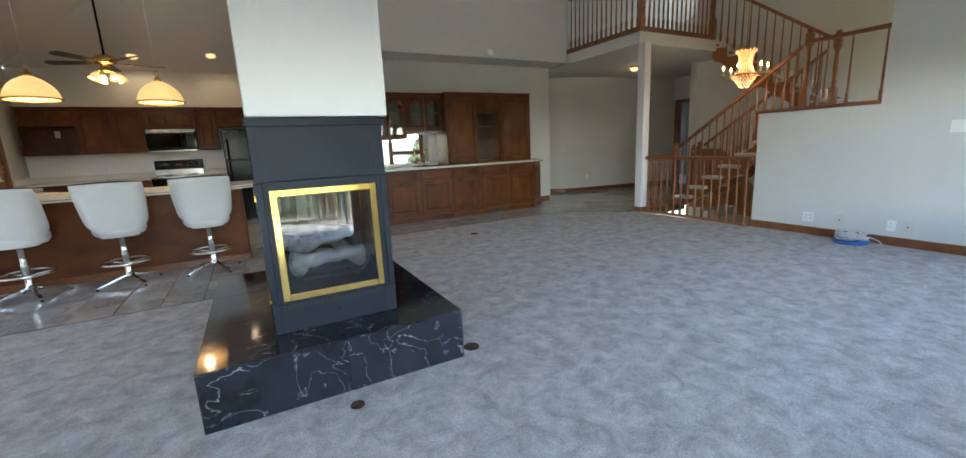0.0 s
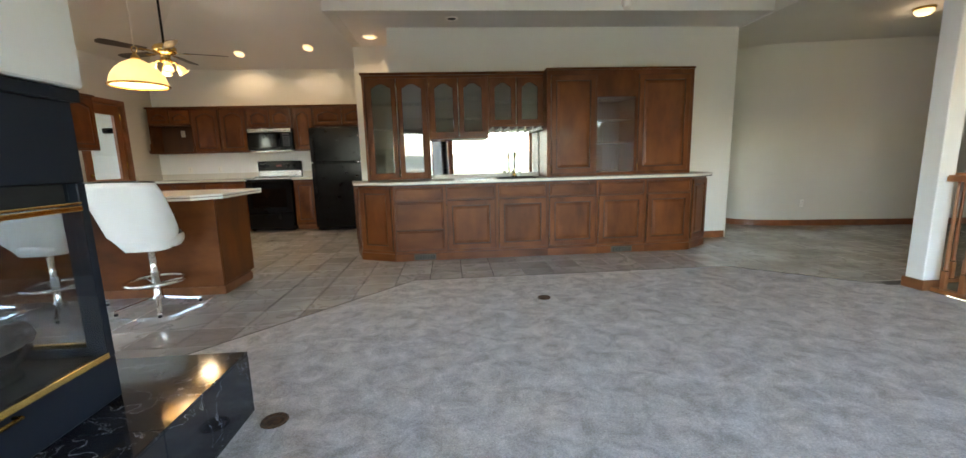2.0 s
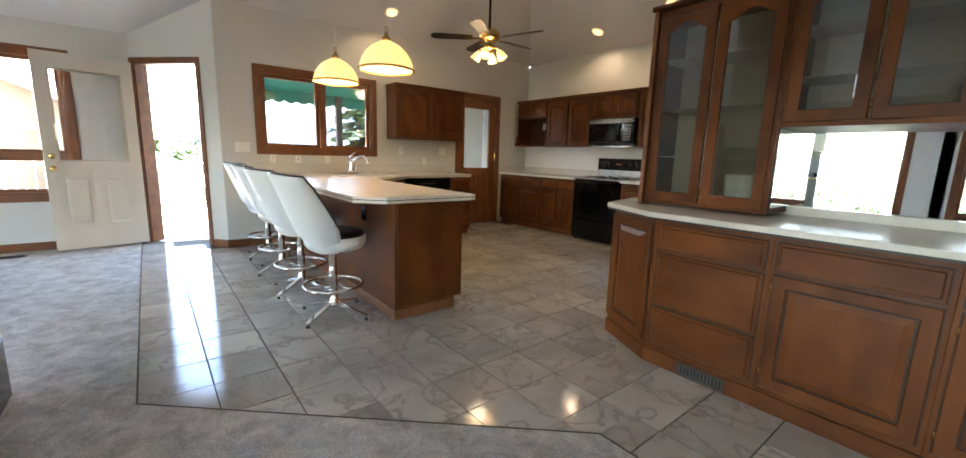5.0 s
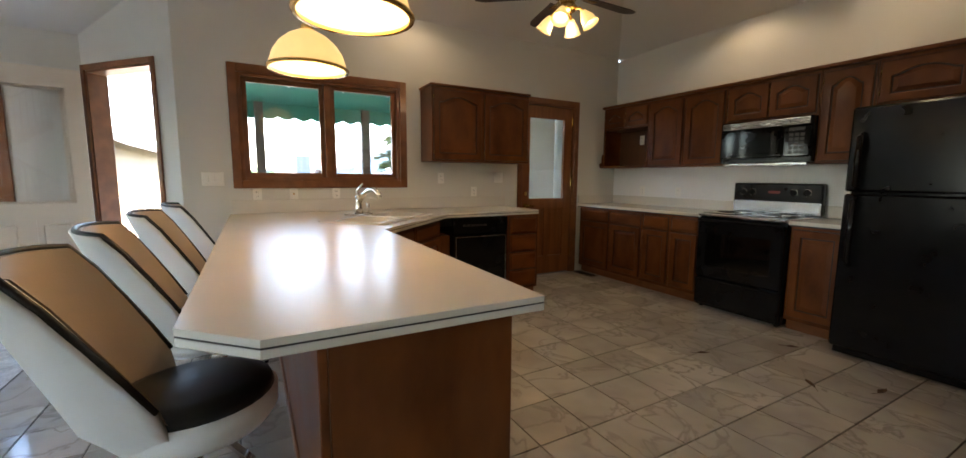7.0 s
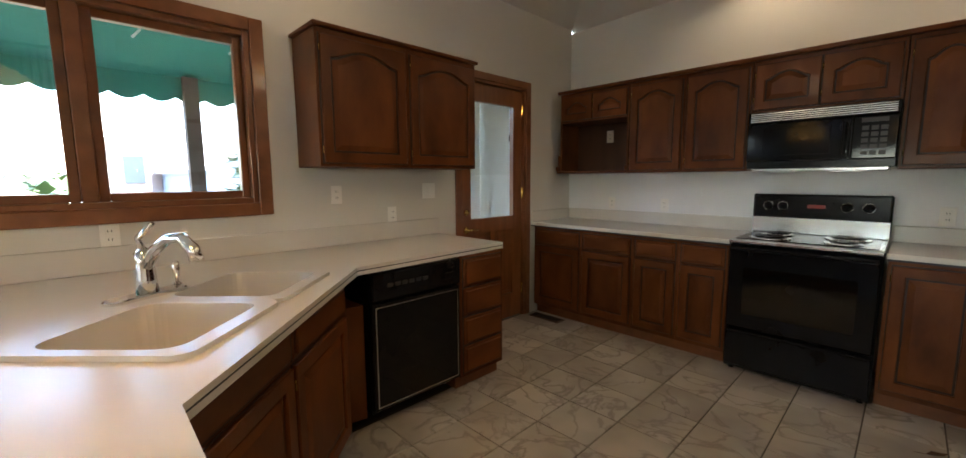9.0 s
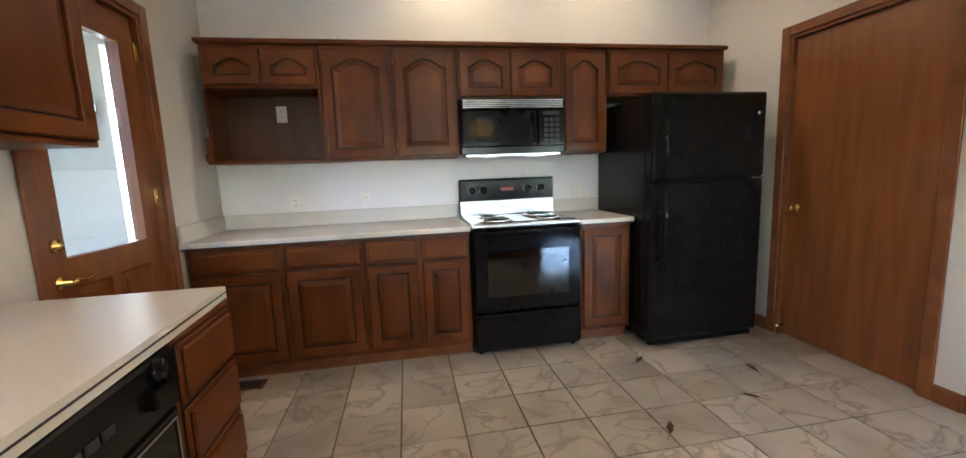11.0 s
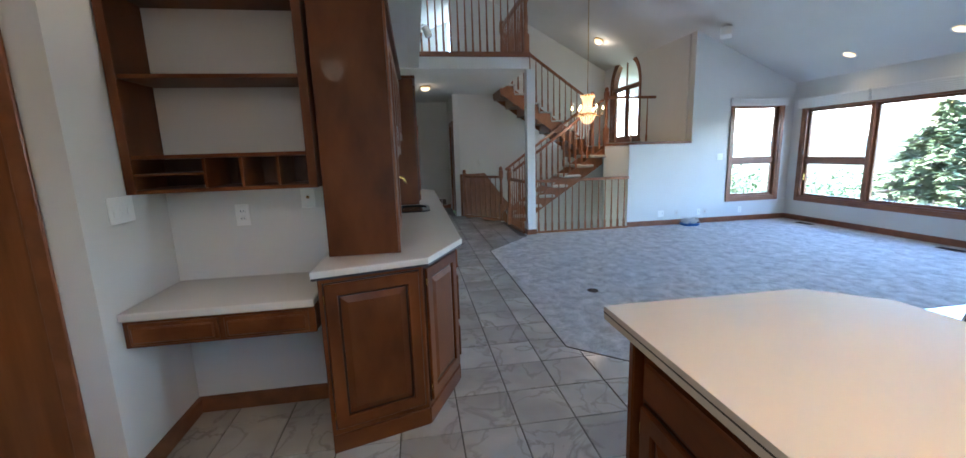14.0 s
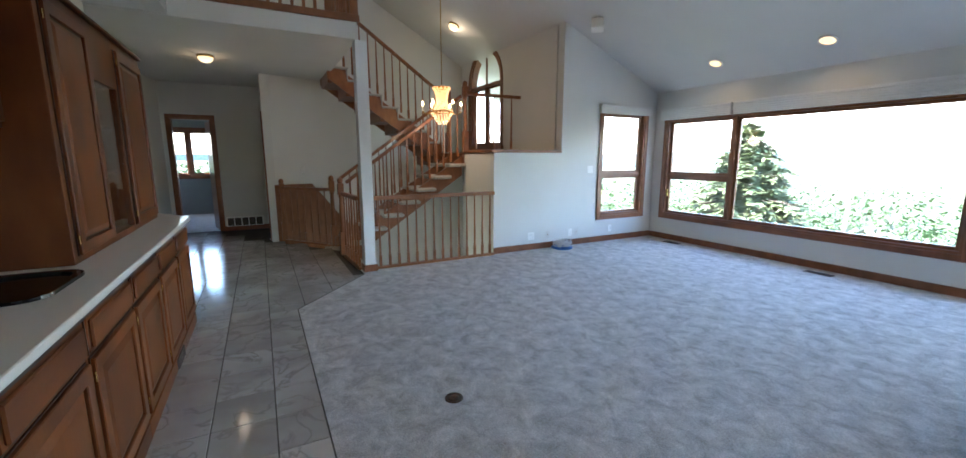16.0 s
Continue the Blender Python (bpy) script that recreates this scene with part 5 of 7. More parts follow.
eb = thing("bar_corner", "maple end block of the wet bar", "cabinet")
part("body", Geo().prism([(5.042, 7.33), (5.37, 7.575), (5.37, 7.94), (5.042, 7.94)], 0.002, 0.872), M_WOOD, eb)
counter("countertop", [(0.94, 7.975), (1.07, 7.455), (1.49, 7.245), (5.07, 7.245), (5.44, 7.515), (5.44, 7.945), (1.475, 7.945), (1.475, 7.975)], 0.915, "white laminate bar top with slanted ends", th=0.042)
for x0 in (1.74, 4.07):
    v = thing("floor_register", "brown louvred heating register in the bar plinth", "vent", Matrix.Translation((x0, 7.274, 0.012)), "plinth registers")
    part("frame", frame_bars(0, 0, 0.25, 0.07, 0.010, -0.006, 0.004, 0.001), M_GROUT, v)
    part("backing", Geo().box(0.01, 0.001, 0.01, 0.24, 0.004, 0.06), M_DARK, v)
    for k in range(12):
        part("slat", Geo().box(0.014 + k * 0.0187, -0.004, 0.012, 0.022 + k * 0.0187, 0.001, 0.058), M_GROUT, v)

UPF = Matrix.Translation((0, 7.62, 0))
upper_unit(1.235, 1.96, 0.93, 2.12, UPF, 2, "tall bar cabinet with two smoked arched glass doors", pane=M_SMOKE, group="bar wall cabinets", arch=0.05, depth=0.325, shelves=3)
upper_unit(1.962, 2.665, 1.395, 2.12, UPF, 2, "bar wall cabinet with two arched glass doors", pane=M_SMOKE, group="bar wall cabinets", arch=0.05, depth=0.325, shelves=2)
upper_unit(2.667, 3.335, 1.525, 2.12, UPF, 2, "short bar wall cabinet with two arched glass doors", pane=M_SMOKE, group="bar wall cabinets", arch=0.05, depth=0.325, shelves=1)
bar_end = thing("bar_end", "tall dark maple end panel of the bar cabinets", "panel")
part("end_panel", Geo().box(1.216, 7.600, 0.917, 1.233, 7.943, 2.12, 0.002), M_WOOD, bar_end)
part("edge_stile", Geo().box(1.212, 7.588, 0.917, 1.237, 7.599, 2.12, 0.002), M_TRIM, bar_end)
tagged(part("cabinet_moulding", Geo().box(1.195, 7.575, 2.121, 3.335, 7.94, 2.15, 0.006), M_WOODH), "maple moulding along the bar cabinets", "moulding")
gr = thing("stemware_rack", "white wooden stemware rack under a bar cabinet", "rack", Matrix.Translation((2.68, 7.63, 1.48)))
for k in range(7):
    part("slat", Geo().box(0.02 + k * 0.097, 0, 0.0, 0.062 + k * 0.097, 0.29, 0.012, 0.003).box(0.036 + k * 0.097, 0, 0.012, 0.046 + k * 0.097, 0.29, 0.044), M_WHITE, gr)
mir = thing("bar_mirror", "clear mirror behind the wet bar", "mirror")
part("back_mirror", Geo().box(1.964, 7.938, 0.965, 3.333, 7.946, 1.520), M_MIRROR, mir)
part("side_mirror", Geo().box(1.964, 7.64, 0.965, 1.969, 7.935, 1.39), M_MIRROR, mir)
tagged(part("splashback", Geo().box(1.97, 7.925, 0.916, 3.32, 7.944, 0.964, 0.002), M_LAMINATE), "white laminate upstand behind the bar sink", "backsplash")
tc = thing("tall_cabinet", "tall maple bar cabinet with two doors and an open glazed middle", "cabinet", Matrix.Translation((3.34, 7.47, 0)))
W = 1.77
part("body", Geo().box(0, 0, 0.917, 0.60, 0.475, 2.135, 0.002).box(1.06, 0, 0.917, W, 0.475, 2.135, 0.002).box(0.60, 0.0, 1.83, 1.06, 0.475, 2.135).box(0.60, 0.0, 0.917, 1.06, 0.475, 0.955), M_WOOD, tc)
part("back", Geo().box(0.601, 0.46, 0.956, 1.059, 0.474, 1.829), M_DARKBROWN, tc)
for z in (1.30, 1.58):
    part("shelf", Geo().box(0.602, 0.05, z, 1.058, 0.455, z + 0.014), M_WOODH, tc)
door(tc, 0.05, 0.955, 0.575, 2.075)
door(tc, 1.10, 0.955, 1.72, 2.075)
gdp = part("pane", Geo().box(0.602, 0.012, 0.957, 1.058, 0.017, 1.828), M_PANE, tc)
gdp.visible_shadow = False
part("moulding", Geo().box(-0.014, -0.022, 2.136, W + 0.006, 0.475, 2.160, 0.006), M_WOODH, tc)
for z in (1.14, 1.45, 1.78, 2.10):
    part("end_shelf", Geo().prism([(W, 0.16), (W + 0.10, 0.22), (W + 0.13, 0.32), (W + 0.13, 0.475), (W, 0.475)], z, z + 0.018, 0.004), M_WOODH, tc)
bs = thing("bar_sink", "black oval bar sink set in the bar top", "sink", Matrix.Translation((2.98, 7.55, 0.916)))
part("bowl", ring(rim(-0.24, -0.17, 0.24, 0.19, 0.10), rim(-0.21, -0.14, 0.21, 0.12, 0.09), 0.0, 0.012, 0.002), M_BLACK, bs)
bf = thing("bar_faucet", "brass gooseneck bar faucet with two handles", "faucet", Matrix.Translation((2.98, 7.70, 0.928)))
part("base", Geo().lathe([(0.026, 0), (0.022, 0.02), (0.014, 0.04)], 16), M_BRASS, bf)
part("spout", Geo().tube([(0, 0, 0.03), (0, 0, 0.22), (0, -0.02, 0.27), (0, -0.06, 0.295), (0, -0.10, 0.275), (0, -0.115, 0.23)], 0.011, 10), M_BRASS, bf)
for s in (-1, 1):
    part("handle", Geo().lathe([(0.010, 0.0), (0.012, 0.022), (0.024, 0.026), (0.027, 0.045), (0.020, 0.058), (0.0, 0.060)], 8, Matrix.Translation((0.062 * s, 0.0, 0.0)), False), M_WHITE, bf, "clear faceted knob")
# ---- fireplace ----
ch = structure("column", Geo().box(0.268, 2.915, 1.411, 0.955, 4.10, 4.9, 0.006), M_COLUMN, "white painted chimney column above the fireplace", "column")
hearth = thing("hearth", "raised black marble hearth with white veins", "hearth")
HX0, HX1, HY0, HY1, HZ = -0.078, 1.23, 2.685, 4.40, 0.295
part("core", Geo().box(HX0 + 0.012, HY0 + 0.012, 0, HX1 - 0.012, HY1 - 0.012, HZ - 0.012), M_DARK, hearth)
def slabs(x0, x1, n):
    return [(x0 + (x1 - x0) * k / n + 0.0008, x0 + (x1 - x0) * (k + 1) / n - 0.0008) for k in range(n)]
for a, b in slabs(HX0, HX1, 2):
    part("slab", Geo().box(a, HY0, 0, b, HY0 + 0.012, HZ - 0.012, 0.0015), M_HEARTH, hearth)
    part("slab", Geo().box(a, HY1 - 0.012, 0, b, HY1, HZ - 0.012, 0.0015), M_HEARTH, hearth)
for a, b in slabs(HY0 + 0.012, HY1 - 0.012, 3):
    part("slab", Geo().box(HX0, a, 0, HX0 + 0.012, b, HZ - 0.012, 0.0015), M_HEARTH, hearth)
    part("slab", Geo().box(HX1 - 0.012, a, 0, HX1, b, HZ - 0.012, 0.0015), M_HEARTH, hearth)
for a, b in slabs(HX0, HX1, 2):
    for c, d in slabs(HY0, HY1, 3):
        part("slab", Geo().box(a, c, HZ - 0.012, b, d, HZ, 0.0015), M_HEARTH, hearth)

FX0, FX1, FY0, FY1 = 0.265, 0.92, 2.93, 4.08
fp = thing("fireplace", "four-sided black steel gas fireplace with brass frames", "fireplace", Matrix.Translation((0, 0, HZ)))
part("base", Geo().box(FX0, FY0, 0.0, FX1, FY1, 0.16, 0.004), M_FIREBOX, fp)
part("hood", Geo().box(FX0, FY0, 0.80, FX1, FY1, 1.105, 0.004), M_FIREBOX, fp)
part("top_band", Geo().box(FX0 - 0.008, FY0 - 0.006, 1.07, FX1 + 0.018, FY1 + 0.02, 1.112, 0.003), M_FIREBOX, fp)
for x in (FX0, FX1 - 0.035):
    for y in (FY0, FY1 - 0.035):
        part("corner_post", Geo().box(x, y, 0.161, x + 0.035, y + 0.035, 0.799, 0.003), M_FIREBOX, fp)
for x in (FX0 + 0.055, FX1 - 0.058):
    part("side_strip", Geo().box(x, FY0 - 0.003, 0.01, x + 0.003, FY0 - 0.0002, 1.06), M_DARK, fp)
for y0, y1 in ((FY0 + 0.0005, FY0 + 0.012), (FY1 - 0.012, FY1 - 0.0005)):
    part("surround", Geo().box(FX0 + 0.036, y0, 0.161, FX0 + 0.075, y1, 0.799).box(FX1 - 0.085, y0, 0.161, FX1 - 0.036, y1, 0.799).box(FX0 + 0.075, y0, 0.74, FX1 - 0.085, y1, 0.799).box(FX0 + 0.075, y0, 0.161, FX1 - 0.085, y1, 0.195), M_FIREBOX, fp)
part("floor_pan", Geo().box(FX0 + 0.04, FY0 + 0.04, 0.161, FX1 - 0.04, FY1 - 0.04, 0.175), M_SOOT, fp)
part("inner_hood", Geo().box(FX0 + 0.04, FY0 + 0.04, 0.72, FX1 - 0.04, FY1 - 0.04, 0.798), M_SOOT, fp)
part("burner_pipe", Geo().tube([(0.45, 3.2, 0.19), (0.45, 3.9, 0.19)], 0.018, 8).tube([(0.76, 3.2, 0.19), (0.76, 3.9, 0.19)], 0.018, 8), M_SOOT, fp)
for k in range(6):
    y = 3.12 + k * 0.15
    part("grate_bar", Geo().tube([(0.36, y, 0.30), (0.42, y, 0.23), (0.60, y, 0.22), (0.78, y, 0.23), (0.84, y, 0.30)], 0.010, 6), M_SOOT, fp)
rnd = random.Random(5)
for k, (a, b, r) in enumerate((((0.42, 3.05, 0.30), (0.50, 3.95, 0.30), 0.065), ((0.76, 3.10, 0.30), (0.70, 4.0, 0.30), 0.06), ((0.42, 3.2, 0.40), (0.80, 3.5, 0.40), 0.05), ((0.80, 3.55, 0.40), (0.40, 3.9, 0.41), 0.05), ((0.40, 3.02, 0.36), (0.78, 3.12, 0.34), 0.055))):
    A, Bv = Vector(a), Vector(b)
    pts = [A.lerp(Bv, t / 8) + Vector((rnd.uniform(-0.012, 0.012), 0, rnd.uniform(-0.012, 0.012))) for t in range(9)]
    part("log", Geo().tube(pts, [r * 0.78 * rnd.uniform(0.8, 1.12) for _ in pts], 10), M_LOG, fp, "pale ceramic log")
for k, (y, tilt) in enumerate(((FY0, 0), (FY1, 0))):
    s = -1 if k == 0 else 1
    ya, yb = (y - 0.016, y - 0.001) if k == 0 else (y + 0.001, y + 0.016)
    fr_ = part("brass_frame", frame_bars(FX0 + 0.058, 0.175, FX1 - 0.064, 0.76, 0.035, ya, yb, 0.003), M_BRASS, fp, "polished brass frame")
    pn = part("pane", Geo().box(FX0 + 0.088, min(ya, yb) + 0.006, 0.205, FX1 - 0.094, min(ya, yb) + 0.010, 0.73), M_FIREPANE, fr_)
    pn.visible_shadow = False
    for j in range(25):
        part("louvre", Geo().box(FX0 + 0.05 + j * 0.0215, (FY0 - 0.005) if k == 0 else FY1, 0.125, FX0 + 0.063 + j * 0.0215, FY0 if k == 0 else FY1 + 0.005, 0.155), M_DARK, fp)
part("knob", Geo().lathe([(0.012, 0), (0.010, 0.012), (0, 0.014)], 10, Matrix.Translation((0.60, FY0 - 0.001, 0.08)) @ Matrix.Rotation(radians(90), 4, "X")), M_DARK, fp)
for x0, x1 in ((FX0 - 0.008, FX0 + 0.004), (FX1 - 0.004, FX1 + 0.008)):
    part("brass_strip", Geo().box(x0, FY0 + 0.035, 0.705, x1, FY1 - 0.035, 0.722, 0.002).box(x0, FY0 + 0.035, 0.728, x1, FY1 - 0.035, 0.735, 0.002), M_BRASS, fp, "polished brass strip")
    part("brass_strip", Geo().box(x0, FY0 + 0.035, 0.163, x1, FY1 - 0.035, 0.185, 0.002), M_BRASS, fp, "polished brass strip")
    pn = part("pane", Geo().box((x0 + x1) / 2 - 0.002, FY0 + 0.036, 0.186, (x0 + x1) / 2 + 0.002, FY1 - 0.036, 0.704), M_FIREPANE, fp)
    pn.visible_shadow = False
part("handle", Geo().tube([(FX1 + 0.004, 3.5, 0.150), (FX1 + 0.03, 3.5, 0.150), (FX1 + 0.03, 3.7, 0.150), (FX1 + 0.004, 3.7, 0.150)], 0.006, 8), M_BRASS, fp)


# ---- bar stools ----
def bar_stool(m):
    root = thing("bar_stool", "white vinyl swivel bar stool with black piping on a chrome base", "bar stool", m, "stools at the peninsula")
    nu, nv = 22, 12
    def shell(off, th):
        g = Geo()
        vs = []
        for j in range(nv + 1):
            v = j / nv
            for i in range(nu + 1):
                th_ = radians(-86 + 172 * i / nu)
                a = abs(math.degrees(th_))
                top = 1.045 - 0.012 * (a / 58) ** 2 if a < 58 else 1.033 - 0.358 * ((a - 58) / 28) ** 0.9
                z = 0.50 + (top - 0.50) * v
                lean = 0.30 * max(0, z - 0.55) + 0.01
                r = (0.188 + 0.052 * (z - 0.50) / 0.54 + off) * (0.70 + 0.30 * min(1, (z - 0.49) / 0.14)) * (math.sin(th_) ** 4 + math.cos(th_) ** 4) ** -0.18
                vs.append((r * math.sin(th_) * (1.0 + 0.10 * v), -r * math.cos(th_) * 0.86 - lean * (0.75 + 0.25 * max(0, math.cos(th_))), z))
        n = nu + 1
        return vs, n
    vo, n = shell(0.022, 0)
    vi, _ = shell(-0.014, 0)
    g = Geo()
    fs = [(j * n + i, j * n + i + 1, (j + 1) * n + i + 1, (j + 1) * n + i) for j in range(nv) for i in range(nu)]
    K = len(vo)
    rim_f = [(nv * n + i, nv * n + i + 1, K + nv * n + i + 1, K + nv * n + i) for i in range(nu)]
    side = [(j * n, (j + 1) * n, K + (j + 1) * n, K + j * n) for j in range(nv)] + [(j * n + nu, (j + 1) * n + nu, K + (j + 1) * n + nu, K + j * n + nu) for j in range(nv)]
    g.add(vo + vi, fs + rim_f + side, True)
    back = part("backrest", g, M_VINYL, root)
    g = Geo()
    g.add([(x * 0.985, y + 0.004, z) for x, y, z in vi], fs, True)
    part("inner_back", g, M_TAN, back, "tan vinyl lining")
    edge = [tuple((Vector(vo[nv * n + i]) + Vector(vi[nv * n + i])) / 2 + Vector((0, 0, 0.004))) for i in range(n)]
    part("piping", Geo().tube(edge, 0.010, 6), M_PIPING, back, "black piping")
    part("seat", Geo().lathe([(0.10, 0.50), (0.19, 0.515), (0.215, 0.55), (0.218, 0.60), (0.195, 0.615)], 28, Matrix.Translation((0, 0.025, 0))), M_VINYL, root)
    part("cushion", Geo().lathe([(0.208, 0.603), (0.20, 0.630), (0.15, 0.648), (0.0, 0.652)], 28, Matrix.Translation((0, 0.025, 0))), M_PIPING, root, "black seat cushion")
    part("column", Geo().lathe([(0.055, 0.08), (0.040, 0.10), (0.031, 0.115), (0.031, 0.30), (0.034, 0.305), (0.034, 0.315), (0.028, 0.32), (0.028, 0.49), (0.09, 0.50)], 20), M_CHROME, root)
    ringp = [(0.205 * math.cos(2 * math.pi * k / 32), 0.205 * math.sin(2 * math.pi * k / 32), 0.235) for k in range(32)]
    part("foot_ring", Geo().tube(ringp, 0.012, 8, True), M_CHROME, root)
    for k in range(3):
        a = 2 * math.pi * k / 3 + 0.4
        part("spoke", Geo().tube([(0.03 * math.cos(a), 0.03 * math.sin(a), 0.215), (0.205 * math.cos(a), 0.205 * math.sin(a), 0.232)], 0.008, 6), M_CHROME, root)
    for k in range(4):
        a = math.pi / 2 * k + 0.5
        c, s = math.cos(a), math.sin(a)
        leg = part("leg", Geo().beam((0.03 * c, 0.03 * s, 0.095), (0.285 * c, 0.285 * s, 0.028), 0.030, 0.020), M_CHROME, root)
        part("glide", Geo().lathe([(0.014, 0.0), (0.014, 0.016), (0.008, 0.02)], 10, Matrix.Translation((0.278 * c, 0.278 * s, 0))), M_PIPING, leg)
    return root


stool = bar_stool(pose(-0.235, 6.01, 0, 0, 0, 4))
for x, y, a in ((-0.975, 5.985, 7), (-1.72, 6.0, 2), (-2.47, 6.03, 9)):
    copy_thing(stool, pose(x, y, 0, 0, 0, a))


# ---- lamps ----
def lamp(name, x, y, z, watts, r=0.04, col=(1.0, 0.76, 0.50), spot=0):
    d = bpy.data.lights.new(name, "SPOT" if spot else "POINT")
    d.energy, d.color, d.shadow_soft_size = watts, col, r
    if spot:
        d.spot_size, d.spot_blend = radians(spot), 0.6
    o = new(name, d)
    o.location = (x, y, z)


def pendant(x, y, z):
    root = thing("pendant_lamp", "lit alabaster glass pendant lamp with a brass rim on a cord", "pendant lamp", Matrix.Translation((x, y, z)), "pendants over the peninsula")
    zt = ceil_z(x, y) - z
    part("shade", Geo().lathe([(0.216, 0.0), (0.212, 0.03), (0.195, 0.085), (0.160, 0.14), (0.11, 0.185), (0.055, 0.215), (0.03, 0.225), (0.028, 0.222), (0.053, 0.210), (0.107, 0.18), (0.156, 0.135), (0.19, 0.082), (0.207, 0.03), (0.211, 0.001)], 36), M_SHADE, root)
    part("rim", Geo().lathe([(0.208, -0.004), (0.226, -0.006), (0.230, 0.004), (0.222, 0.012), (0.21, 0.008), (0.208, -0.004)], 36), M_GOLD, root)
    part("cap", Geo().lathe([(0.036, 0.222), (0.034, 0.245), (0.020, 0.262), (0.012, 0.285), (0.0, 0.288)], 18), M_GOLD, root)
    part("loop", Geo().tube([(0.024 * math.cos(k * math.pi / 8), 0, 0.308 + 0.024 * math.sin(k * math.pi / 8)) for k in range(16)], 0.004, 6, True), M_GOLD, root)
    part("cord", Geo().tube([(0, 0, 0.33), (0, 0, zt - 0.02)], 0.004, 6), M_CORD, root)
    part("canopy", Geo().lathe([(0.02, zt - 0.06), (0.06, zt - 0.03), (0.065, zt + 0.03)], 18), M_GOLD, root)
    part("bulb", Geo().lathe([(0.013, 0.20), (0.015, 0.17), (0.032, 0.13), (0.030, 0.10), (0.0, 0.08)], 14), M_BULB, root)
    lamp("pendant_light", x, y, z + 0.06, 0.32)


pendant(-1.55, 6.545, 1.875)
pendant(-0.52, 6.59, 1.86)

# ceiling fan
fx, fy = -1.27, 8.25
fan = thing("ceiling_fan", "brass ceiling fan with five dark blades and lit tulip shades", "ceiling fan", Matrix.Translation((fx, fy, 0)))
part("downrod", Geo().tube([(0, 0, 2.66), (0, 0, ceil_z(fx, fy) - 0.02)], 0.014, 10), M_BLACK, fan)
part("canopy", Geo().lathe([(0.02, ceil_z(fx, fy) - 0.10), (0.07, ceil_z(fx, fy) - 0.04), (0.075, ceil_z(fx, fy) + 0.04)], 20), M_GOLD, fan)
part("motor", Geo().lathe([(0.03, 2.66), (0.06, 2.64), (0.10, 2.63), (0.125, 2.60), (0.125, 2.55), (0.10, 2.53), (0.06, 2.52), (0.055, 2.47), (0.07, 2.46), (0.06, 2.43), (0.0, 2.42)], 28), M_GOLD, fan)
for k in range(5):
    a = radians(72 * k + 20)
    m = Matrix.Rotation(a, 4, "Z") @ Matrix.Translation((0, 0, 2.545)) @ Matrix.Rotation(radians(11), 4, "X")
    bl = part("blade", Geo().prism([(0.20, -0.05), (0.60, -0.068), (0.66, -0.05), (0.68, 0.0), (0.66, 0.05), (0.60, 0.068), (0.20, 0.05)], 0.0, 0.008, 0.002, m), M_BLADE, fan, "dark wooden blade")
    part("blade_arm", Geo().prism([(0.09, -0.014), (0.20, -0.018), (0.27, -0.03), (0.27, 0.03), (0.20, 0.018), (0.09, 0.014)], -0.006, -0.001, 0, m), M_GOLD, bl)
for k in range(4):
    a = radians(90 * k + 35)
    c, s = math.cos(a), math.sin(a)
    arm = part("light_arm", Geo().tube([(0.04 * c, 0.04 * s, 2.44), (0.09 * c, 0.09 * s, 2.44), (0.115 * c, 0.115 * s, 2.41)], 0.010, 8), M_GOLD, fan)
    m = Matrix.Translation((0.115 * c, 0.115 * s, 2.41)) @ Matrix.Rotation(a, 4, "Z") @ Matrix.Rotation(radians(-32), 4, "Y")
    part("shade", Geo().lathe([(0.022, 0.0), (0.030, -0.02), (0.046, -0.055), (0.050, -0.085), (0.062, -0.11), (0.060, -0.11), (0.046, -0.085), (0.042, -0.055), (0.026, -0.02)], 18, m), M_SHADE, arm)
    part("bulb", Geo().lathe([(0.0, -0.10), (0.022, -0.085), (0.026, -0.06), (0.012, -0.03)], 12, m), M_BULB, arm)
lamp("fan_light", fx, fy, 2.28, 0.42, 0.10)


def downlight(x, y, z, slope, watts, sx=0.0):
    """A recessed can flush with the ceiling; slope tips it along y, sx along x."""
    m = Matrix.Translation((x, y, z - 0.012)) @ Matrix.Rotation(math.atan(slope), 4, "X") @ Matrix.Rotation(-math.atan(sx), 4, "Y")
    root = thing("downlight", "lit recessed ceiling light with a white trim ring", "ceiling light", m, "recessed ceiling lights")
    part("trim_ring", Geo().lathe([(0.075, 0.012), (0.095, 0.012), (0.097, 0.004), (0.088, 0.0), (0.078, 0.002), (0.075, 0.012)], 28), M_WHITE, root)
    part("lens", Geo().lathe([(0.076, 0.006), (0.05, 0.0), (0.0, -0.002)], 24), M_CAN, root)
    lamp("downlight_lamp", x, y, z - 0.06, watts, 0.05, spot=150)


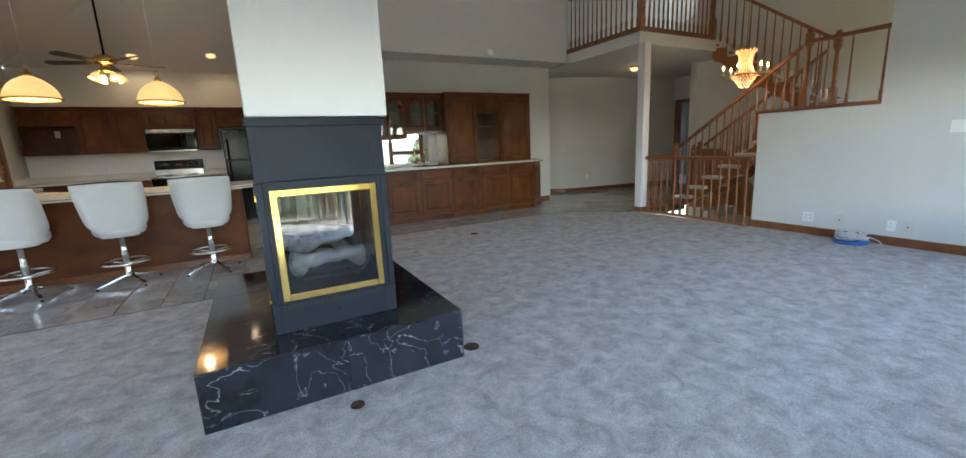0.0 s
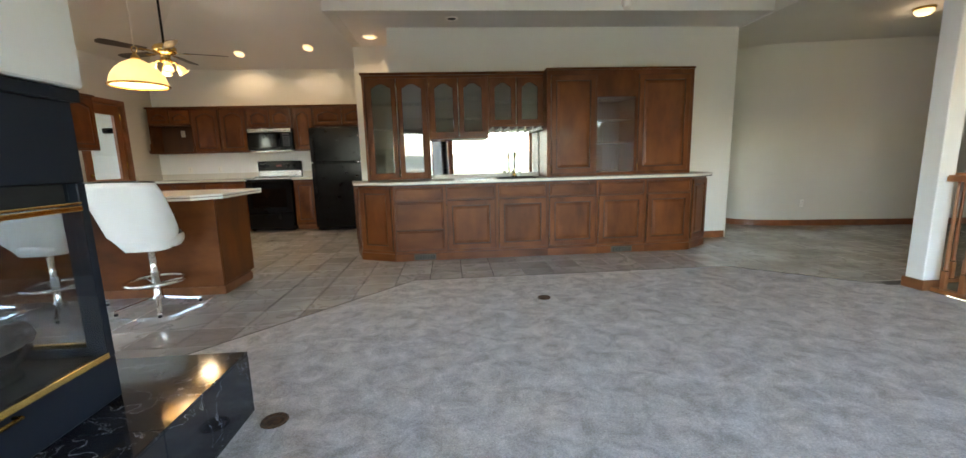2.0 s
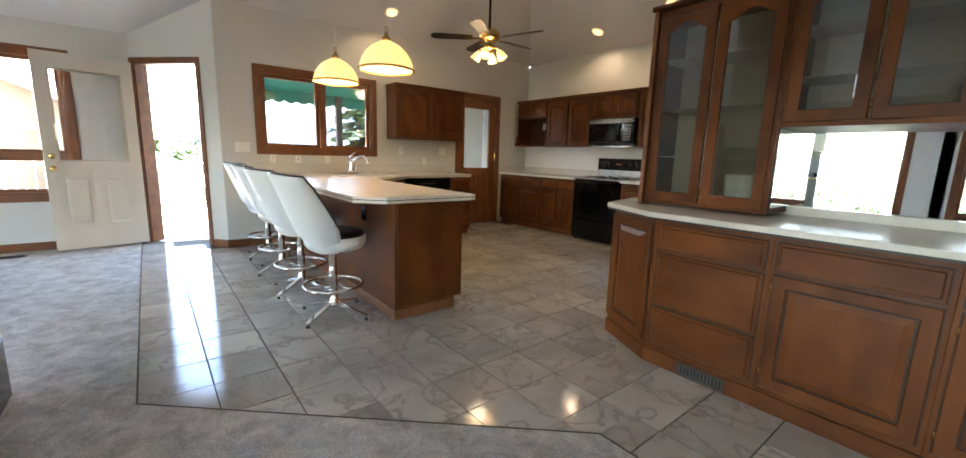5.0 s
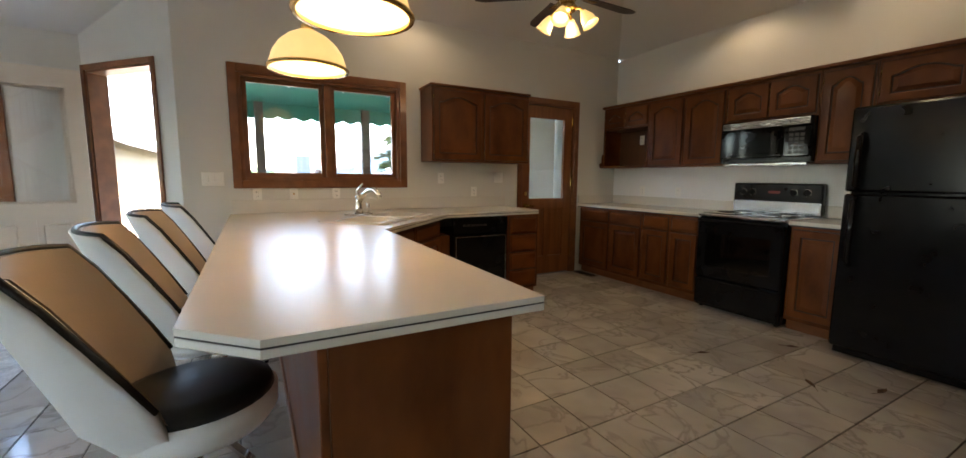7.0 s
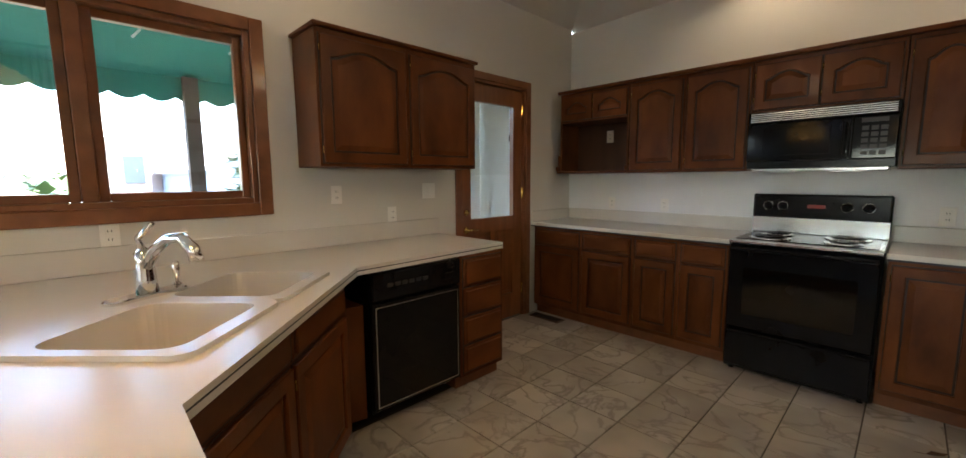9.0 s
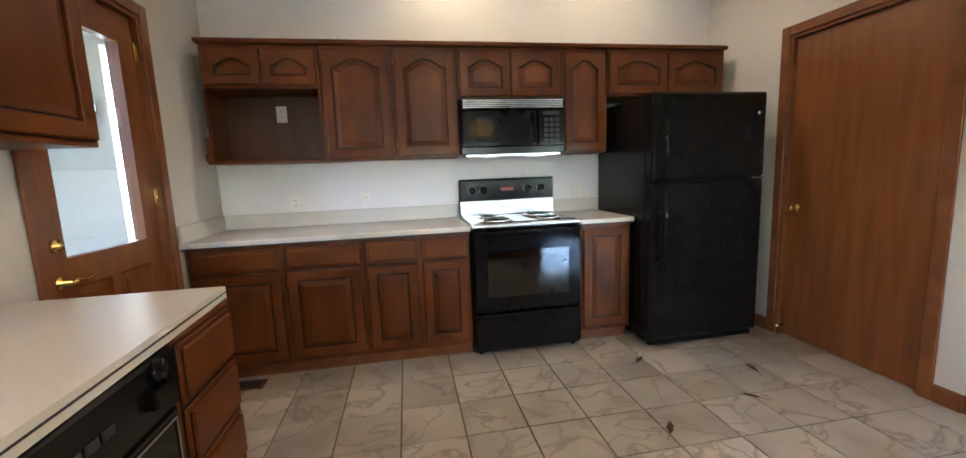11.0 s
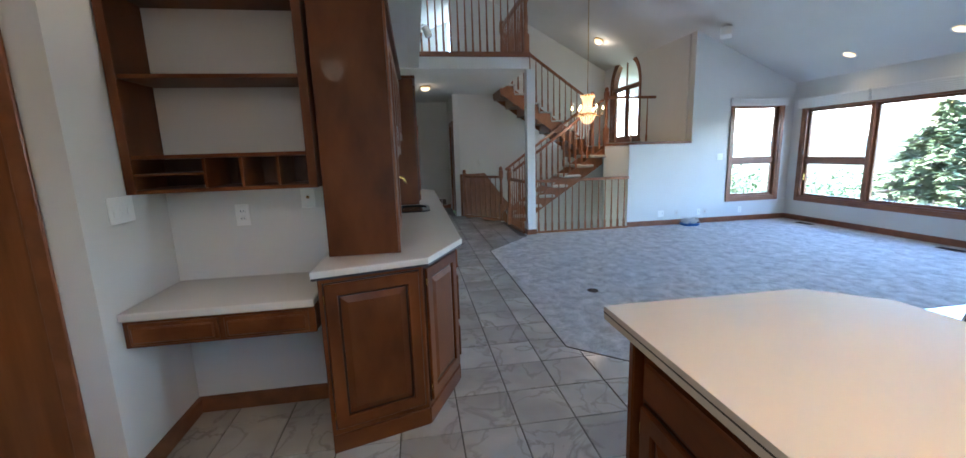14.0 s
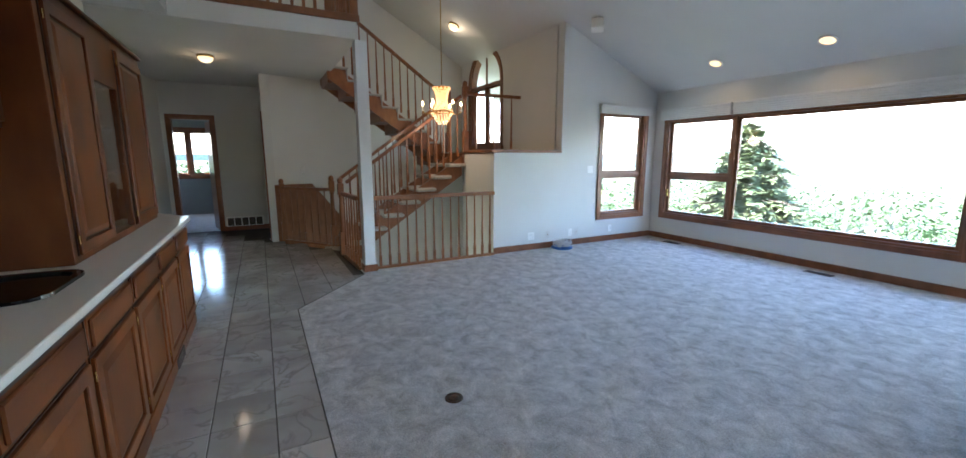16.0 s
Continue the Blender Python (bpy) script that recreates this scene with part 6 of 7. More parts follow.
downlight(-1.30, 10.28, ceil_z(-1.30, 10.28), -SLOPE, 0.6)
downlight(-0.12, 10.15, ceil_z(-0.12, 10.15), -SLOPE, 0.6)
downlight(-2.67, 7.71, ceil_z(-2.67, 7.71), 0, 0.6, SLOPE)
downlight(1.22, 8.32, 2.74, 0, 0.4)
downlight(4.75, 0.97, ceil_z(4.75, 0.97), SLOPE, 0.25)
downlight(3.43, 0.97, ceil_z(3.43, 0.97), SLOPE, 0.25)
dl = thing("dark_downlight", "unlit recessed ceiling can over the bar", "ceiling light", Matrix.Translation((2.27, 7.62, 2.728)))
part("trim_ring", Geo().lathe([(0.05, 0.012), (0.07, 0.012), (0.07, 0.002), (0.05, 0.004)], 20), M_WHITE, dl)
part("baffle", Geo().lathe([(0.05, 0.008), (0.03, 0.010), (0, 0.010)], 20), M_DARK, dl)


def dome_light(x, y, z, watts, tilt=0.0):
    root = thing("dome_light", "small lit brass flush ceiling light with a glass dome", "ceiling light", Matrix.Translation((x, y, z)) @ Matrix.Rotation(tilt, 4, "X"), "flush ceiling lights")
    part("base", Geo().lathe([(0.10, 0.0), (0.10, -0.02), (0.085, -0.028)], 24), M_GOLD, root)
    part("dome", Geo().lathe([(0.088, -0.026), (0.085, -0.05), (0.06, -0.08), (0.0, -0.092)], 24), M_CAN, root)
    lamp("dome_lamp", x, y, z - 0.16, watts, 0.06)


dome_light(7.64, 7.21, 2.72, 0.07)
dome_light(8.17, 3.41, ceil_z(8.17, 3.41), 0.16, math.atan(SLOPE))

# chandelier
cx, cy = 6.64, 4.30
cd = thing("chandelier", "lit crystal chandelier with brass arms and candle bulbs", "chandelier", Matrix.Translation((cx, cy, 1.86)))
part("chain", Geo().tube([(0, 0, 0.56), (0, 0, ceil_z(cx, cy) - 1.86)], 0.007, 6), M_GOLD, cd)
part("crown", Geo().lathe([(0.03, 0.56), (0.05, 0.54), (0.12, 0.535), (0.125, 0.52), (0.10, 0.51), (0.03, 0.50)], 20), M_GOLD, cd)
g = Geo()
rnd = random.Random(3)
for k in range(20):
    a0 = 2 * math.pi * k / 20
    for j in range(12):
        t = j / 11
        r = 0.105 - 0.055 * math.sin(t * math.pi * 0.5) + 0.09 * t ** 3
        z = 0.50 - 0.30 * t
        g.lathe([(0, 0.013), (0.011, 0.0), (0, -0.013)], 6, Matrix.Translation((r * math.cos(a0), r * math.sin(a0), z)), False)
part("crystal_strands", g, M_CRYSTAL, cd, "strings of glowing crystal beads")
g = Geo()
for j in range(5):
    r, z = 0.155 - 0.024 * j, 0.17 - 0.035 * j
    for k in range(max(8, int(r * 150))):
        a = 2 * math.pi * k / max(8, int(r * 150))
        g.lathe([(0, 0.016), (0.011, 0.0), (0, -0.016)], 6, Matrix.Translation((r * math.cos(a), r * math.sin(a), z)), False)
part("crystal_basket", g, M_CRYSTAL, cd, "basket of glowing crystal drops")
g = Geo()
for k in range(14):
    a = 2 * math.pi * k / 14
    g.lathe([(0, 0.03), (0.012, 0.0), (0, -0.03)], 6, Matrix.Translation((0.125 * math.cos(a), 0.125 * math.sin(a), 0.515)), False)
part("crystal_crown", g, M_CRYSTAL, cd)
part("ring", Geo().lathe([(0.15, 0.19), (0.165, 0.20), (0.165, 0.18), (0.15, 0.19)], 28), M_GOLD, cd)
for k in range(6):
    a = 2 * math.pi * k / 6 + 0.2
    c, s = math.cos(a), math.sin(a)
    arm = part("arm", Geo().tube([(0.16 * c, 0.16 * s, 0.19), (0.20 * c, 0.20 * s, 0.155), (0.25 * c, 0.25 * s, 0.165), (0.275 * c, 0.275 * s, 0.20)], 0.008, 8), M_GOLD, cd)
    part("cup", Geo().lathe([(0.004, 0.20), (0.028, 0.212), (0.026, 0.216), (0.010, 0.216), (0.010, 0.275), (0, 0.276)], 12, Matrix.Translation((0.275 * c, 0.275 * s, 0))), M_WHITE, arm)
    part("bulb", Geo().lathe([(0.008, 0.276), (0.015, 0.295), (0.011, 0.32), (0, 0.345)], 10, Matrix.Translation((0.275 * c, 0.275 * s, 0))), M_BULB, arm)
lamp("chandelier_lamp", cx, cy, 1.78, 0.45, 0.12)


# ---- stairs ----
RISE, RUN, LX0, LX1, UX0, UX1, LAND = 0.1865, 0.265, 7.10, 7.76, 7.93, 8.76, 1.492
landing = thing("stair_landing", "carpeted stair landing below the arched window", "landing")
part("deck", Geo().prism([(7.065, 2.56), (9.66, 2.56), (9.38, 3.74), (7.065, 3.74)], LAND - 0.20, LAND - 0.02), M_WALL, landing)
part("carpet", Geo().prism([(7.065, 2.56), (9.66, 2.56), (9.38, 3.73), (7.065, 3.73)], LAND - 0.0195, LAND, 0.004), M_STAIRCARPET, landing)
part("fascia", Geo().box(7.065, 3.741, LAND - 0.24, 9.36, 3.765, LAND - 0.02, 0.003), M_TRIM, landing)
low = thing("lower_stairs", "open oak stair flight with carpeted treads", "staircase")
for k in range(7):
    y = 5.62 - RUN * k
    z = RISE * (k + 1)
    tr = part("tread", Geo().box(LX0 - 0.10, y - RUN - 0.02, z - 0.045, LX1 + 0.10, y + 0.01, z - 0.030, 0.004), M_TRIM, low)
    part("carpet", Geo().box(LX0 - 0.115, y - RUN - 0.03, z - 0.055, LX1 + 0.115, y + 0.025, z, 0.018), M_STAIRCARPET, tr)
for x in (LX0 + 0.02, LX1 - 0.06):
    g = Geo()
    n0 = (5.70, -0.02)
    g.add([(x + dx, y, z) for dx in (0, 0.045) for y, z in ((5.72, 0.0), (5.72, 0.14), (3.765, 1.42), (3.765, 1.12), (5.45, 0.0))], [(0, 1, 2, 3, 4), (9, 8, 7, 6, 5), (0, 5, 6, 1), (1, 6, 7, 2), (2, 7, 8, 3), (3, 8, 9, 4), (4, 9, 5, 0)])
    part("stringer", g, M_RAIL, low)
up = thing("upper_stairs", "oak stair flight with carpeted steps up to the balcony", "staircase")
for k in range(7):
    y = 3.78 + RUN * k
    z = LAND + RISE * (k + 1)
    s = part("step", Geo().box(UX0 + 0.045, y, z - RISE - 0.06, UX1 - 0.045, y + RUN + 0.02, z - 0.02), M_TRIM, up)
    part("carpet", Geo().box(UX0 - 0.03, y - 0.03, z - 0.035, UX1, y + RUN, z, 0.015).box(UX0 - 0.028, y - 0.012, z - RISE, UX1, y + 0.004, z - 0.034, 0.004), M_STAIRCARPET, s)
for x in (UX0, UX1 - 0.04):
    g = Geo()
    y1, z1 = 3.78 + RUN * 7.3, LAND + RISE * 7.6
    g.add([(x + dx, y, z) for dx in (0, 0.04) for y, z in ((3.766, LAND - 0.19), (3.766, LAND + 0.10), (y1 - 0.05, z1 - 0.02), (y1 - 0.05, z1 - 0.30))], [(0, 1, 2, 3), (7, 6, 5, 4), (0, 4, 5, 1), (1, 5, 6, 2), (2, 6, 7, 3), (3, 7, 4, 0)])
    part("stringer", g, M_RAIL, up)

BAL = [(0.016, 0.0), (0.016, 0.13), (0.013, 0.145), (0.018, 0.16), (0.013, 0.175), (0.015, 0.26), (0.012, 0.50), (0.009, 0.78)]
def baluster_mesh(h):
    g = Geo()
    g.box(-0.016, -0.016, 0, 0.016, 0.016, 0.14 * h / 0.8, 0.002)
    g.lathe([(r, z * h / 0.8) for r, z in BAL[2:]] + [(0.009, h)], 8)
    return g.mesh("baluster", M_RAIL)


def newel(root, x, y, z0, h, w=0.045):
    g = Geo(Matrix.Translation((x, y, z0)))
    g.box(-w, -w, 0, w, w, h * 0.30, 0.004)
    g.lathe([(w * 0.95, h * 0.30), (w * 0.65, h * 0.33), (w * 0.85, h * 0.36), (w * 0.62, h * 0.39), (w * 0.80, h * 0.50), (w * 0.55, h * 0.74), (w * 0.8, h * 0.76), (w * 0.7, h * 0.78)], 14)
    g.box(-w * 0.9, -w * 0.9, h * 0.78, w * 0.9, w * 0.9, h * 0.93, 0.004)
    g.lathe([(w * 0.6, h * 0.93), (w * 0.95, h * 0.95), (w * 0.8, h * 0.985), (w * 0.4, h), (0, h * 1.005)], 14)
    return part("newel", g, M_RAIL, root)


def railing(label, a, b, h, n, shoe=True, posts=(), name="railing", foot=0.0):
    """Handrail from a to b (points at floor height), n balusters."""
    A, Bv = Vector(a), Vector(b)
    root = thing(name, label, "railing")
    top = Vector((0, 0, h))
    g = Geo().beam(A + top, Bv + top, 0.058, 0.040).beam(A + top + Vector((0, 0, 0.022)), Bv + top + Vector((0, 0, 0.022)), 0.042, 0.014)
    part("handrail", g, M_RAIL, root)
    if shoe:
        part("shoe_rail", Geo().beam(A + Vector((0, 0, 0.016)), Bv + Vector((0, 0, 0.016)), 0.06, 0.032), M_RAIL, root)
    d = baluster_mesh(h - 0.05 + foot)
    for k in range(n):
        p = A.lerp(Bv, (k + 0.5) / n)
        o = part("baluster", d, M_RAIL, root)
        o.location = p + Vector((0, 0, 0.030 - foot))
    for x, y, z, hh in posts:
        newel(root, x, y, z, hh)
    return root


railing("turned oak guard railing beside the stair well", (6.05, 5.48, 0), (6.05, 3.77, 0), 0.90, 14)
railing("oak stair railing with turned balusters", (LX0 - 0.02, 5.62, RISE), (LX0 - 0.02, 3.80, LAND), 0.86, 15, False, [(LX0 - 0.02, 5.70, 0.0, 1.12), (LX0 - 0.02, 3.72, LAND, 1.10)], foot=0.06)
railing("oak stair railing with turned balusters", (LX1 + 0.03, 5.62, RISE), (LX1 + 0.03, 3.80, LAND), 0.86, 15, False, [(LX1 + 0.03, 5.72, 0.0, 1.12), (LX1 + 0.06, 3.70, LAND, 1.12)], foot=0.06)
railing("oak railing climbing to the balcony", (UX0 + 0.01, 3.80, LAND + RISE), (UX0 + 0.01, 5.60, LAND + RISE * 7.8), 0.84, 14, False, foot=0.06)
railing("oak railing between the plant shelf and the landing", (7.03, 3.72, 1.51), (7.03, 2.72, 1.51), 0.88, 3, False)
railing("oak balcony railing above the room", (5.99, 7.34, 2.945), (5.99, 5.63, 2.945), 0.92, 15)
railing("oak balcony railing above the stairs", (6.02, 5.63, 2.945), (7.82, 5.63, 2.945), 0.92, 16, True, [(5.995, 5.625, 2.945, 1.02), (7.84, 5.63, 2.945, 1.05)])
tagged(part("balcony_trim", Geo().box(5.93, 5.585, 2.90, 5.958, 7.36, 2.975, 0.004).box(5.93, 5.572, 2.90, 7.86, 5.598, 2.975, 0.004), M_TRIM), "oak trim board along the balcony floor", "trim", kind="structure")
railing("low oak railing at the head of the lower stair", (7.80, 5.78, 0), (8.62, 6.42, 0), 0.90, 7, True, [(8.60, 6.40, 0, 1.05)])
railing("short oak railing beside the first step", (6.10, 5.66, 0), (6.93, 5.70, 0), 0.90, 6)
tagged(part("stair_skirt", Geo().add([(8.62 + 0.02, 6.50, z) for z in (-0.3, 0.95)] + [(8.80, 5.9, z) for z in (-0.3, 0.95)] + [(8.93, 5.4, -0.6), (8.93, 5.4, 0.30)] + [(9.05, 4.9, -1.2), (9.05, 4.9, -0.2)], [(0, 2, 3, 1), (2, 4, 5, 3), (4, 6, 7, 5)]), M_RAIL), "oak skirt board beside the lower stair", "trim", kind="structure")
dn = thing("basement_stairs", "carpeted stair flight down to the lower storey", "staircase")
for k in range(10):
    y, z = 5.75 - RUN * k, -RISE * (k + 1)
    part("step", Geo().box(7.80, y - RUN, z - 0.18, 8.72, y + 0.02, z, 0.01), M_STAIRCARPET, dn)

# ---- small fittings ----
def plate(x, y, z, face, n=1, kind="outlet", col=None):
    """A wall plate; face gives the turn that faces the room (0 looks to -y)."""
    lab = {"outlet": "white duplex wall outlet", "switch": "white wall switch plate with toggles", "jack": "small cream wall jack plate"}[kind]
    root = thing("wall_outlet" if kind == "outlet" else ("wall_switch" if kind == "switch" else "wall_jack"), lab, kind if kind != "jack" else "wall jack", pose(x, y, z, 0, 0, face), "wall plates")
    w = 0.072 + 0.046 * (n - 1)
    part("plate", Geo().box(-w / 2, -0.006, -0.058, w / 2, -0.0005, 0.058, 0.002), col or M_WHITE, root)
    for k in range(n):
        u = (k - (n - 1) / 2) * 0.046
        if kind == "outlet":
            for zz in (-0.02, 0.02):
                s = part("socket", Geo().box(u - 0.016, -0.009, zz - 0.014, u + 0.016, -0.0055, zz + 0.014, 0.002), col or M_WHITE, root)
                part("slot", Geo().box(u - 0.008, -0.0095, zz - 0.004, u - 0.005, -0.0088, zz + 0.006).box(u + 0.005, -0.0095, zz - 0.004, u + 0.008, -0.0088, zz + 0.006), M_DARK, s)
        elif kind == "switch":
            part("toggle", Geo().box(u - 0.014, -0.010, -0.028, u + 0.014, -0.0055, 0.028, 0.003), col or M_WHITE, root)
        else:
            part("socket", Geo().box(u - 0.008, -0.010, -0.008, u + 0.008, -0.0055, 0.008, 0.002), M_GOLD, root)


for y, k in ((3.09, "outlet"), (2.78, "jack"), (2.33, "outlet"), (2.20, "jack"), (1.47, "outlet")):
    plate(XE, y, 0.21, -90, 2 if y == 3.09 else 1, k, M_LAMINATE if k == "jack" else None)
plate(XE, 1.96, 1.21, -90, 2, "switch")
plate(XW, 5.93, 1.22, 90, 3, "switch")
for y, k in ((6.26, "outlet"), (6.56, "jack"), (6.94, "outlet"), (8.46, "outlet")):
    r = plate(XW, y, 1.085, 90, 1, k)
plate(XW, 8.05, 1.24, 90, 1, "outlet")
plate(XW, 8.79, 1.25, 90, 2, "switch")
for x in (-2.57, -2.05, -0.32):
    plate(x, 10.671, 1.09, 0, 1)
plate(-2.60, 10.652, 1.74, 0, 1, "outlet", M_LAMINATE)
plate(1.13, 8.78, 1.21, 0, 3, "switch")
plate(1.485, 8.42, 1.12, -90, 1)
plate(1.485, 8.08, 1.20, -90, 1, "jack")
plate(8.80, 6.08, 1.20, -104, 3, "switch")
plate(7.60, 8.585, 0.35, 8, 1)


def register(x, y, ang, w=0.30, d=0.11):
    root = thing("floor_register", "brown louvred floor register set in the carpet", "vent", pose(x, y, 0.001, 0, 0, ang), "floor registers")
    part("frame", Geo().box(-w / 2, -d / 2, 0, w / 2, d / 2, 0.006, 0.002), M_DARKBROWN, root)
    for k in range(14):
        part("slat", Geo().box(-w / 2 + 0.015 + k * (w - 0.03) / 14, -d / 2 + 0.015, 0.006, -w / 2 + 0.027 + k * (w - 0.03) / 14, d / 2 - 0.015, 0.010), M_DARK, root)


register(5.42, 0.72, 0)
register(3.30, 0.75, 0)
register(-3.66, 3.76, 90)
register(-2.86, 10.0, 0, 0.34, 0.12)

hv = thing("wall_grille", "white return-air grille low on the hall wall", "vent", pose(10.195, 7.02, 0.17, 0, 0, -90))
part("frame", Geo().box(-0.32, -0.008, -0.10, 0.32, -0.0005, 0.10, 0.003), M_WHITE, hv)
for k in range(5):
    part("opening", Geo().box(-0.30 + k * 0.122, -0.0095, -0.075, -0.195 + k * 0.122, -0.0085, 0.075), M_GROUT, hv)


def carpet_hole(x, y, r):
    root = thing("floor_socket", "worn brown floor socket hole in the carpet", "floor outlet", Matrix.Translation((x, y, 0.0005)), "floor sockets")
    part("rim", Geo().lathe([(r, 0.0), (r * 0.95, 0.006), (r * 0.75, 0.005), (r * 0.7, 0.001)], 20), M_HOLE, root)
    part("plug", Geo().lathe([(r * 0.72, 0.0008), (r * 0.4, 0.003), (0, 0.003)], 18), M_HOLE, root)


carpet_hole(2.924, 5.786, 0.055)
carpet_hole(1.36, 4.30, 0.06)
carpet_hole(0.57, 2.54, 0.035)
carpet_hole(1.32, 2.77, 0.05)

coil = thing("cable_coil", "loose coil of white cable on a blue plastic spool", "cable", Matrix.Translation((5.94, 2.60, 0)))
part("spool", Geo().lathe([(0.15, 0.0), (0.165, 0.01), (0.165, 0.03), (0.10, 0.035), (0.06, 0.06), (0.0, 0.06)], 24), M_BLUE, coil, "blue plastic spool")
rnd = random.Random(9)
for q in range(4):
    pts = []
    ph = rnd.uniform(0, 6)
    for k in range(60):
        a = k * 0.42 + ph
        r = 0.10 + 0.045 * math.sin(k * 0.37 + q) + rnd.uniform(-0.008, 0.008)
        pts.append((r * math.cos(a), r * math.sin(a), 0.055 + 0.018 * q + 0.022 * math.sin(k * 0.5 + q)))
    part("cable", Geo().tube(pts, 0.0055, 5), M_CORD, coil)
part("loose_end", Geo().tube([(0.10, -0.05, 0.05), (0.10, -0.14, 0.06), (0.06, -0.22, 0.04), (0.02, -0.26, 0.012)], 0.0055, 6), M_CORD, coil)

sp = thing("speaker", "small white loudspeaker bracketed under the sloped ceiling", "speaker", pose(5.55, 2.42, ceil_z(5.55, 2.42) - 0.10, 25, 0, 50))
part("case", Geo().box(-0.085, -0.06, -0.11, 0.085, 0.06, 0.06, 0.015), M_WHITE, sp)
part("grille", Geo().box(-0.072, -0.066, -0.10, 0.072, -0.059, 0.05, 0.004), M_ROLL, sp)
part("bracket", Geo().tube([(0, 0.02, 0.05), (0, 0.04, 0.14)], 0.014, 8), M_WHITE, sp)
sl = thing("spotlight", "small white spotlight on the bulkhead edge", "spotlight", Matrix.Translation((4.18, 7.35, 2.83)))
part("mount", Geo().box(-0.035, -0.02, -0.05, 0.035, -0.001, 0.05, 0.004), M_WHITE, sl)
part("head", Geo().lathe([(0.0, 0.05), (0.04, 0.04), (0.045, -0.07), (0.035, -0.08), (0, -0.07)], 16, Matrix.Translation((0, -0.07, -0.03)) @ Matrix.Rotation(radians(-25), 4, "X")), M_WHITE, sl)
part("arm", Geo().tube([(0, -0.01, 0.02), (0, -0.06, 0.03)], 0.010, 8), M_WHITE, sl)
bd = thing("sticker", "small blue and white sticker on a cabinet pane", "sticker", Matrix.Translation((2.27, 7.603, 1.57)))
part("paper", Geo().box(-0.025, -0.001, -0.05, 0.025, 0.0, 0.05), M_WHITE, bd)
part("print", Geo().box(-0.02, -0.002, -0.03, 0.02, -0.0011, 0.045).box(-0.02, -0.002, -0.045, 0.02, -0.0011, -0.038), M_BLUE, bd)
rl = random.Random(4)
for k, (x, y) in enumerate(((0.30, 9.42), (-0.30, 9.70), (0.05, 9.15), (-0.55, 9.0))):
    root = thing("dead_leaf", "small dry dark leaf lying on the tile", "leaf", pose(x, y, 0.004, 0, 0, rl.uniform(0, 360)), "dry leaves")
    part("blade", Geo().add([(-0.05, 0, 0.0), (-0.01, 0.018, 0.008), (0.03, 0.012, 0.004), (0.05, 0, 0.010), (0.02, -0.016, 0.006), (-0.02, -0.014, 0.003), (0, 0, -0.001)], [(6, 0, 1), (6, 1, 2), (6, 2, 3), (6, 3, 4), (6, 4, 5), (6, 5, 0)]).tube([(-0.05, 0, 0.001), (-0.09, 0.01, 0.002)], 0.0015, 4), M_HOLE, root)
pb = thing("porch_speaker", "small black loudspeaker on the porch wall", "speaker", pose(-4.02, 10.945, 1.84, 0, 0, 0))
part("case", Geo().box(-0.10, -0.12, -0.05, 0.10, -0.03, 0.05, 0.02), M_BLACKTEX, pb)
part("bracket", Geo().tube([(0, -0.03, 0), (0, -0.002, 0)], 0.015, 8), M_BLACK, pb)
# ---- outdoors ----
M_GRASS = material("dry_grass", (0.04, 0.055, 0.02), (0.10, 0.095, 0.05), 0.35, 0.95, bump=0.5, bscale=3.0, detail=8)
# Needles paler than real ones; light passing through them is put into the colour.
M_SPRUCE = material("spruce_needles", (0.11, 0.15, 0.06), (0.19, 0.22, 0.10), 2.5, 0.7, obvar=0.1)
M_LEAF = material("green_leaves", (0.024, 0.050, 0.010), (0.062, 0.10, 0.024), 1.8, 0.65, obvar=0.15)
M_PALELEAF = material("silvery_leaves", (0.10, 0.115, 0.08), (0.20, 0.205, 0.155), 2.0, 0.7)
M_BARK = material("bark", (0.06, 0.045, 0.03), (0.12, 0.09, 0.07), 8.0, 0.9, bump=0.6, bscale=12)
M_CONC = material("pale_concrete", (0.50, 0.48, 0.45), (0.60, 0.58, 0.54), 2.0, 0.85, bump=0.2, bscale=40)
M_SIDING = material("tan_siding", (0.27, 0.19, 0.115), (0.32, 0.225, 0.14), 2.0, 0.7)
M_BLUESIDE = material("blue_siding", (0.28, 0.36, 0.48), (0.34, 0.42, 0.54), 2.0, 0.7)
M_ROOF = material("grey_roof", (0.22, 0.21, 0.20), (0.32, 0.31, 0.30), 3.0, 0.9, bump=0.4, bscale=20)
M_BRICK = material("mixed_brick", (0.34, 0.22, 0.17), (0.52, 0.42, 0.36), 9.0, 0.85, bump=0.4, bscale=18, stretch=(1, 1, 3))
M_AWNING = material("green_awning", (0.02, 0.16, 0.11), (0.03, 0.21, 0.15), 3.0, 0.8)
M_DARKGLASS = material("far_window", (0.10, 0.12, 0.14), rough=0.1)
M_IRON = material("dark_iron", (0.05, 0.05, 0.05), rough=0.5)
# Distance haze is put into this blue-grey hill colour.
M_FARHILL = material("far_hills", (0.10, 0.13, 0.13), (0.15, 0.18, 0.18), 0.004, 0.95)

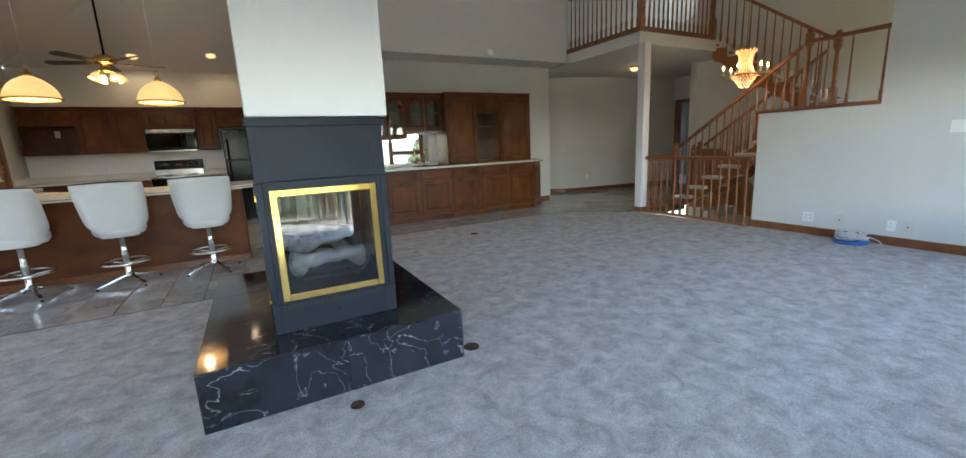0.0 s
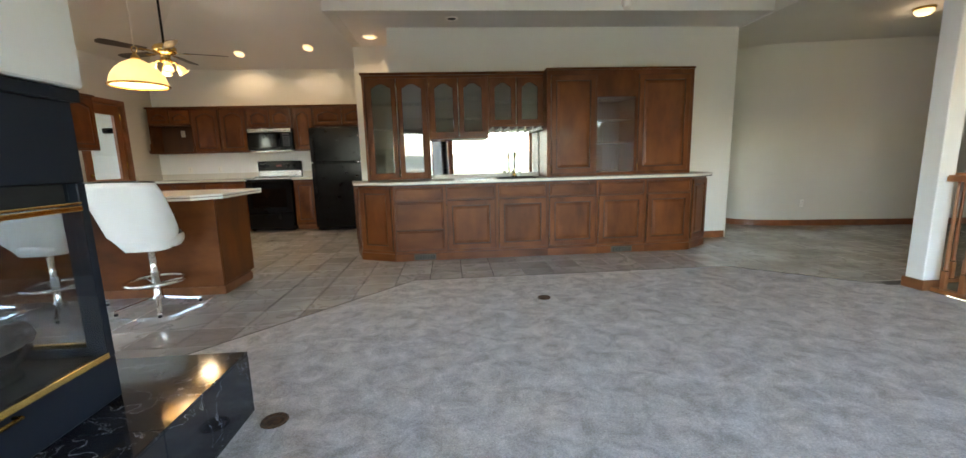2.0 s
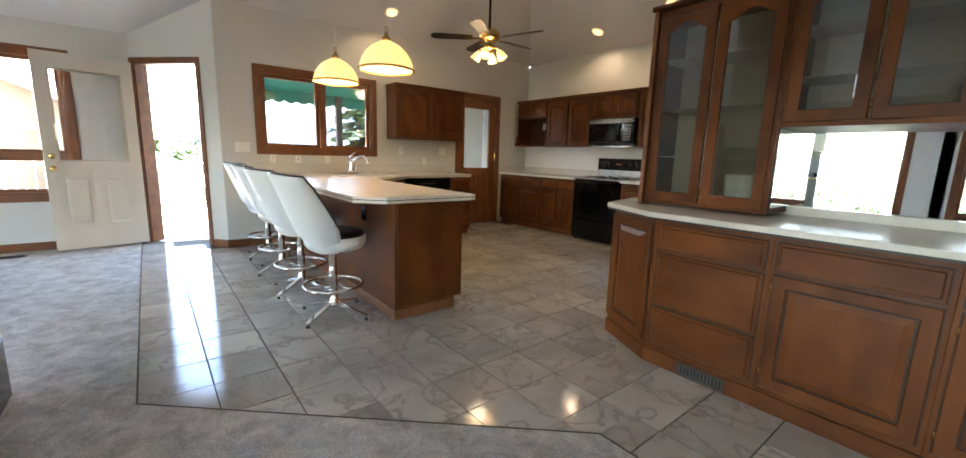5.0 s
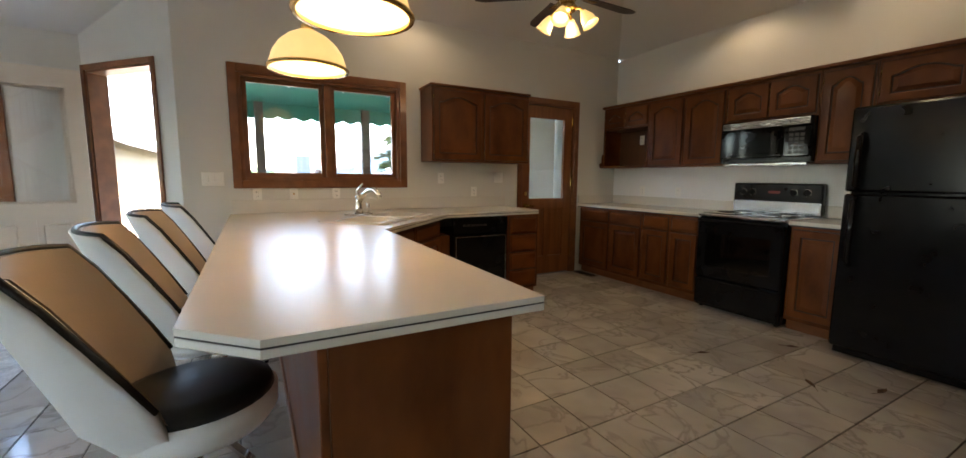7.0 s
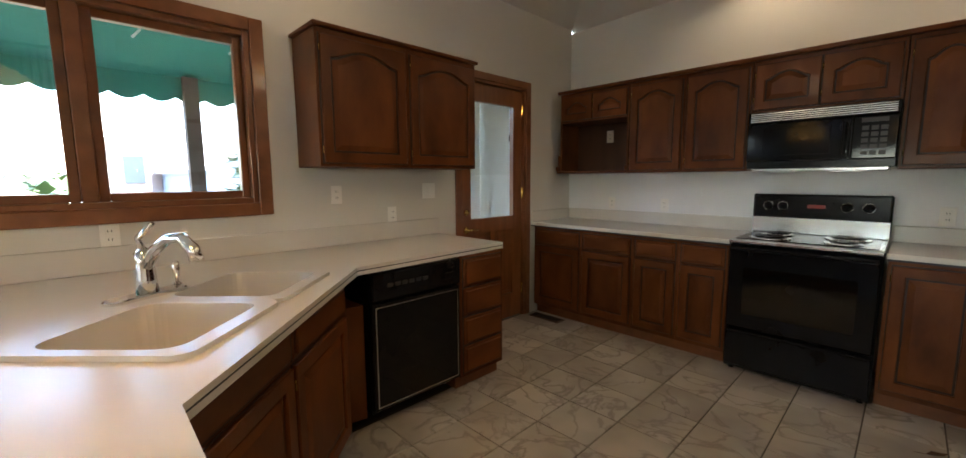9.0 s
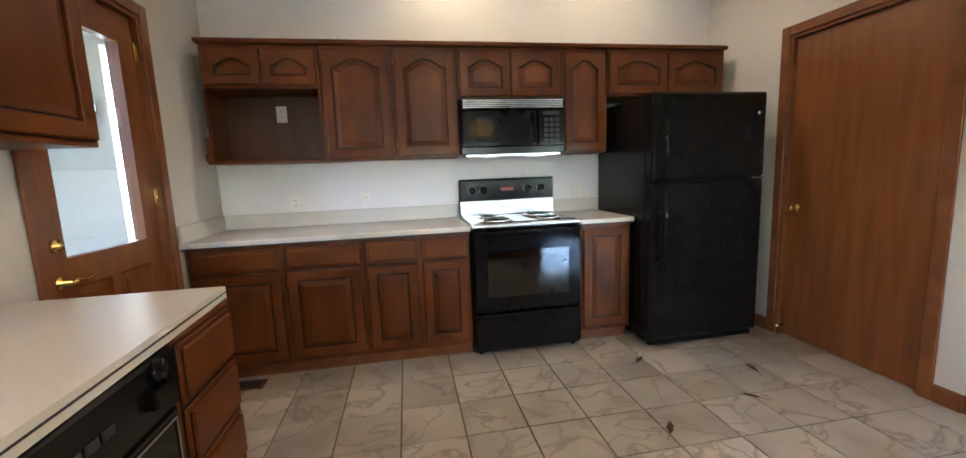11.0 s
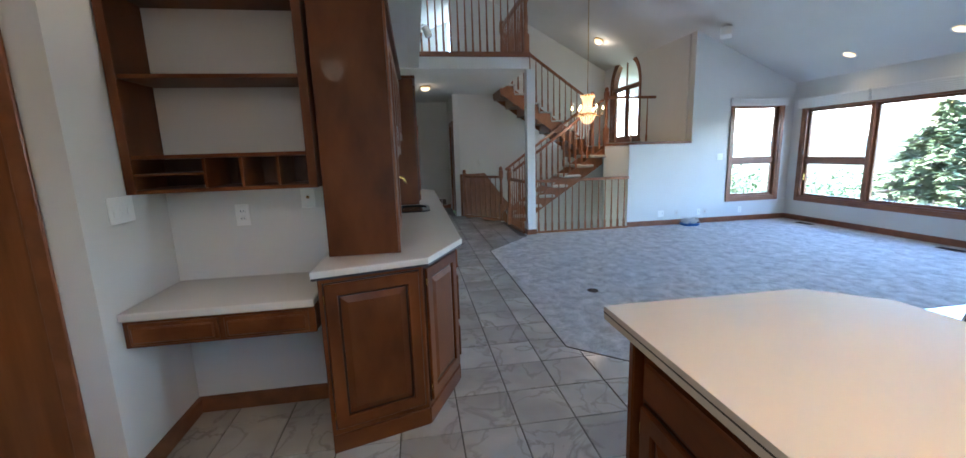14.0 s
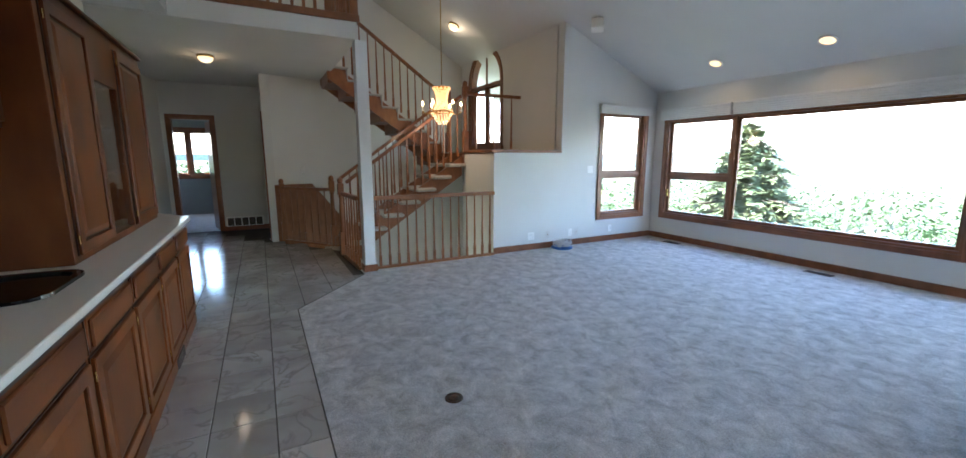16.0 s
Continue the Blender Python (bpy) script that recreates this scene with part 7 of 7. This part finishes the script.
g = Geo()
N = 48
xs = [-1500 * (1 - k / (N / 2)) ** 3 if k < N / 2 else 1500 * (k / (N / 2) - 1) ** 3 for k in range(N + 1)]
def ground_z(x, y):
    d = max(0.0, -y - 2.0)
    w = max(0.0, -4 - x)
    e = max(0.0, x - 14)
    south = -2.9 - 6.0 * (1 - math.exp(-d / 26)) - 14 * (1 - math.exp(-d / 300)) - 4 * (1 - math.exp(-e / 30))
    blend = min(1.0, max(0.0, (y + 2.0) / 4.0)) * (1.0 if x < 5 else max(0.0, 1 - (x - 5) / 2))
    return south * (1 - blend) + (-0.35 - 2.2 * (1 - math.exp(-w / 14))) * blend
vs = [(x, y, ground_z(x, y) - (0.0 if not (-5 < x < 16 and -1.5 < y < 12) else (0.4 if x < 5 else 0))) for y in xs for x in xs]
g.add(vs, [(j * (N + 1) + i, j * (N + 1) + i + 1, (j + 1) * (N + 1) + i + 1, (j + 1) * (N + 1) + i) for j in range(N) for i in range(N)], True)
structure("ground", g, M_GRASS, "dry grassy hillside falling away below the house", "ground")
g = Geo()
for k in range(60):
    a0, a1 = 2 * math.pi * k / 60, 2 * math.pi * (k + 1) / 60
    h0, h1 = [14 + 20 * noise.noise(Vector((math.cos(a) * 3, math.sin(a) * 3, 0.4))) for a in (a0, a1)]
    g.add([(1350 * math.cos(a0), 1350 * math.sin(a0), -60), (1350 * math.cos(a1), 1350 * math.sin(a1), -60), (1350 * math.cos(a1), 1350 * math.sin(a1), h1), (1350 * math.cos(a0), 1350 * math.sin(a0), h0)], [(0, 1, 2, 3)])
structure("backdrop", g, M_FARHILL, "hazy line of far hills", "backdrop")


def spruce(x, y, z, h, r, seed, label):
    root = thing("spruce_tree", label, "tree", Matrix.Translation((x, y, z)), "spruces")
    rn = random.Random(seed)
    part("trunk", Geo().tube([(0, 0, -0.3), (0.02, 0, h * 0.4), (0, 0, h * 0.98)], [h * 0.022, h * 0.014, 0.01], 8), M_BARK, root)
    g = Geo()
    limbs = Geo()
    nw = int(h * 10)
    for k in range(nw):
        t = k / nw
        zc = h * (0.06 + 0.92 * t)
        rad = r * (1 - t) ** 0.85 * rn.uniform(0.75, 1.15) + 0.06
        for b in range(int(13 - 6 * t)):
            a = rn.uniform(0, 2 * math.pi)
            L = rad * rn.uniform(0.7, 1.1)
            c, s = math.cos(a), math.sin(a)
            limbs.tube([(0, 0, zc), (c * L * 0.6, s * L * 0.6, zc - 0.02 * L), (c * L, s * L, zc - 0.10 * L + 0.05)], [0.02, 0.012, 0.004], 4)
            m = max(5, int(L * 16))
            for q in range(m):
                u = (q + rn.random()) / m
                px, py, pz = c * L * u, s * L * u, zc - 0.22 * L * u * u
                for _ in range(3):
                    w = rn.uniform(0.12, 0.26) * (1.15 - 0.4 * u)
                    b2 = a + rn.uniform(-1.3, 1.3)
                    d = Vector((math.cos(b2), math.sin(b2), rn.uniform(-0.5, 0.25))) * w * 1.7
                    sd = Vector((-math.sin(b2), math.cos(b2), rn.uniform(-0.4, 0.4))) * w * 0.42
                    p = Vector((px, py, pz + rn.uniform(-0.05, 0.05)))
                    g.add([tuple(p - sd), tuple(p + d), tuple(p + sd)], [(0, 1, 2)])
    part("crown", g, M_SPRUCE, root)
    part("limbs", limbs, M_BARK, root)


def broadleaf(x, y, z, h, r, seed, mat, label):
    root = thing("tree", label, "tree", Matrix.Translation((x, y, z)), "trees down the hill")
    rn = random.Random(seed)
    g, limbs = Geo(), Geo()
    limbs.tube([(0, 0, -0.5), (0.05, 0.03, h * 0.4), (0.1, 0, h * 0.7)], [h * 0.03, h * 0.02, h * 0.008], 7)
    for k in range(16):
        a, e = rn.uniform(0, 6.283), rn.uniform(0.05, 1.2)
        L = r * rn.uniform(0.55, 1.0)
        tip = Vector((math.cos(a) * math.cos(e) * L, math.sin(a) * math.cos(e) * L, h * 0.5 + math.sin(e) * L * 0.9))
        limbs.tube([(0.03, 0, h * 0.35), tuple(tip * 0.6 + Vector((0, 0, h * 0.14))), tuple(tip)], [0.05, 0.03, 0.01], 4)
        for q in range(130):
            o = Vector((rn.gauss(0, 1), rn.gauss(0, 1), rn.gauss(0, 0.8))) * r * 0.20
            p = tip + o
            w = rn.uniform(0.05, 0.12) * (0.7 + r * 0.12)
            d = Vector((rn.uniform(-1, 1), rn.uniform(-1, 1), rn.uniform(-1, 1))).normalized() * w
            s = d.cross(Vector((rn.uniform(-1, 1), rn.uniform(-1, 1), 1))).normalized() * w * 0.6
            g.add([tuple(p - d), tuple(p + s), tuple(p + d), tuple(p - s)], [(0, 1, 2, 3)])
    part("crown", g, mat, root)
    part("trunk", limbs, M_BARK, root)


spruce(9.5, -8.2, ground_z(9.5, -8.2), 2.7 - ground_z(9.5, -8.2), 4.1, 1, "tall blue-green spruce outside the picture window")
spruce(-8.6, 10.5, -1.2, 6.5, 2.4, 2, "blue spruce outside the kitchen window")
spots = [(4.5, -24, 5.2, 3.2, 0), (7.5, -30, 6.5, 3.6, 0), (12, -26, 6.0, 3.4, 0), (17, -18, 6.5, 3.5, 0), (20, -9, 6.0, 3.6, 0), (21, -1, 6.5, 3.6, 0), (17, -32, 7.0, 4.0, 0), (10.8, -12, 3.4, 1.9, 0), (1.5, -22, 5.6, 3.0, 0),
         (5.6, -9.0, 3.9, 2.2, 1), (3.9, -9.6, 4.0, 2.3, 1), (26, -24, 8, 4.5, 0), (-6, -26, 7, 4.0, 0), (-1.5, -14, 5.0, 2.6, 0), (30, -10, 8, 4.5, 0), (18, 4, 6.0, 3.2, 0), (0.5, -8.0, 4.2, 1.8, 0), (-3, -9, 4.4, 2.0, 0)]
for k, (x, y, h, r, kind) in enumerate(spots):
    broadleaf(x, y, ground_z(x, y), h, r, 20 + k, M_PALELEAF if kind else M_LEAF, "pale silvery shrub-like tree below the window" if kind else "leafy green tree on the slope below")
# far woods as one sheet of clumps
g = Geo()
rn = random.Random(77)
for k in range(3200):
    a = rn.uniform(math.pi * 0.95, math.pi * 2.15)
    d = 24 + 400 * rn.random() ** 1.8
    grow = min(1.0, 0.3 + d / 110)
    x, y = d * math.cos(a), d * math.sin(a)
    z = ground_z(x, y)
    for q in range(14):
        o = Vector((rn.gauss(0, 2.0), rn.gauss(0, 2.0), abs(rn.gauss(2.2, 1.5)))) * grow
        w = rn.uniform(0.6, 1.4) * grow
        d1 = Vector((rn.uniform(-1, 1), rn.uniform(-1, 1), rn.uniform(-0.6, 0.6))).normalized() * w
        s1 = d1.cross(Vector((0.2, 0.1, 1))).normalized() * w * 0.7
        p = Vector((x, y, z)) + o
        g.add([tuple(p - d1), tuple(p + s1), tuple(p + d1), tuple(p - s1)], [(0, 1, 2, 3)])
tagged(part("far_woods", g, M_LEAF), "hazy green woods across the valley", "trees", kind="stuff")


def house(x, y, z, w, d, h, rh, ang, wallm, label, wins=(), axis=0):
    root = thing("house", label, "house", pose(x, y, z, 0, 0, ang), "neighbouring houses")
    g = Geo().box(-w / 2, -d / 2, -4, w / 2, d / 2, h)
    g.add([(-w / 2, -d / 2, h), (w / 2, -d / 2, h), (0, -d / 2, h + rh), (-w / 2, d / 2, h), (w / 2, d / 2, h), (0, d / 2, h + rh)], [(0, 1, 2), (3, 5, 4)])
    part("wall", g, wallm, root)
    o = 0.4
    for s in (-1, 1):
        e = Vector((s * (w / 2 + o), 0, h - o * rh / (w / 2)))
        g = Geo().add([(0, -d / 2 - o, h + rh + 0.02), (0, d / 2 + o, h + rh + 0.02), (e.x, d / 2 + o, e.z), (e.x, -d / 2 - o, e.z), (0, -d / 2 - o, h + rh + 0.2), (0, d / 2 + o, h + rh + 0.2), (e.x, d / 2 + o, e.z + 0.15), (e.x, -d / 2 - o, e.z + 0.15)], [(0, 1, 2, 3), (7, 6, 5, 4), (0, 3, 7, 4), (1, 5, 6, 2), (2, 6, 7, 3), (0, 4, 5, 1)])
        part("roof", g, M_ROOF, root)
    for side, u, zz, ww, hh in wins:
        m = Matrix.Translation((0, -d / 2, 0)) if side == 0 else Matrix.Translation((w / 2, 0, 0)) @ Matrix.Rotation(radians(90), 4, "Z")
        wn_ = part("window", Geo(m).add([], []).box(u - ww / 2, -0.06, zz, u + ww / 2, -0.01, zz + hh), M_WHITE, root)
        part("pane", Geo(m).box(u - ww / 2 + 0.08, -0.075, zz + 0.08, u + ww / 2 - 0.08, -0.061, zz + hh - 0.08), M_DARKGLASS, wn_)
    return root


# siding boards of the near neighbour are its own wall face
near = house(-12.6, 0.3, -0.6, 7.0, 6.2, 2.6, 1.5, 90, M_SIDING, "tan clapboard neighbour house with a grey roof", [(0, 0.6, 0.9, 1.5, 1.4)])
for k in range(20):
    part("siding_board", Geo().box(3.1 + 0.0, -3.5, -1 + k * 0.19, 3.125, 3.5, -1 + k * 0.19 + 0.175), M_SIDING, near)
house(-25, 14.5, -2.2, 9, 8, 4.0, 2.2, 100, M_BLUESIDE, "blue clapboard house with a white gable", [(1, -1.5, 2.0, 1.0, 1.1), (1, 1.8, 2.0, 1.0, 1.1)])
house(-21, 12.3, -2.4, 4, 5, 2.0, 1.6, 90, M_BLUESIDE, "small blue house wing with a white gable", [(1, 0, 0.6, 1.0, 1.1)])
house(-24, 4.0, -3.2, 9, 8, 2.2, 2.0, 80, M_CONC, "pale house with grey roof planes", [(1, 0, 0.6, 1.4, 1.1)])
tw = thing("brick_tower", "mixed-brick tower of a neighbouring house", "house", pose(-26, 8.9, -3))
part("wall", Geo().prism([(1.5 * math.cos(k * math.pi / 4 + 0.39), 1.5 * math.sin(k * math.pi / 4 + 0.39)) for k in range(8)], -2, 6.2), M_BRICK, tw)
for zz in (1.6, 4.2):
    part("window", Geo().box(1.38, -0.35, zz, 1.46, 0.35, zz + 1.2), M_DARKGLASS, tw)
for k, (x, y, w, a) in enumerate(((14.5, -20, 10, 20), (8.5, -17, 8, -15), (3.0, -17, 9, 10), (24, -16, 11, 40), (16.5, -9.0, 7, 75))):
    house(x, y, ground_z(x, y) - 0.2, w * 0.7, w, 1.9, 1.0, a + 90, M_CONC, "low pale house with a wide roof on the slope", [(0, 0, 0.7, 1.6, 0.9), (1, 0, 0.7, 1.6, 0.9)])
up_ = thing("utility_pole", "wooden utility pole with a crossarm", "utility pole", Matrix.Translation((9.4, -15.7, ground_z(9.4, -15.7))))
part("pole", Geo().tube([(0, 0, -0.5), (0, 0, 0.4 - ground_z(9.4, -15.7))], [0.10, 0.07], 8), M_BARK, up_)
part("crossarm", Geo().box(-0.6, -0.05, 0.1 - ground_z(9.4, -15.7), 0.6, 0.05, 0.2 - ground_z(9.4, -15.7)), M_BARK, up_)

# decks
g = Geo().box(-8.2, 1.6, -0.35, -4.12, 6.4, -0.06)
structure("deck_west", g, M_CONC, "sunlit pale concrete deck outside the open door", "deck")
g = Geo().box(-4.1, -3.2, -0.35, 2.0, -0.62, -0.06)
structure("deck_south", g, M_CONC, "sunlit deck outside the glass door", "deck")


def iron_rail(a, b, n, posts, label):
    A, Bv = Vector(a), Vector(b)
    root = thing("deck_railing", label, "railing")
    part("top_rail", Geo().beam(A + Vector((0, 0, 0.92)), Bv + Vector((0, 0, 0.92)), 0.05, 0.04), M_WHITE, root)
    part("bottom_rail", Geo().beam(A + Vector((0, 0, 0.10)), Bv + Vector((0, 0, 0.10)), 0.04, 0.03), M_WHITE, root)
    bar = Geo().box(-0.008, -0.008, 0.11, 0.008, 0.008, 0.905).mesh("bar", M_WHITE)
    for k in range(n):
        o = part("bar", bar, M_WHITE, root)
        o.location = A.lerp(Bv, (k + 0.5) / n)
    for t in posts:
        p = A.lerp(Bv, t)
        part("post", Geo().box(p.x - 0.09, p.y - 0.09, p.z - 0.2, p.x + 0.09, p.y + 0.09, p.z + 1.05, 0.01).box(p.x - 0.12, p.y - 0.12, p.z + 1.05, p.x + 0.12, p.y + 0.12, p.z + 1.12, 0.02), M_CREAM, root)


iron_rail((-8.1, 1.7, -0.06), (-8.1, 6.3, -0.06), 36, (0.0, 0.45, 1.0), "pale metal deck railing with square posts")
iron_rail((-4.0, -3.1, -0.06), (1.9, -3.1, -0.06), 44, (0.0, 0.5, 1.0), "pale metal deck railing above the slope")

aw_ = thing("awning", "green scalloped canvas awning over the kitchen window", "awning", pose(-3.25, 6.88, 0, 0, 0, 90))
part("canvas", Geo().add([(-1.25, 0.0, 2.55), (1.25, 0.0, 2.55), (1.25, 0.95, 2.06), (-1.25, 0.95, 2.06), (-1.25, 0.0, 2.57), (1.25, 0.0, 2.57), (1.25, 0.95, 2.08), (-1.25, 0.95, 2.08)], [(0, 1, 2, 3), (7, 6, 5, 4), (0, 4, 5, 1), (1, 5, 6, 2), (2, 6, 7, 3), (3, 7, 4, 0)]), M_AWNING, aw_)
g = Geo()
for k in range(14):
    u0 = -1.25 + 2.5 * k / 14
    pts = [(u0, 2.07), (u0 + 2.5 / 14, 2.07)] + [(u0 + 2.5 / 14 * (1 - j / 6), 1.92 - 0.035 * math.sin(j / 6 * math.pi)) for j in range(7)]
    g.prism(pts, -0.955, -0.945, 0, UP)
part("valance", g, M_AWNING, aw_)
for u in (-0.55, 0.62):
    part("support", Geo().box(u - 0.045, 0.88, 0.2, u + 0.045, 0.97, 2.06), M_BARK, aw_)
for u in (-0.7, -0.25, 0.3, 0.8):
    part("clip", Geo().tube([(u, 0.5, 2.28), (u + 0.02, 0.5, 2.22), (u - 0.02, 0.5, 2.17)], 0.008, 6), M_WHITE, aw_)
# ---- marble floor tiles ----
def inside(x, y, poly):
    hit = False
    n = len(poly)
    for i in range(n):
        (ax, ay), (bx, by) = poly[i], poly[(i + 1) % n]
        if (ay > y) != (by > y) and x < (bx - ax) * (y - ay) / (by - ay) + ax:
            hit = not hit
    return hit


def clip_poly(pts, a, b):
    """Keeps the part of pts to the left of the line a to b."""
    out = []
    n = len(pts)
    side = lambda p: (b[0] - a[0]) * (p[1] - a[1]) - (b[1] - a[1]) * (p[0] - a[0])
    for i in range(n):
        p, q = pts[i], pts[(i + 1) % n]
        sp_, sq = side(p), side(q)
        if sp_ >= 0:
            out.append(p)
        if sp_ * sq < 0:
            t = sp_ / (sp_ - sq)
            out.append((p[0] + (q[0] - p[0]) * t, p[1] + (q[1] - p[1]) * t))
    return out


PX, PY, GAP, OX, OY = 0.316, 0.308, 0.0033, -1.84, 5.179
floor_tiles = new("floor_tile")
tagged(floor_tiles, "polished grey-veined marble floor tiles", "floor", kind="structure")
whole = Geo().box(-PX / 2 + GAP, -PY / 2 + GAP, -0.010, PX / 2 - GAP, PY / 2 - GAP, 0.0, 0.0016).mesh("tile", M_TILE)
rest = Geo()
made = 0
hidden = [(-3.0, 0.05, 6.42, 6.85), (-3.0, -2.45, 6.4, 8.8), (-3.0, -0.2, 10.2, 10.7), (1.25, 5.0, 7.45, 8.0), (-0.1, 0.68, 10.05, 10.7)]
cells = []
BANDS = [(-9.0, 0.36, (-9, 4.875), (9, 4.875)), (0.36, 1.80, (0.3552, 4.874), (1.7952, 6.484)), (1.80, 4.95, (-9, 6.485), (9, 6.485)), (4.95, 5.88, (4.953, 6.484), (5.883, 5.664)), (5.88, 20.0, (-9, 4.0), (9, 4.0))]


def area(p):
    return abs(sum(p[i - 1][0] * p[i][1] - p[i][0] * p[i - 1][1] for i in range(len(p)))) / 2


def place(q, cx_, cy_):
    """Keeps a tile outline that lies on the open floor."""
    mx, my = sum(p[0] for p in q) / len(q), sum(p[1] for p in q) / len(q)
    if mx < -3.08 and my > 5.95 or my > 10.66 or mx < -3.9:
        return
    if mx < -3.1 and my > 0.895 * mx + 8.49:
        return
    if 0.9 < mx < 5.9 and my > 8.8 or 1.62 < mx < 5.9 and my > 7.97:
        return
    if mx > 5.88 and my < 5.66 or mx > 7.35 and my < 5.66 + (mx - 7.35) * 0.72 or mx > 8.66 and my < 6.6 or mx > 10.25 or mx > 5.0 and my > 9.6:
        return
    if 5.88 < mx < 7.35 and my < 5.75:
        q = clip_poly(q, (5.0, 5.665), (9.0, 5.665))
        if len(q) < 3:
            return
    cells.append((math.hypot(mx - 0.6, my - 7.2), cx_, cy_, q))


for i in range(-10, 42):
    for j in range(-3, 18):
        cx_, cy_ = OX + (i + 0.5) * PX, OY + (j + 0.5) * PY
        h = PX / 2
        if any(a < cx_ - h and cx_ + h < b and c < cy_ - h and cy_ + h < d for a, b, c, d in hidden):
            continue
        k = PY / 2
        q = [(cx_ - h + GAP, cy_ - k + GAP), (cx_ + h - GAP, cy_ - k + GAP), (cx_ + h - GAP, cy_ + k - GAP), (cx_ - h + GAP, cy_ + k - GAP)]
        # north of the carpet edge
        pieces = [q]
        if cy_ < 6.9 and cx_ < 6.1:
            pieces = []
            for x0, x1, ea, eb in BANDS:
                w_ = clip_poly(clip_poly(q, (x0, 20), (x0, -20)), (x1, -20), (x1, 20))
                w_ = clip_poly(w_, ea, eb) if len(w_) > 2 else w_
                if len(w_) > 2 and area(w_) > 2e-5:
                    pieces.append(w_)
            if abs(sum(area(w_) for w_ in pieces) - area(q)) < 1e-6:
                pieces = [q]
        for q in pieces:
            place(q, cx_, cy_)
cells.sort(key=lambda c: c[0])
for d_, cx_, cy_, q in cells:
    full = len(q) == 4 and abs(q[2][0] - (cx_ + PX / 2 - GAP)) < 1e-6 and abs(q[0][0] - (cx_ - PX / 2 + GAP)) < 1e-6 and abs(q[2][1] - (cy_ + PY / 2 - GAP)) < 1e-6 and abs(q[0][1] - (cy_ - PY / 2 + GAP)) < 1e-6
    if made < 300:
        ob = part("tile", whole if full else Geo(Matrix.Translation((-cx_, -cy_, 0))).prism(q, -0.010, 0.0), M_TILE, floor_tiles)
        ob.location = (cx_, cy_, 0)
        made += 1
    else:
        rest.prism(q, -0.010, 0.0, 0.0012 if full else 0.0)
tagged(part("tiles", rest, M_TILE, floor_tiles), kind="stuff")
